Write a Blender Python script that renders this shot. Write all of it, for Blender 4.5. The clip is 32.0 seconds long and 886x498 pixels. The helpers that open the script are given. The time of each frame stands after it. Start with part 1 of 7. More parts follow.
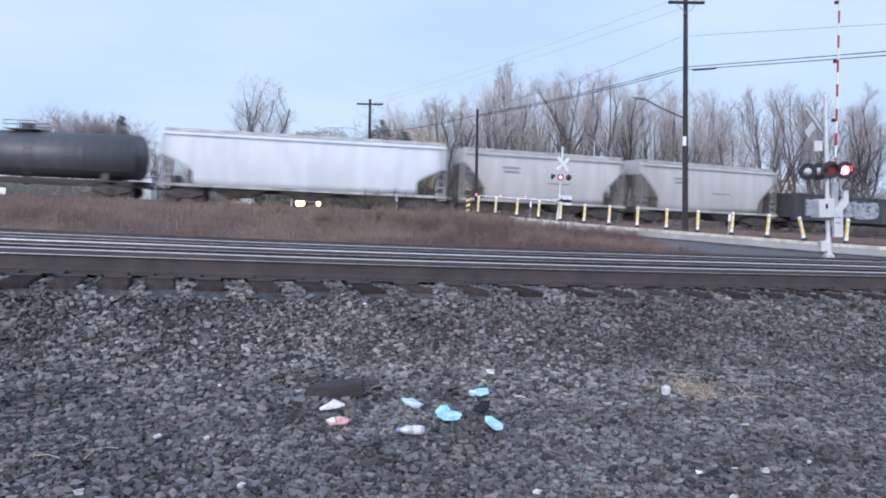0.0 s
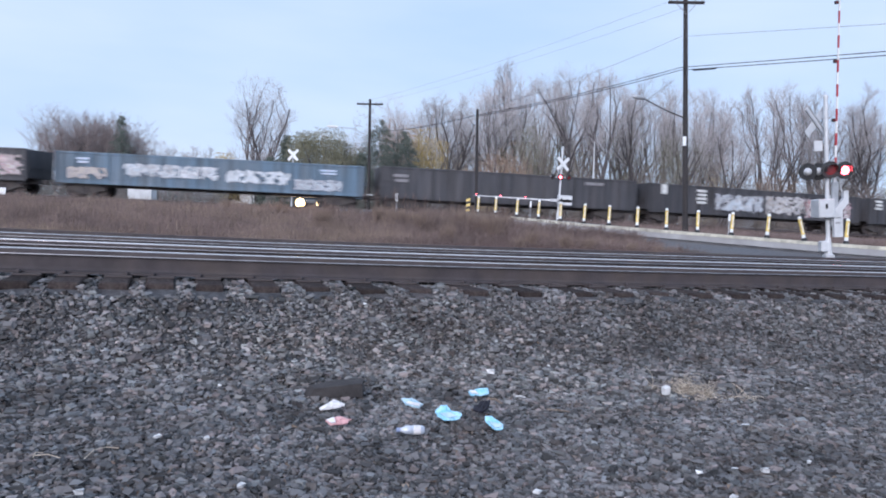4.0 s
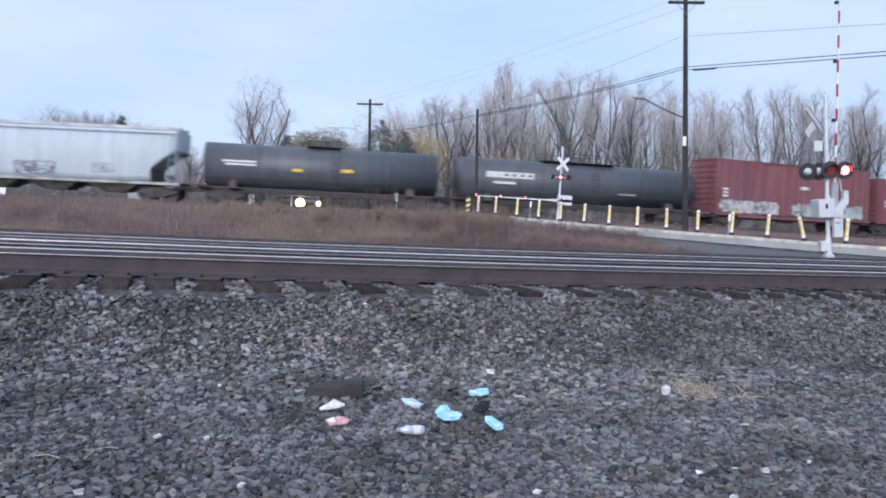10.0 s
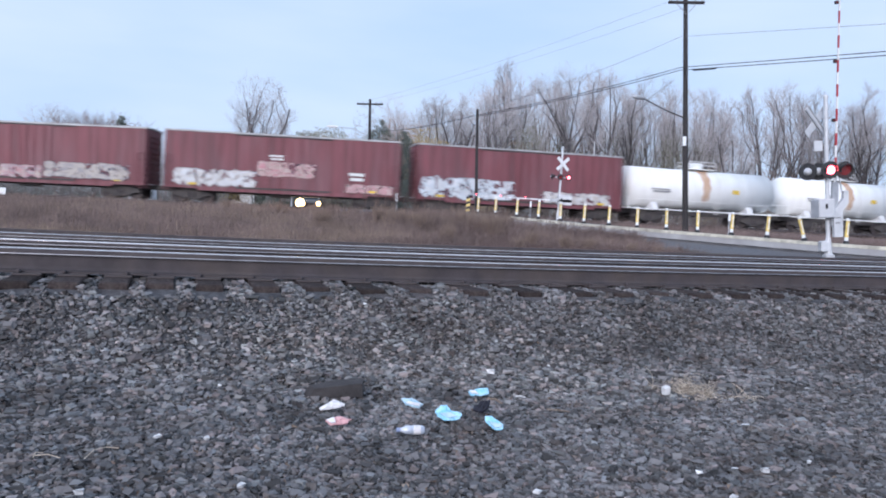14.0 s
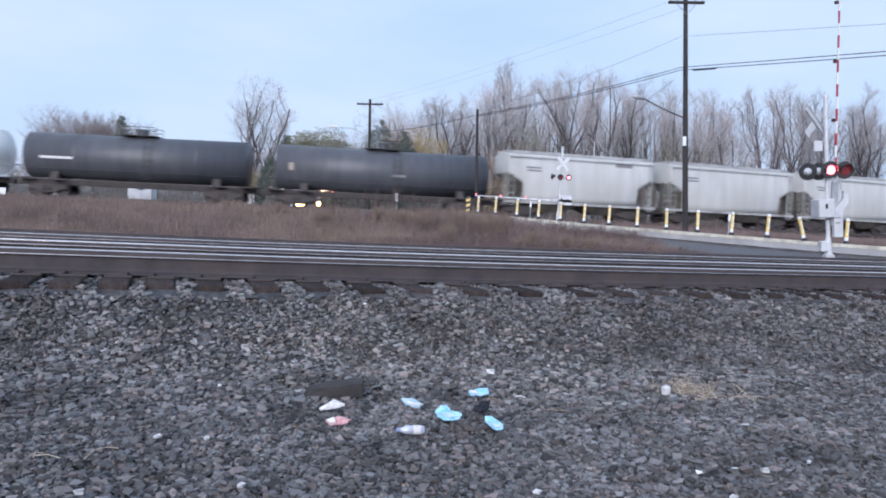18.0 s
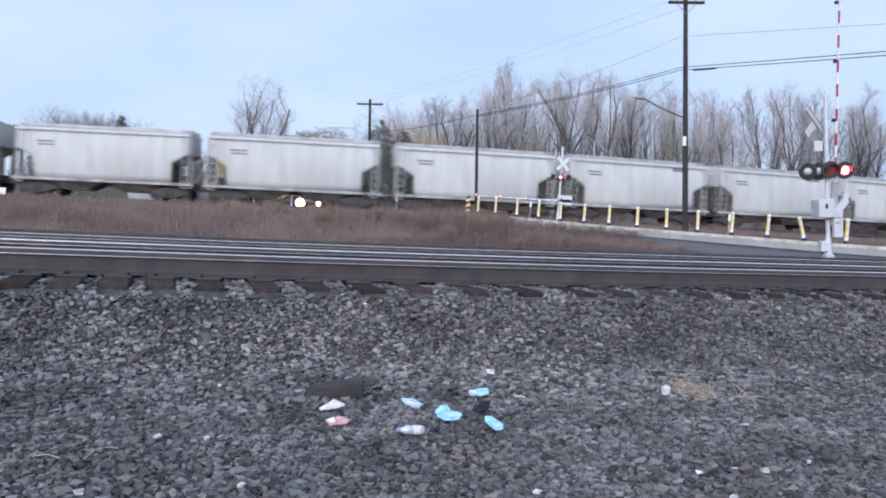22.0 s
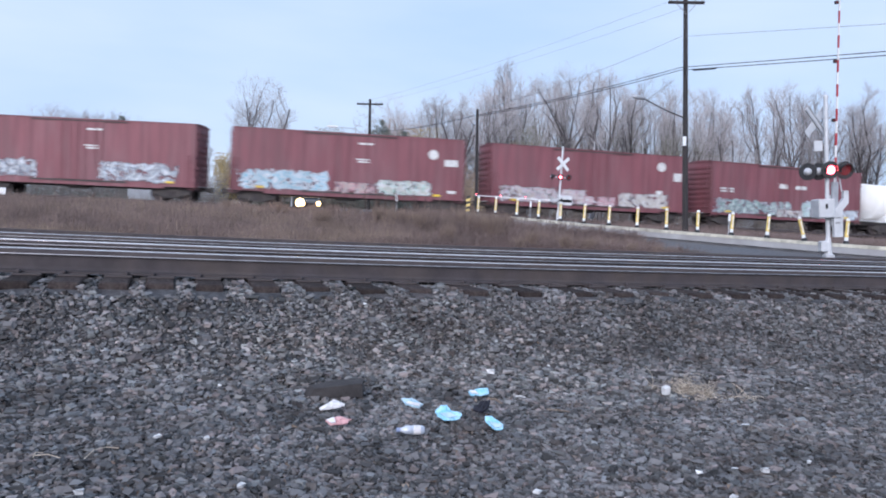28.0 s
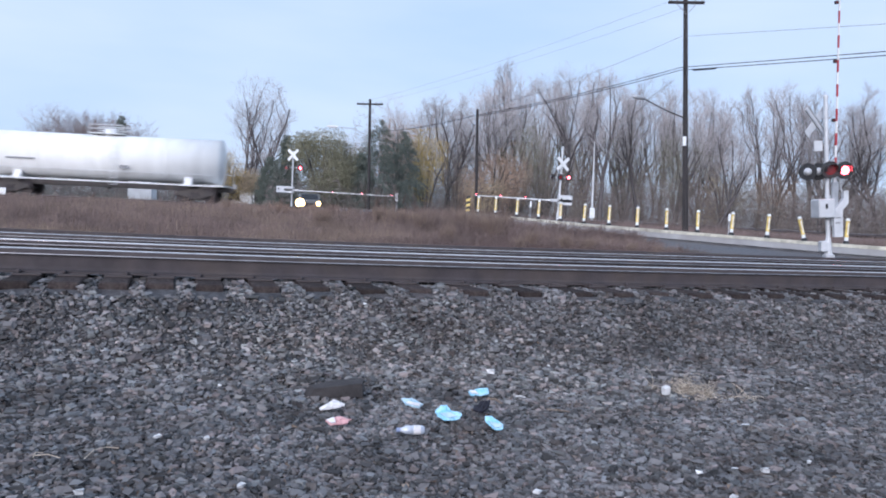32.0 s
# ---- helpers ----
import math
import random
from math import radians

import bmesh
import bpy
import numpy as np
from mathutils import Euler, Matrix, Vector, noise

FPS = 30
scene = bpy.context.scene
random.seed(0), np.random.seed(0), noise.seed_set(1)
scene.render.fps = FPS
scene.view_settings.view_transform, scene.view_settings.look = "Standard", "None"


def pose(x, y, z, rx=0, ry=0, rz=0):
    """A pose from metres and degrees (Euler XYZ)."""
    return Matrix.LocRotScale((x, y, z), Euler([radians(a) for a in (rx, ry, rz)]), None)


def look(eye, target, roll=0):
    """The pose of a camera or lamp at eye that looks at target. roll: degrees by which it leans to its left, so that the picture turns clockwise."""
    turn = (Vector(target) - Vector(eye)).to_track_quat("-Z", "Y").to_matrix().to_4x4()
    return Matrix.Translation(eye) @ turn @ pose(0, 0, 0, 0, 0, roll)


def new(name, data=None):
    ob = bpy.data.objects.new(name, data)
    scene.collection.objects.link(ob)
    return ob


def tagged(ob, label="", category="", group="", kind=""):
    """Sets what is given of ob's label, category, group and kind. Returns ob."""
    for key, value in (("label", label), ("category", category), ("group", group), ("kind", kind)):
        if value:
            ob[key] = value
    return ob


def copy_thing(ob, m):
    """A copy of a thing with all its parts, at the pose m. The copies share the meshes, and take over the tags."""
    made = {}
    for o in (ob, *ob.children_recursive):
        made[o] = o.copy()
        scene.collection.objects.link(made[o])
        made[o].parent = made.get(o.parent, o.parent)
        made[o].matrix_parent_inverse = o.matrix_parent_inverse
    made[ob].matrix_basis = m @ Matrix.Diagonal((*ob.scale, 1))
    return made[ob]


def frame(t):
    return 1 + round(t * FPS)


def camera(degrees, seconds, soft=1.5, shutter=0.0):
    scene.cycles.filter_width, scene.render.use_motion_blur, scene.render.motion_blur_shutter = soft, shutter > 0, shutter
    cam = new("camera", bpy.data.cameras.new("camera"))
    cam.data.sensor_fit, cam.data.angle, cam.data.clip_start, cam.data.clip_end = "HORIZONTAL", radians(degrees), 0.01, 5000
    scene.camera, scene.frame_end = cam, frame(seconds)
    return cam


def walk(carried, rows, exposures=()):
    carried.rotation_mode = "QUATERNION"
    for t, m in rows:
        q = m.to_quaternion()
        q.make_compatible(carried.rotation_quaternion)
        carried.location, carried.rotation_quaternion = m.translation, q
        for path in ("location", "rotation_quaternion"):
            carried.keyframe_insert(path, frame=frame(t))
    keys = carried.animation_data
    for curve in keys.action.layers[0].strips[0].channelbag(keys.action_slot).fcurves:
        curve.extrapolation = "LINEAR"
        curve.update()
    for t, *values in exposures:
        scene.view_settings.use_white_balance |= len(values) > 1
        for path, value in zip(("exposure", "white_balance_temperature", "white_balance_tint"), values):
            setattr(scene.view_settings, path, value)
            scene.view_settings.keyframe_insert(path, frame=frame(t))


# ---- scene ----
cam = camera(58.35, 32.0, soft=1.9, shutter=0.5)
EYE = (0.0, 0.0, 1.05)
AIM = (0.0, math.cos(0.0348), 1.05 - math.sin(0.0348))
walk(cam, [(0.0, look(EYE, AIM, 2.603)), (32.0, look(EYE, AIM, 2.603))],
     [(0.0, 0.16, 5960, 18), (32.0, 0.16, 5960, 18)])

# ---- world and sun: a bright overcast evening ----
world = bpy.data.worlds.new("overcast_sky")
scene.world = world
world.use_nodes = True
wn, wl = world.node_tree.nodes, world.node_tree.links
wn.clear()
w_out = wn.new("ShaderNodeOutputWorld")
w_bg = wn.new("ShaderNodeBackground")
w_sky = wn.new("ShaderNodeTexSky")
w_sky.sky_type, w_sky.sun_disc = "NISHITA", False
w_sky.sun_elevation, w_sky.sun_rotation = radians(24), radians(200)
w_sky.air_density, w_sky.dust_density = 1.0, 2.0
w_co = wn.new("ShaderNodeTexCoord")
w_map = wn.new("ShaderNodeMapping")
w_map.inputs["Scale"].default_value = (1.6, 1.6, 7.0)
w_noise = wn.new("ShaderNodeTexNoise")
w_noise.inputs["Scale"].default_value, w_noise.inputs["Detail"].default_value = 1.7, 4.0
w_noise.inputs["Roughness"].default_value = 0.45
w_ramp = wn.new("ShaderNodeValToRGB")
w_ramp.color_ramp.elements[0].position, w_ramp.color_ramp.elements[0].color = 0.30, (5.3, 7.05, 9.0, 1)
w_ramp.color_ramp.elements[1].position, w_ramp.color_ramp.elements[1].color = 0.74, (6.9, 8.2, 9.5, 1)
w_mix = wn.new("ShaderNodeMixRGB")
w_mix.inputs["Fac"].default_value = 0.86
w_bg.inputs["Strength"].default_value = 0.1
wl.new(w_co.outputs["Generated"], w_map.inputs["Vector"])
wl.new(w_map.outputs[0], w_noise.inputs["Vector"])
wl.new(w_noise.outputs["Fac"], w_ramp.inputs["Fac"])
wl.new(w_sky.outputs[0], w_mix.inputs["Color1"])
wl.new(w_ramp.outputs[0], w_mix.inputs["Color2"])
wl.new(w_mix.outputs[0], w_bg.inputs["Color"])
wl.new(w_bg.outputs[0], w_out.inputs["Surface"])

sun = new("sun", bpy.data.lights.new("sun", "SUN"))
sun.data.energy, sun.data.angle, sun.data.color = 2.4, radians(40), (1.0, 0.97, 0.93)
sun.matrix_basis = look((-20, -58, 22), (0, 0, 0))


# ---- materials ----
def mat(name, c1, c2=None, scale=3.0, rough=0.8, metal=0.0, bump=0.0, bscale=40.0, stretch=(1, 1, 1), dirt=None, dirt_scale=1.2, dirt_amount=0.5, rand=0.0, island=0.0, lo=0.35, hi=0.65, spec=0.5, tints=()):
    """Paint or surface with two scales of variation and fine relief."""
    m = bpy.data.materials.new(name)
    m.use_nodes = True
    n, l = m.node_tree.nodes, m.node_tree.links
    b = n["Principled BSDF"]
    b.inputs["Roughness"].default_value, b.inputs["Metallic"].default_value = rough, metal
    b.inputs["Specular IOR Level"].default_value = spec
    c2 = c2 or tuple(v * 0.75 for v in c1)
    co = n.new("ShaderNodeTexCoord")
    mp = n.new("ShaderNodeMapping")
    mp.inputs["Scale"].default_value = stretch
    l.new(co.outputs["Object"], mp.inputs["Vector"])
    nz = n.new("ShaderNodeTexNoise")
    nz.inputs["Scale"].default_value, nz.inputs["Detail"].default_value = scale, 5.0
    l.new(mp.outputs[0], nz.inputs["Vector"])
    rp = n.new("ShaderNodeValToRGB")
    rp.color_ramp.elements[0].position, rp.color_ramp.elements[1].position = lo, hi
    rp.color_ramp.elements[0].color, rp.color_ramp.elements[1].color = (*c1, 1), (*c2, 1)
    l.new(nz.outputs["Fac"], rp.inputs["Fac"])
    col = rp.outputs[0]
    if dirt:
        n2 = n.new("ShaderNodeTexNoise")
        n2.inputs["Scale"].default_value, n2.inputs["Detail"].default_value = dirt_scale, 6.0
        l.new(mp.outputs[0], n2.inputs["Vector"])
        r2 = n.new("ShaderNodeValToRGB")
        r2.color_ramp.elements[0].position, r2.color_ramp.elements[1].position = 0.45, 0.75
        r2.color_ramp.elements[1].color = (dirt_amount,) * 3 + (1,)
        r2.color_ramp.elements[0].color = (0, 0, 0, 1)
        l.new(n2.outputs["Fac"], r2.inputs["Fac"])
        mx = n.new("ShaderNodeMixRGB")
        l.new(r2.outputs[0], mx.inputs["Fac"])
        l.new(col, mx.inputs["Color1"])
        mx.inputs["Color2"].default_value = (*dirt, 1)
        col = mx.outputs[0]
    if rand or island:
        hs = n.new("ShaderNodeHueSaturation")
        mr = n.new("ShaderNodeMapRange")
        k = rand or island
        mr.inputs["To Min"].default_value, mr.inputs["To Max"].default_value = 1 - k, 1 + k
        if rand:
            l.new(n.new("ShaderNodeObjectInfo").outputs["Random"], mr.inputs["Value"])
        else:
            l.new(n.new("ShaderNodeNewGeometry").outputs["Random Per Island"], mr.inputs["Value"])
        l.new(mr.outputs[0], hs.inputs["Value"])
        l.new(col, hs.inputs["Color"])
        col = hs.outputs[0]
    if tints:
        wn1 = n.new("ShaderNodeTexWhiteNoise")
        wn1.noise_dimensions = "1D"
        l.new(n.new("ShaderNodeObjectInfo").outputs["Random"] if rand else n.new("ShaderNodeNewGeometry").outputs["Random Per Island"], wn1.inputs["W"])
        rt = n.new("ShaderNodeValToRGB")
        rt.color_ramp.interpolation = "CONSTANT"
        for i, c in enumerate(tints):
            e = rt.color_ramp.elements[i] if i < 2 else rt.color_ramp.elements.new(0.5)
            e.position, e.color = i / len(tints), (*c, 1)
        l.new(wn1.outputs["Value"], rt.inputs["Fac"])
        mt = n.new("ShaderNodeMixRGB")
        mt.blend_type = "MULTIPLY"
        mt.inputs["Fac"].default_value = 1.0
        l.new(col, mt.inputs["Color1"])
        l.new(rt.outputs[0], mt.inputs["Color2"])
        col = mt.outputs[0]
    l.new(col, b.inputs["Base Color"])
    if bump:
        n3 = n.new("ShaderNodeTexNoise")
        n3.inputs["Scale"].default_value, n3.inputs["Detail"].default_value = bscale, 4.0
        l.new(mp.outputs[0], n3.inputs["Vector"])
        bp = n.new("ShaderNodeBump")
        bp.inputs["Strength"].default_value, bp.inputs["Distance"].default_value = bump, 0.02
        l.new(n3.outputs["Fac"], bp.inputs["Height"])
        l.new(bp.outputs[0], b.inputs["Normal"])
    return m


def glow(name, colour, strength):
    m = bpy.data.materials.new(name)
    m.use_nodes = True
    b = m.node_tree.nodes["Principled BSDF"]
    b.inputs["Base Color"].default_value = (*colour, 1)
    b.inputs["Emission Color"].default_value = (*colour, 1)
    b.inputs["Emission Strength"].default_value = strength
    return m


STONE_TINTS = ((1.0, 1.0, 1.0), (0.80, 0.85, 0.87), (1.06, 1.0, 0.97), (0.92, 0.97, 0.96), (0.74, 0.75, 0.76), (1.12, 1.12, 1.10), (1.08, 0.97, 0.95), (0.86, 0.92, 0.90))
STONE = mat("ballast_stone", (0.190, 0.185, 0.189), (0.083, 0.081, 0.084), 2.0, 0.85, dirt=(0.22, 0.18, 0.16), dirt_scale=4.0, dirt_amount=0.35, bump=0.4, bscale=60, island=0.74, tints=STONE_TINTS)
STONE_PALER = mat("paler_ballast_stone", (0.285, 0.276, 0.272), (0.135, 0.131, 0.131), 2.0, 0.9, dirt=(0.25, 0.205, 0.185), dirt_scale=4.0, dirt_amount=0.4, bump=0.4, bscale=60, island=0.70, tints=STONE_TINTS)
STONE_ONE = mat("single_ballast_stone", (0.190, 0.186, 0.191), (0.084, 0.083, 0.087), 1.2, 0.85, dirt=(0.24, 0.185, 0.165), dirt_scale=2.0, dirt_amount=0.35, bump=0.4, bscale=4, rand=0.75, tints=STONE_TINTS)
STONE_PALE = mat("pale_stone", (0.74, 0.735, 0.73), (0.54, 0.54, 0.55), 30, 0.8, bump=0.3, rand=0.15)
BED = mat("ballast_bed", (0.086, 0.086, 0.092), (0.038, 0.038, 0.042), 22, 0.95, bump=1.0, bscale=30, dirt=(0.12, 0.09, 0.08), dirt_scale=0.8)
SOIL = mat("weedy_soil", (0.10, 0.075, 0.065), (0.055, 0.045, 0.04), 1.5, 0.95, bump=0.8, bscale=8, dirt=(0.12, 0.11, 0.05), dirt_scale=0.15)
GRAVEL = mat("fine_gravel", (0.15, 0.15, 0.16), (0.085, 0.085, 0.092), 6, 0.95, bump=0.7, bscale=40, dirt=(0.16, 0.13, 0.11), dirt_scale=0.6)
ROAD = mat("worn_asphalt", (0.20, 0.20, 0.215), (0.14, 0.14, 0.15), 1.2, 0.9, bump=0.3, bscale=60, dirt=(0.28, 0.27, 0.26), dirt_scale=0.4)
CONCRETE = mat("pale_concrete", (0.40, 0.395, 0.40), (0.32, 0.315, 0.32), 1.5, 0.9, bump=0.3, dirt=(0.22, 0.2, 0.19), dirt_scale=0.8)
KERB = mat("kerb_concrete", (0.68, 0.65, 0.54), (0.42, 0.40, 0.33), 3, 0.85, bump=0.3, dirt=(0.2, 0.18, 0.15), dirt_scale=1.5)
STEEL_TOP = mat("polished_rail_head", (0.95, 0.86, 0.80), (0.80, 0.72, 0.68), 4, 0.24, 1.0, stretch=(0.2, 6, 6))
STEEL_RUST = mat("rusty_rail_side", (0.073, 0.061, 0.065), (0.051, 0.043, 0.046), 6, 0.8, 0.1, bump=0.3, dirt=(0.11, 0.085, 0.07), dirt_scale=2.5)
STEEL_EDGE = mat("worn_steel_edge", (0.42, 0.41, 0.42), (0.26, 0.25, 0.26), 5, 0.45, 0.8, stretch=(0.3, 6, 6))
WIRE = mat("weathered_wire", (0.16, 0.165, 0.18), (0.11, 0.115, 0.125), 2, 0.6)
TIE = mat("creosoted_tie", (0.058, 0.044, 0.042), (0.028, 0.022, 0.022), 8, 0.85, bump=0.5, bscale=30, stretch=(6, 1, 6), dirt=(0.15, 0.125, 0.11), dirt_scale=3, dirt_amount=0.4, rand=0.3, spec=0.12)
WEED = mat("dry_weeds", (0.335, 0.252, 0.226), (0.225, 0.170, 0.155), 0.9, 0.95, island=0.25, dirt=(0.125, 0.10, 0.09), dirt_scale=0.45, dirt_amount=0.75, spec=0.1)
WEED_TAN = mat("pale_dry_grass", (0.36, 0.275, 0.215), (0.25, 0.19, 0.155), 0.8, 0.95, island=0.3, spec=0.1)
WEED_DARK = mat("dark_weed_stems", (0.205, 0.150, 0.136), (0.145, 0.107, 0.10), 0.8, 0.95, island=0.3, spec=0.1)


def see_through(m, share):
    """Lets thin dry blades pass part of the light that falls on their far side."""
    n, l = m.node_tree.nodes, m.node_tree.links
    b = n["Principled BSDF"]
    t = n.new("ShaderNodeBsdfTranslucent")
    mx = n.new("ShaderNodeMixShader")
    mx.inputs[0].default_value = share
    l.new(b.inputs["Base Color"].links[0].from_socket, t.inputs["Color"])
    l.new(b.outputs[0], mx.inputs[1])
    l.new(t.outputs[0], mx.inputs[2])
    l.new(mx.outputs[0], n["Material Output"].inputs["Surface"])


for m in (WEED, WEED_TAN, WEED_DARK):
    see_through(m, 0.3)
DRYGRASS = mat("dry_straw", (0.50, 0.435, 0.36), (0.36, 0.30, 0.24), 20, 0.9, island=0.4)
BARK = mat("bare_bark", (0.135, 0.123, 0.126), (0.09, 0.082, 0.084), 3, 0.95, rand=0.25, bump=0.3, spec=0.1)
TWIG = mat("bare_twigs", (0.49, 0.455, 0.455), (0.38, 0.353, 0.355), 0.4, 0.95, rand=0.25, spec=0.1)
POLE = mat("weathered_pole", (0.048, 0.042, 0.043), (0.030, 0.027, 0.028), 4, 0.9, bump=0.4, stretch=(4, 4, 0.4))
LEAF_DARK = mat("conifer_needles", (0.18, 0.205, 0.18), (0.125, 0.147, 0.13), 1.5, 0.9, island=0.3, spec=0.1)
LEAF_OLIVE = mat("olive_leaves", (0.29, 0.275, 0.19), (0.20, 0.195, 0.14), 0.8, 0.9, island=0.3, spec=0.1)
LEAF_YELLOW = mat("yellow_leaves", (0.52, 0.395, 0.165), (0.385, 0.295, 0.14), 0.8, 0.9, island=0.45, spec=0.1)
LEAF_TAN = mat("tan_leaves", (0.45, 0.37, 0.26), (0.32, 0.26, 0.19), 0.8, 0.95, island=0.45, spec=0.1)
BRUSH = mat("brown_brushwood", (0.285, 0.242, 0.228), (0.205, 0.172, 0.166), 0.25, 0.95, island=0.35, dirt=(0.24, 0.228, 0.175), dirt_scale=0.12, dirt_amount=0.55, spec=0.1)
RUSSET = mat("russet_twigs", (0.33, 0.275, 0.265), (0.24, 0.20, 0.195), 0.5, 0.95, island=0.3, spec=0.1)
LEAF_RUST = mat("rust_tan_leaves", (0.45, 0.325, 0.245), (0.335, 0.243, 0.19), 0.8, 0.95, island=0.4, spec=0.1)
WHITE = mat("white_paint", (0.80, 0.81, 0.82), (0.68, 0.69, 0.70), 2, 0.5, dirt=(0.45, 0.42, 0.38), dirt_scale=1.5, dirt_amount=0.35)
GALV = mat("galvanised_steel", (0.50, 0.51, 0.53), (0.38, 0.39, 0.41), 5, 0.45, 0.7)
ALU = mat("silver_paint", (0.62, 0.63, 0.65), (0.5, 0.51, 0.53), 3, 0.5, 0.2)
BLACK = mat("black_paint", (0.022, 0.023, 0.026), (0.014, 0.014, 0.016), 3, 0.45)
RED_LENS = mat("red_lens", (0.22, 0.012, 0.014), (0.14, 0.008, 0.01), 3, 0.25)
RED_PAINT = mat("red_reflective_stripe", (0.42, 0.035, 0.045), (0.32, 0.03, 0.035), 4, 0.5)
YELLOW = mat("yellow_plastic", (0.82, 0.62, 0.20), (0.70, 0.50, 0.14), 4, 0.5, dirt=(0.25, 0.18, 0.08), dirt_scale=4, dirt_amount=0.5)
RED_LIT = glow("lit_red_lamp", (1.0, 0.10, 0.12), 14.0)
HEADLIGHT = glow("lit_headlight", (1.0, 0.66, 0.27), 6.0)
GLASS_DARK = mat("dark_glass", (0.02, 0.022, 0.025), (0.015, 0.016, 0.018), 2, 0.08)
CABLE = mat("cable_sheath", (0.03, 0.03, 0.034), (0.02, 0.02, 0.024), 2, 0.7)


# ---- mesh helpers ----
class Mesh:
    """Collects vertices and faces for one part."""

    def __init__(self):
        self.v, self.f = [], []

    def add(self, vs, fs):
        k = len(self.v)
        self.v += [tuple(p) for p in vs]
        self.f += [tuple(i + k for i in f) for f in fs]
        return self

    def box(self, x0, x1, y0, y1, z0, z1, m=None, bevel=0.0):
        if bevel:
            b = bevel
            vs, fs = [], []
            for z, i in ((z0, b), (z0 + b, 0), (z1 - b, 0), (z1, b)):
                vs += [(x0 + i + b, y0 + i, z), (x1 - i - b, y0 + i, z), (x1 - i, y0 + i + b, z), (x1 - i, y1 - i - b, z),
                       (x1 - i - b, y1 - i, z), (x0 + i + b, y1 - i, z), (x0 + i, y1 - i - b, z), (x0 + i, y0 + i + b, z)]
            fs.append(tuple(range(7, -1, -1)))
            for r in range(3):
                for j in range(8):
                    fs.append((r * 8 + j, r * 8 + (j + 1) % 8, r * 8 + 8 + (j + 1) % 8, r * 8 + 8 + j))
            fs.append(tuple(range(24, 32)))
        else:
            vs = [(x, y, z) for z in (z0, z1) for x, y in ((x0, y0), (x1, y0), (x1, y1), (x0, y1))]
            fs = [(3, 2, 1, 0), (4, 5, 6, 7), (0, 1, 5, 4), (1, 2, 6, 5), (2, 3, 7, 6), (3, 0, 4, 7)]
        if m is not None:
            vs = [m @ Vector(p) for p in vs]
        return self.add(vs, fs)

    def tube(self, pts, r, n=6, cap=True):
        """A tube along pts; r is one radius or one a point."""
        pts = [Vector(p) for p in pts]
        rs = r if isinstance(r, (list, tuple)) else [r] * len(pts)
        vs, fs = [], []
        for i, p in enumerate(pts):
            d = (pts[min(i + 1, len(pts) - 1)] - pts[max(i - 1, 0)]).normalized()
            a = d.cross(Vector((0, 0, 1)) if abs(d.z) < 0.9 else Vector((1, 0, 0))).normalized()
            b = d.cross(a)
            for j in range(n):
                t = 2 * math.pi * j / n
                vs.append(p + (a * math.cos(t) + b * math.sin(t)) * rs[i])
        for i in range(len(pts) - 1):
            for j in range(n):
                fs.append((i * n + j, i * n + (j + 1) % n, i * n + n + (j + 1) % n, i * n + n + j))
        if cap:
            fs.append(tuple(range(n - 1, -1, -1)))
            fs.append(tuple(range((len(pts) - 1) * n, len(pts) * n)))
        return self.add(vs, fs)

    def sweep(self, sections, close=True):
        """Joins rings of equal length into a skin with end caps."""
        n = len(sections[0])
        vs = [p for s in sections for p in s]
        fs = []
        for i in range(len(sections) - 1):
            for j in range(n if close else n - 1):
                fs.append((i * n + j, i * n + (j + 1) % n, i * n + n + (j + 1) % n, i * n + n + j))
        if close:
            fs.append(tuple(range(n - 1, -1, -1)))
            fs.append(tuple(range((len(sections) - 1) * n, len(sections) * n)))
        return self.add(vs, fs)

    def data(self, name, material, smooth=False):
        me = bpy.data.meshes.new(name)
        me.from_pydata(self.v, [], self.f)
        me.materials.append(material)
        if smooth:
            me.polygons.foreach_set("use_smooth", [True] * len(me.polygons))
        me.update()
        return me


def part(name, m, material, parent=None, label="", smooth=False):
    ob = new(name, m.data(name, material, smooth) if isinstance(m, Mesh) else m)
    if parent is not None:
        ob.parent = parent
    if label:
        ob["label"] = label
    return ob


def thing(name, m, label, category, group="", kind=""):
    ob = new(name)
    ob.matrix_basis = m
    return tagged(ob, label, category, group, kind)


def smoothstep(a, b, x):
    t = min(1.0, max(0.0, (x - a) / (b - a)))
    return t * t * (3 - 2 * t)


def array_mesh(name, verts, tris, material, smooth=False):
    """A mesh from numpy arrays of vertices and triangles."""
    me = bpy.data.meshes.new(name)
    me.vertices.add(len(verts))
    me.vertices.foreach_set("co", np.asarray(verts, np.float32).ravel())
    me.loops.add(len(tris) * 3)
    me.loops.foreach_set("vertex_index", np.asarray(tris, np.int32).ravel())
    me.polygons.add(len(tris))
    me.polygons.foreach_set("loop_start", np.arange(len(tris), dtype=np.int32) * 3)
    me.polygons.foreach_set("loop_total", np.full(len(tris), 3, np.int32))
    me.polygons.foreach_set("use_smooth", np.full(len(tris), smooth))
    me.materials.append(material)
    me.update(calc_edges=True)
    me.validate()
    return me


# ---- the plan ----
# Near tracks: a gentle curve; s runs along the nearest rail, n across it, away from the camera.
NEAR_D, NEAR_PHI, NEAR_K, NEAR_RAIL = 7.048, 0.33465, 1 / 200.0, 0.705
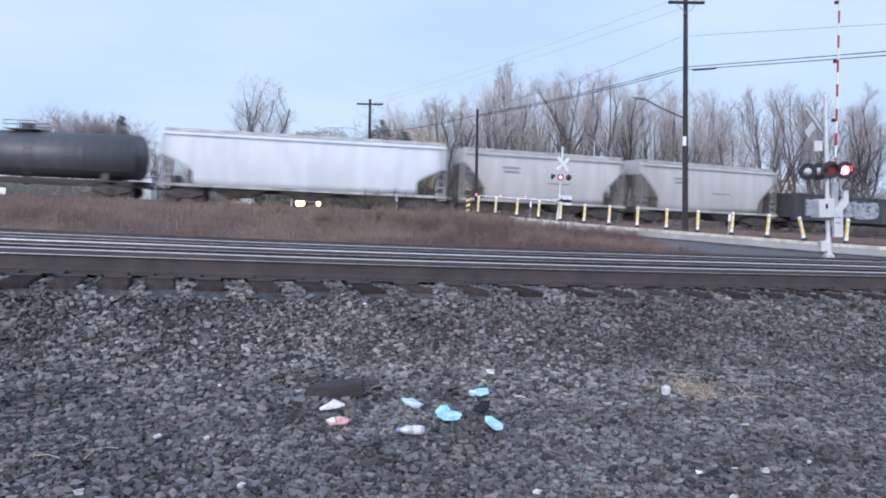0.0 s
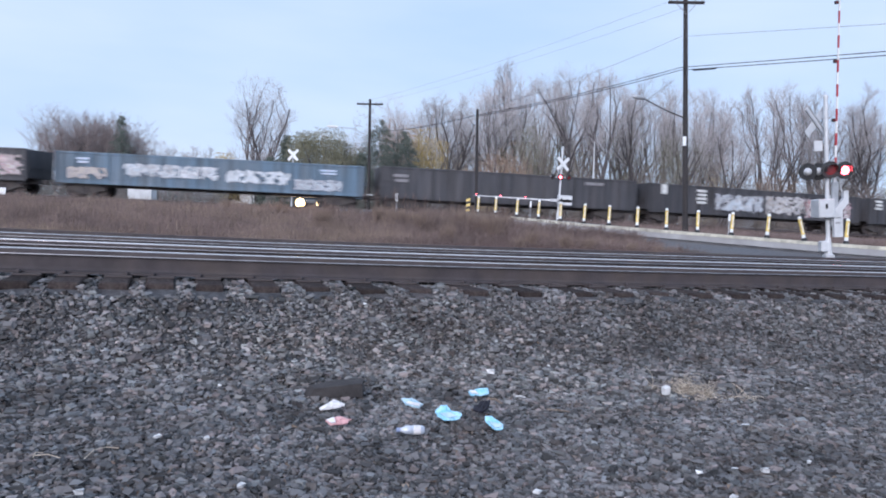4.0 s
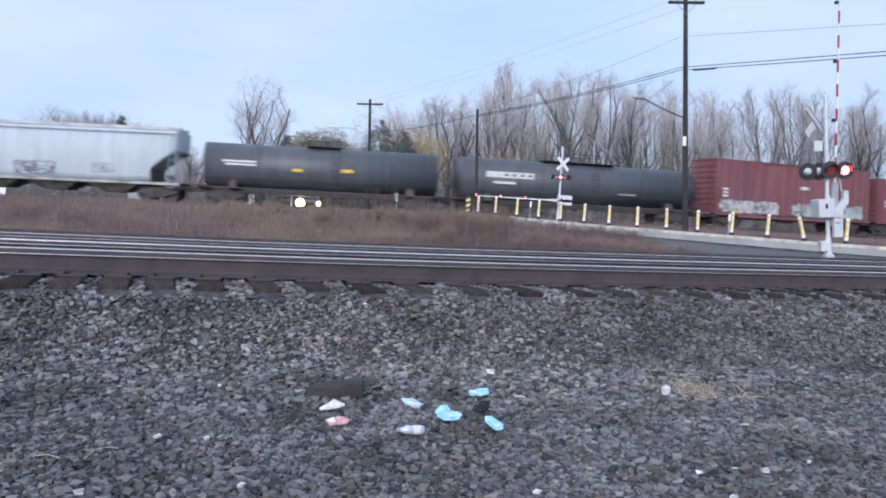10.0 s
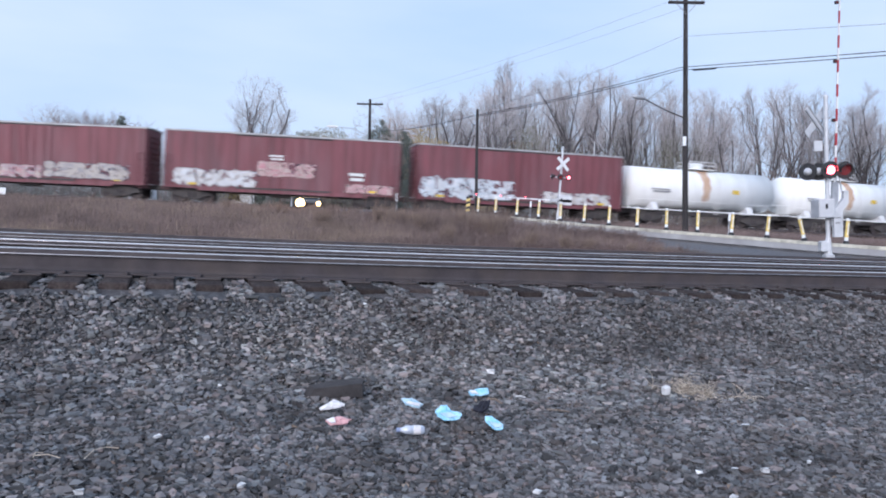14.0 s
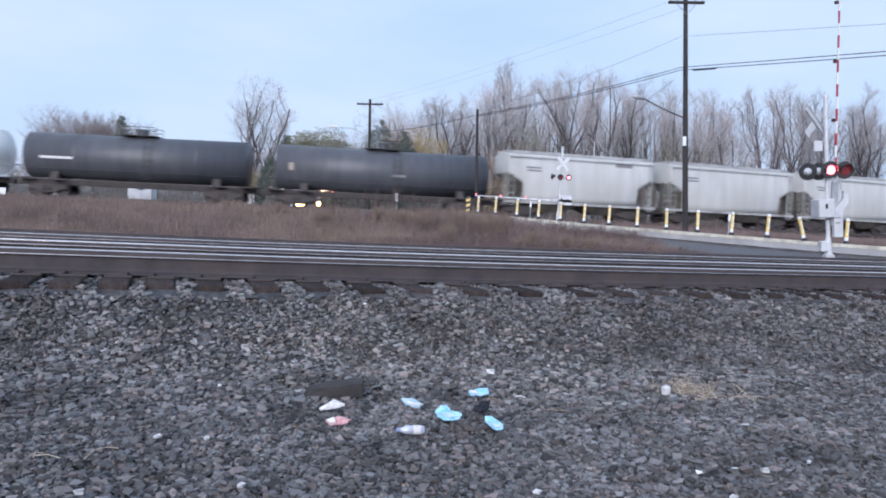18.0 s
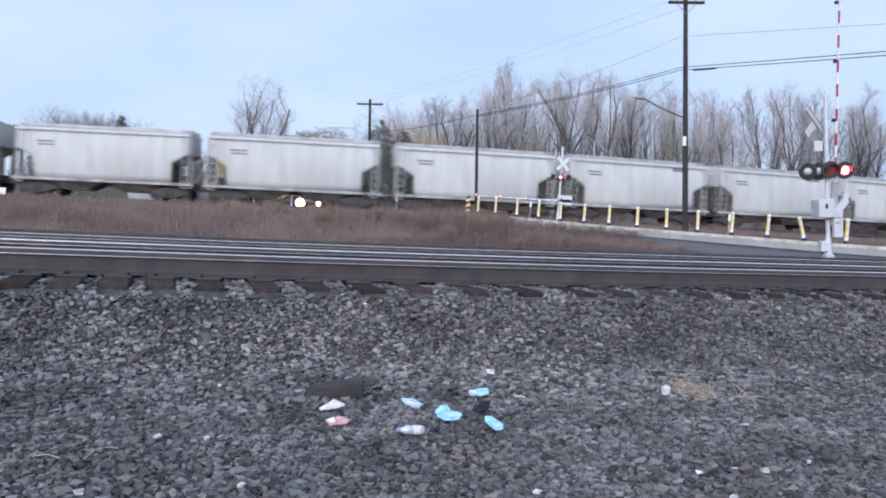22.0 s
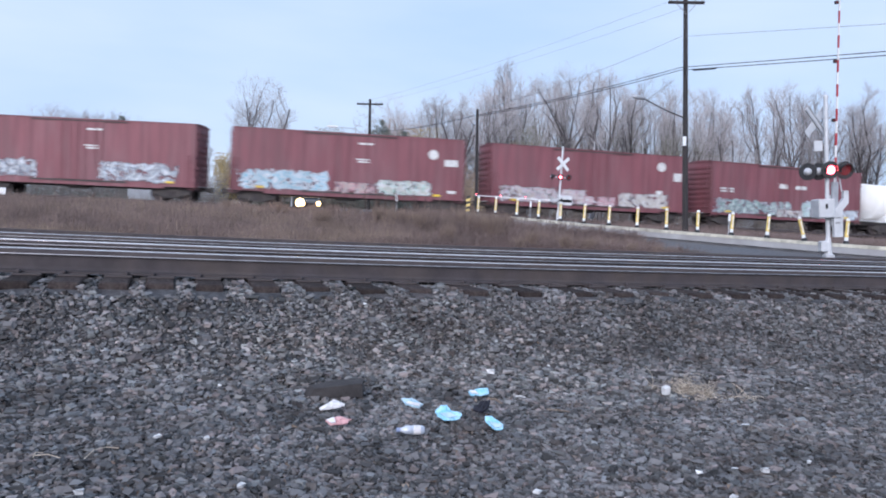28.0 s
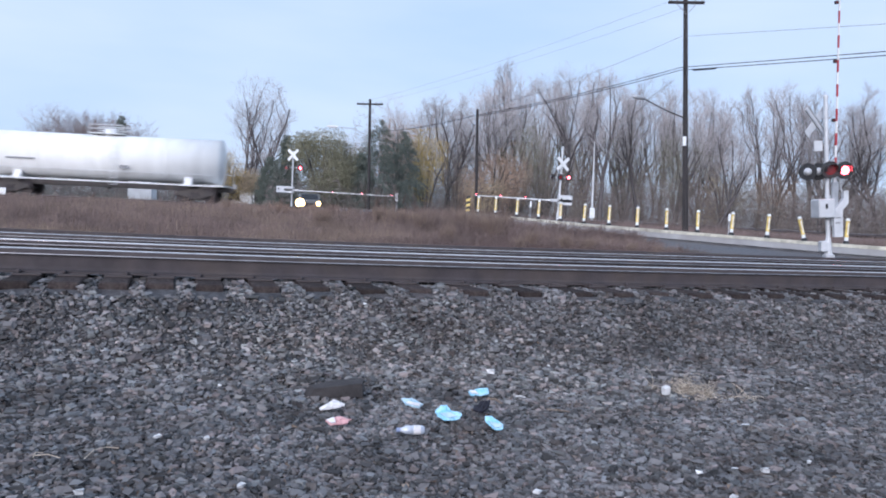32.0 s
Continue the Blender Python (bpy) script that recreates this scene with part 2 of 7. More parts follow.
# Far track: an easing curve between two straights.
FAR_D, FAR_PHI, FAR_K, FAR_EASE, FAR_RAIL = 56.08, 0.19696, 0.006516, -3.838e-5, 1.60
FAR_A, FAR_B, FAR_STEP = -44.0, 96.0, 0.5


def arc(s, phi, k):
    return (math.sin(phi + k * s) - math.sin(phi)) / k, -(math.cos(phi + k * s) - math.cos(phi)) / k


def near(s, n):
    """Plan place of the point s along and n across the near tracks."""
    c = min(60.0, max(-40.0, s))
    x, y = arc(c, NEAR_PHI, NEAR_K)
    a = NEAR_PHI + NEAR_K * c
    return x + (s - c) * math.cos(a) - n * math.sin(a), NEAR_D + y + (s - c) * math.sin(a) + n * math.cos(a)


def near_sag(s):
    """The near track's settled profile: a shallow dip, rising to both sides."""
    dip = -0.0091 * (1 - ((s - 1) / 3.5) ** 2) if abs(s - 1) < 3.5 else 0.0016 * min(9.0, abs(s - 1) - 3.5)
    return dip + 0.005 * min(1.6, max(0.0, (-0.8 - s) / 2.4)) ** 2


def far_table():
    """The far track's curve, summed in short steps: s, x, y, heading."""
    def turn(s):
        return FAR_PHI + FAR_K * s + FAR_EASE * s * s / 2
    rows = []
    for sign in (-1, 1):
        x, y, s = 0.0, FAR_D, 0.0
        side = [(s, x, y, turn(s))]
        while abs(s) < (FAR_B if sign > 0 else -FAR_A) - 0.01:
            a = turn(s + sign * FAR_STEP / 2)
            x, y, s = x + sign * FAR_STEP * math.cos(a), y + sign * FAR_STEP * math.sin(a), s + sign * FAR_STEP
            side.append((s, x, y, turn(s)))
        rows = side[:0:-1] + rows if sign < 0 else rows + side
    return rows


FAR_TABLE = far_table()


def far(s):
    """Place and heading on the far track."""
    c = min(FAR_B, max(FAR_A, s))
    k = min(len(FAR_TABLE) - 2, max(0, int((c - FAR_A) / FAR_STEP)))
    (s0, x0, y0, a0), (s1, x1, y1, a1) = FAR_TABLE[k], FAR_TABLE[k + 1]
    f = (c - s0) / (s1 - s0)
    a = a0 + (a1 - a0) * f
    return x0 + (x1 - x0) * f + (s - c) * math.cos(a), y0 + (y1 - y0) * f + (s - c) * math.sin(a), a


ROAD_AT, ROAD_DIR = Vector((14.48, 28.7)), Vector((-0.675, 0.738)).normalized()
ROAD_N = Vector((ROAD_DIR.y, -ROAD_DIR.x))


def road_z(d):
    """Height of the road d metres along it from the first bollard."""
    pts = ((-60, 0.25), (-26, 0.60), (-10, 0.62), (0, 0.78), (5.75, 0.95), (11.5, 1.13), (17.2, 1.39), (24, 1.55), (60, 1.60), (400, 1.6))
    for (a, za), (b, zb) in zip(pts, pts[1:]):
        if d <= b:
            return za + (zb - za) * max(0.0, (d - a) / (b - a))
    return 1.6


def near_sn(x, y):
    """Approximate (s, n) on the near tracks of a plan place."""
    px, py = x, y - NEAR_D
    ca, sa = math.cos(NEAR_PHI), math.sin(NEAR_PHI)
    r = 1 / NEAR_K
    cx, cy = -r * sa, r * ca
    dx, dy = px - cx, py - cy
    n = r - math.hypot(dx, dy)
    ang = math.atan2(dx, -dy)
    return (ang - NEAR_PHI) * r, n


def far_off(x, y):
    """Distance from the far track's centre line, about."""
    s = x / 0.97
    for _ in range(4):
        fx, fy, a = far(s)
        s += (x - fx) * math.cos(a) + (y - fy) * math.sin(a)
    fx, fy, a = far(s)
    return math.hypot(x - fx, y - fy)


SLOPE = ((6.0, 0.44), (8.0, 0.36), (30.0, 0.74), (46.0, 1.0), (60.0, 1.5), (9000.0, 1.5))


def ground_z(x, y):
    """Height of the ground sheet."""
    s, n = near_sn(x, y)
    if n < 6.2 and abs(s) < 120:
        top = NEAR_RAIL - 0.235
        if n > -0.5:
            z = top - (0.05 if 2.3 < n < 3.3 else 0.0)
        elif n > -0.72:
            z = top - 0.03 * (-n - 0.5) / 0.22
        else:
            u = (-n - 0.72) / 0.64
            z = (top - 0.03) * (1 - u if u < 0.7 else (1.3 - u) ** 2 / 1.2 if u < 1.3 else 0.0)
        return z + 0.02 * noise.noise((x * 1.3, y * 1.3, 0)) * (0.3 if n > -0.6 else 1.0)
    if y < 5:
        return 0.0
    z = 1.5
    for (a, za), (b, zb) in zip(SLOPE, SLOPE[1:]):
        if a <= n <= b:
            z = za + (zb - za) * (n - a) / (b - a)
            break
    z += 0.10 * noise.noise((x * 0.15, y * 0.15, 3)) * smoothstep(8, 14, n)
    q = Vector((x, y)) - ROAD_AT
    k = 1 - smoothstep(4.2, 8.0, abs(q.dot(ROAD_N)))
    z = z * (1 - k) + (road_z(q.dot(ROAD_DIR)) - 0.34) * k
    fo = far_off(x, y)
    if fo < 5:
        k = 1 - smoothstep(1.8, 4.5, fo)
        z = z * (1 - k) + (FAR_RAIL - 0.30) * k
    return z


# ---- ground ----
def steps(*spans):
    out = []
    for a, b, d in spans:
        out += list(np.arange(a, b, d))
    return out


def build_ground():
    xs = steps((-3000, -400, 300), (-400, -100, 30), (-100, -24, 4), (-24, -10, 0.8), (-10, 14, 0.2), (14, 32, 0.6), (32, 100, 4), (100, 400, 30), (400, 3001, 300))
    ys = steps((-400, -20, 40), (-20, 2, 2), (2, 20, 0.2), (20, 64, 0.6), (64, 140, 4), (140, 400, 30), (400, 3501, 300))
    m = Mesh()
    m.v = [(x, y, ground_z(x, y)) for y in ys for x in xs]
    w = len(xs)
    m.f = [(j * w + i, j * w + i + 1, j * w + w + i + 1, j * w + w + i) for j in range(len(ys) - 1) for i in range(w - 1)]
    me = m.data("ground", SOIL, True)
    me.materials.append(BED)
    me.materials.append(GRAVEL)
    idx = []
    for p in me.polygons:
        c = p.center
        n = near_sn(c.x, c.y)[1]
        q = Vector((c.x, c.y)) - ROAD_AT
        w_ = q.dot(ROAD_N)
        idx.append(1 if n < 6.6 else 2 if (abs(w_) < 6.5 + 1.5 * noise.noise((c.x * .4, c.y * .4, 9)) or (far_off(c.x, c.y) < 3.2)) else 0)
    me.polygons.foreach_set("material_index", idx)
    tagged(new("ground", me), "dark ballast and brown weedy soil rising to the tracks", "ground", kind="structure")


build_ground()


def ribbon(offs, d0, d1, step, lift=0.0, thick=0.0):
    """A strip along the road between two offsets from its median."""
    m = Mesh()
    secs = []
    for d in np.arange(d0, d1 + 0.01, step):
        c = ROAD_AT + ROAD_DIR * float(d)
        z = road_z(d) + lift
        a, b = c + ROAD_N * offs[0], c + ROAD_N * offs[1]
        secs.append([(a.x, a.y, z), (b.x, b.y, z), (b.x, b.y, z - 0.1 - thick), (a.x, a.y, z - 0.1 - thick)])
    m.sweep(secs)
    return m


road = tagged(new("road", ribbon((-0.2, 5.2), -9.0, 300, 1.5, 0.0, 0.3).data("road", ROAD)), "worn grey asphalt road climbing to the crossing", "road", kind="structure")
kerb_wall = tagged(new("kerb_wall", ribbon((-0.32, -0.205), -9.0, 21, 1.5, 0.085, 0.22).data("kerb_wall", CONCRETE)), "pale grey concrete wall face below the kerb", "kerb", kind="structure")
median = tagged(new("median_kerb", ribbon((-0.34, 0.15), -9, 19.8, 1.2, 0.11, 0.02).data("median_kerb", KERB)), "pale yellowed concrete median kerb under the bollards", "kerb", kind="structure")


# ---- near tracks ----
RAIL_PROFILE = ((-0.036, -0.0075), (-0.029, -0.0012), (0.0, 0.0), (0.029, -0.0012), (0.036, -0.0075), (0.0375, -0.018), (0.040, -0.041), (0.036, -0.046), (0.012, -0.055), (0.009, -0.145), (0.02, -0.16), (0.075, -0.172), (0.075, -0.186),
                (-0.075, -0.186), (-0.075, -0.172), (-0.02, -0.16), (-0.009, -0.145), (-0.012, -0.055), (-0.041, -0.048), (-0.0385, -0.041), (-0.0380, -0.027), (-0.0368, -0.0118))


def rail_mesh(name, place, ss, profile=RAIL_PROFILE, polished=True, gauge=False):
    """A rail swept along stations; the crown is polished, the head's lower lip worn bright."""
    secs = []
    for s in ss:
        (x, y, z), a = place(s)
        secs.append([(x + o * -math.sin(a), y + o * math.cos(a), z + h) for o, h in profile])
    m = Mesh().sweep(secs)
    me = m.data(name, STEEL_RUST)
    me.materials.append(STEEL_TOP)
    me.materials.append(STEEL_EDGE)
    n = len(profile)
    if polished:
        for i in range(len(ss) - 1):
            for j in (0, 1, 2, 3):
                me.polygons[i * n + j].material_index = 1
            me.polygons[i * n + n - 4].material_index = 2
            if gauge:
                me.polygons[i * n + n - 1].material_index = 1
    return me


def near_place(n, dz=0.0):
    def go(s):
        x, y = near(s, n)
        return (x, y, NEAR_RAIL + near_sag(s) + dz), NEAR_PHI + NEAR_K * min(60.0, max(-40.0, s))
    return go


def tie_mesh(name, length=2.6, w=0.20, h=0.18):
    return Mesh().box(-w / 2, w / 2, 0, length, -h, 0, bevel=0.012).data(name, TIE)


tie_data = tie_mesh("tie")
plate_data = Mesh().box(-0.1, 0.1, -0.16, 0.16, 0, 0.014, bevel=0.004).data("tie_plate", STEEL_RUST)
spike_data = Mesh().box(-0.012, 0.012, -0.02, 0.02, 0, 0.03, bevel=0.006).data("spike", STEEL_RUST)
rng = random.Random(7)


def near_track(name, n0, ties, label, dz=0.0):
    t = tagged(new(name), label, "railway track", kind="structure")
    ss = steps((-400, -40, 30), (-40, -6, 2), (-6, 16, 0.5), (16, 60, 2), (60, 421, 30))
    for n in (n0, n0 + 1.505):
        shiny = n < 5
        part("rail", rail_mesh("rail", near_place(n, dz), ss, polished=shiny, gauge=0 < n < 2), None, t, "worn steel rail with a polished head" if shiny else "dull rusty steel rail")
    for s, off in ties:
        x, y = near(s, n0 - 0.60 + off)
        a = NEAR_PHI + NEAR_K * s
        ob = part("tie", tie_data, None, t)
        ob.matrix_basis = Matrix.Translation((x, y, NEAR_RAIL + dz - 0.2 + near_sag(s))) @ Matrix.Rotation(a + rng.gauss(0, 0.015), 4, "Z")
        for r in (n0, n0 + 1.505):
            if -6 < s < 14:
                x, y = near(s, r)
                part("tie_plate", plate_data, None, t).matrix_basis = Matrix.Translation((x, y, NEAR_RAIL + dz - 0.2 + near_sag(s))) @ Matrix.Rotation(a, 4, "Z")
                for e in (-0.095, 0.095):
                    x, y = near(s + rng.choice((-0.06, 0.06)), r + e)
                    part("spike", spike_data, None, t).matrix_basis = Matrix.Translation((x, y, NEAR_RAIL + dz - 0.187 + near_sag(s)))
    return t


TIE_S = (-3.29, -2.98, -2.66, -2.35, -2.0, -1.59, -1.2, -0.78, -0.37, 0.11, 0.59, 1.08, 1.5, 1.9, 2.33, 2.79, 3.2, 3.61, 3.97)
near_ties = [(TIE_S[0] - 0.47 * k, rng.uniform(-0.03, 0.03)) for k in range(14, 0, -1)] + [(s, rng.uniform(-0.04, 0.05)) for s in TIE_S] + [(TIE_S[-1] + 0.5 * k, rng.uniform(-0.04, 0.04)) for k in range(1, 60)]
near_track("track_1", 0.0, near_ties, "near railway track of worn steel rails on dark ties")
near_track("track_2", 4.06, [(-8 + 0.52 * k, 0.0) for k in range(70)], "second railway track behind the first one", -0.034)


# ---- far track ----
def far_place(off):
    def go(s):
        x, y, a = far(s)
        return (x - off * math.sin(a), y + off * math.cos(a), FAR_RAIL), a
    return go


far_ss = steps((-700, -50, 50), (-50, 85, 3), (85, 760, 45))
far_track = tagged(new("track_3"), "far railway track that the freight train runs on", "railway track", kind="structure")
for o in (-0.75, 0.75):
    part("rail", rail_mesh("rail", far_place(o), far_ss), None, far_track, "steel rail with a polished head")
m = Mesh()
for s in np.arange(-80, 130, 0.52):
    x, y, a = far(float(s))
    m.box(-0.115, 0.115, -1.3, 1.3, -0.37, -0.19, Matrix.Translation((x, y, FAR_RAIL)) @ Matrix.Rotation(a, 4, "Z"))
tagged(part("tie_row", m, TIE, far_track, "dark ties of the far track"), kind="stuff")


# ---- ballast stones ----
def stone_shapes(count, seed, small=False):
    """Angular crushed stones: skewed blocks with their corners knocked about."""
    r = np.random.RandomState(seed)
    base = np.array([(x, y, z) for z in (-1, 1) for y in (-1, 1) for x in (-1, 1)], float) * 0.72
    plain = np.array([(q[0], q[k], q[k + 1]) for q in ((4, 5, 7, 6), (0, 1, 5, 4), (1, 3, 7, 5), (3, 2, 6, 7), (2, 0, 4, 6)) for k in (1, 2)])
    mids = np.array([(0, 0, 1), (0, -1, 0), (1, 0, 0), (0, 1, 0), (-1, 0, 0), (0, 0, -1)], float)
    quads = ((4, 5, 7, 6), (0, 1, 5, 4), (1, 3, 7, 5), (3, 2, 6, 7), (2, 0, 4, 6), (2, 3, 1, 0))
    tris = np.array([(q[k], q[(k + 1) % 4], 8 + i) for i, q in enumerate(quads) for k in range(4)])
    out = []
    for _ in range(count):
        v = np.concatenate([base + r.normal(0, 0.2, base.shape), mids * r.uniform(0.6, 0.98, (6, 1)) + r.normal(0, 0.16, mids.shape)])
        if small:
            v = base * 1.1 + r.normal(0, 0.27, base.shape)
        v[:, 0] += v[:, 2] * r.normal(0, 0.3)
        v *= np.array([1.15, r.uniform(0.6, 0.95), r.uniform(0.42, 0.75)])
        out.append(v)
    return out, plain if small else tris


def scatter_stones(name, places, sizes, material, label, seed):
    r = np.random.RandomState(seed)
    shapes, tris = stone_shapes(24, seed, True)
    n, nv = len(places), len(shapes[0])
    pick = r.randint(0, len(shapes), n)
    base = np.array(shapes)[pick] * np.asarray(sizes)[:, None, None]
    yaw, tip = r.uniform(0, 6.283, n), r.normal(0, 0.6, n)
    c, s_ = np.cos(tip), np.sin(tip)
    y, z = base[:, :, 1].copy(), base[:, :, 2].copy()
    base[:, :, 1], base[:, :, 2] = y * c[:, None] - z * s_[:, None], y * s_[:, None] + z * c[:, None]
    c, s_ = np.cos(yaw), np.sin(yaw)
    x, y = base[:, :, 0].copy(), base[:, :, 1].copy()
    base[:, :, 0], base[:, :, 1] = x * c[:, None] - y * s_[:, None], x * s_[:, None] + y * c[:, None]
    v = (base + np.asarray(places)[:, None, :]).reshape(-1, 3)
    t = (tris[None] + (np.arange(n) * nv)[:, None, None]).reshape(-1, 3)
    ob = new(name, array_mesh(name, v, t, material))
    return tagged(ob, label, "ballast", kind="stuff")


def ballast():
    r = np.random.RandomState(3)
    pl, sz, own, paler, paler_sz = [], [], [], [], []
    # n across the track from the camera's feet to the rails, stones per square metre, size
    for n0, n1, per, size in ((-4.6, -2.6, 4300, 0.0101), (-2.6, -0.5, 3200, 0.0119), (-0.5, 0.1, 2700, 0.0128), (0.05, 1.45, 220, 0.022), (1.6, 4.0, 120, 0.024)):
        s0, s1 = -3.6 - (n1 + 4.6) * 0.35, 3.6 + (n1 + 4.6) * 2.1
        cnt = int((s1 - s0) * (n1 - n0) * per)
        for s, n, k in zip(r.uniform(s0, s1, cnt), r.uniform(n0, n1, cnt), r.lognormal(0, 0.36, cnt)):
            x, y = near(s, n)
            if y < 2.5 or abs(x) > y * 0.60 + 0.3:
                continue
            if r.rand() < 0.6 * smoothstep(6.5, 12, y):
                continue
            if -0.74 < n < 2.1 and any(abs(s - q) < 0.115 for q in TIE_S):
                continue
            hw = min(2.3, k) * size
            lift = -0.006 if -0.75 < n < 0.2 else 0.0
            spot = (x, y, ground_z(x, y) + lift + hw * (r.uniform(-0.2, 0.75) if n < -2.3 else r.uniform(-0.1, 1.3)))
            if len(own) < 300 and abs(x) < 1.5 and 2.9 < y < 3.9 and hw > 0.0145:
                own.append((spot, hw))
            # a paler stone colour, most often near the middle of a soft patch
            elif r.rand() < 0.85 * math.exp(-((x + 0.15) / 1.9) ** 2 - ((y - 5.45) / 0.8) ** 2):
                paler.append(spot)
                paler_sz.append(hw)
            else:
                pl.append(spot)
                sz.append(hw)
    # thinner spread of stones round and behind the camera
    for _ in range(42000):
        x, y = r.uniform(-8, 8), r.uniform(-5, 7)
        if (y >= 2.5 and abs(x) <= y * 0.60 + 0.3) or near_sn(x, y)[1] > -0.8:
            continue
        if r.rand() < smoothstep(3.5, 8.5, math.hypot(x, y - 2)):
            continue
        hw = min(2.3, r.lognormal(0, 0.36)) * 0.021
        pl.append((x, y, ground_z(x, y) + hw * r.uniform(-0.1, 0.5)))
        sz.append(hw)
    bed = tagged(new("ballast"), "dark grey crushed stone ballast, loose and angular", "ballast", kind="structure")
    rest = scatter_stones("stone_rest", pl, sz, STONE, "loose crushed stones", 5)
    rest.parent = bed
    pale = scatter_stones("paler_stones", paler, paler_sz, STONE_PALER, "loose crushed stones of a paler grey", 6)
    pale.parent = bed
    del rest["category"], pale["category"]
    shapes, tris = stone_shapes(14, 8)
    datas = [array_mesh("stone", sh, tris, STONE_ONE) for sh in shapes]
    for k, (spot, hw) in enumerate(own):
        ob = part("stone", datas[k % 14], None, bed)
        ob.matrix_basis = Matrix.Translation(spot) @ Euler((r.normal(0, 0.4), r.normal(0, 0.4), r.uniform(0, 6.28))).to_matrix().to_4x4() @ Matrix.Scale(hw, 4)


ballast()


# ---- weeds between the tracks ----
def weeds(name, spots, height, width, material, label, seed, lean=0.25):
    """Thin straight blades."""
    r = np.random.RandomState(seed)
    n = len(spots)
    p = np.array(spots)
    h = height * np.clip(r.lognormal(0, 0.22, n), 0.5, 1.5) * p[:, 3]
    a = r.uniform(0, 3.1416, n)
    w = width * r.uniform(0.6, 1.5, n) * np.clip(p[:, 1] / 22, 0.5, 2)
    d = np.stack([np.cos(a) * w, np.sin(a) * w, np.zeros(n)], 1)
    lx, ly = r.normal(0, lean, n) * h, r.normal(0, lean, n) * h
    foot = p[:, :3] - np.array([0, 0, 0.05])
    tip = p[:, :3] + np.stack([lx, ly, h], 1)
    v = np.stack([foot - d, foot + d, tip], 1)
    t = np.arange(n * 3)
    return tagged(new(name, array_mesh(name, v.reshape(-1, 3), t.reshape(-1, 3), material)), label, "weeds", kind="stuff")


def clump_weeds(name, clumps, per, width, material, label, seed):
    """Weeds in clumps that fan out from their feet, half the stems with a feathery top. A clump: x, y, z, height, radius."""
    r = np.random.RandomState(seed)
    c = np.repeat(np.array(clumps), per, axis=0)
    n = len(c)
    a, out = r.uniform(0, 6.2832, n), np.abs(r.normal(0, 1, n))
    way = np.stack([np.cos(a), np.sin(a), np.zeros(n)], 1)
    h = c[:, 3] * np.clip(r.normal(0.82, 0.2, n), 0.3, 1.25)
    foot = c[:, :3] + way * (c[:, 4] * 0.55 * out)[:, None] - np.array([0, 0, 0.05])
    tip = foot + way * (h * 0.22 * out)[:, None] + r.normal(0, 0.09, (n, 3)) * h[:, None]
    tip[:, 2] = foot[:, 2] + 0.05 + h
    w = width * r.uniform(0.6, 1.5, n) * np.clip(c[:, 1] / 22, 0.5, 2)
    side = np.stack([-np.sin(a + 1.1), np.cos(a + 1.1), np.zeros(n)], 1) * w[:, None]
    stems = np.stack([foot - side, foot + side, tip], 1)
    k = r.rand(n) < 0.5
    m = int(k.sum())
    base = tip[k] + (foot[k] - tip[k]) * r.uniform(0.1, 0.5, (m, 1))
    tuft = r.normal(0, 1, (m, 3)) * np.array([0.10, 0.10, 0.07]) * h[k][:, None] + np.array([0, 0, 0.06])
    tops = np.stack([base - side[k] * 1.6, base + side[k] * 1.6, base + tuft], 1)
    v = np.concatenate([stems, tops]).reshape(-1, 3)
    return tagged(new(name, array_mesh(name, v, np.arange(len(v)).reshape(-1, 3), material)), label, "weeds", kind="stuff")


def weed_field():
    r = random.Random(11)
    kinds = ([], [], [])
    while sum(len(k) for k in kinds) < 10200:
        y = 12.5 + 40 * r.random() ** 1.25
        x = r.uniform(-0.70, 0.34) * y
        s, n = near_sn(x, y)
        if n < 6.25 or far_off(x, y) < 2.9:
            continue
        q = Vector((x, y)) - ROAD_AT
        w = q.dot(ROAD_N)
        if w > -4.6 - 1.2 * noise.noise((x * .5, y * .5, 2)):
            continue
        # thins out towards the gravel by the signal
        edge = smoothstep(-0.5, 2.5, -(x - 0.185 * y - 2.9 + 1.3 * noise.noise((x * .7, y * .7, 4))))
        if r.random() > edge:
            continue
        lump = noise.noise((x * 0.3, y * 0.3, 1))
        c = 0.86 + 0.4 * lump + 0.45 * noise.noise((x * 1.1, y * 0.6, 6)) + r.gauss(0, 0.12)
        right = smoothstep(-0.12, 0.02, x / y)
        hgt = c * (0.45 + 0.55 * edge) * (0.42 + 0.58 * smoothstep(6.3, 20, n)) * (0.57 + 0.38 * right) * (1 - 0.36 * smoothstep(0.05, 0.14, x / y))
        tint = noise.noise((x * 0.22, y * 0.35, 8)) + r.gauss(0, 0.22) - 0.38 * right
        kind = 1 if tint > 0.16 else 2 if tint < -0.30 else 0
        kinds[kind].append((x, y, ground_z(x, y), max(0.16, hgt), r.uniform(0.16, 0.42)))
    for k, (nm, material, label) in enumerate((("weed_field", WEED, "brown dry weeds and brush between the tracks"), ("dry_grass", WEED_TAN, "pale tan dry grass among the brown weeds"),
                                               ("dark_weeds", WEED_DARK, "dark brown weed stems between the tracks"))):
        clump_weeds(nm, kinds[k], 30, 0.0050, material, label, 12 + k)


weed_field()


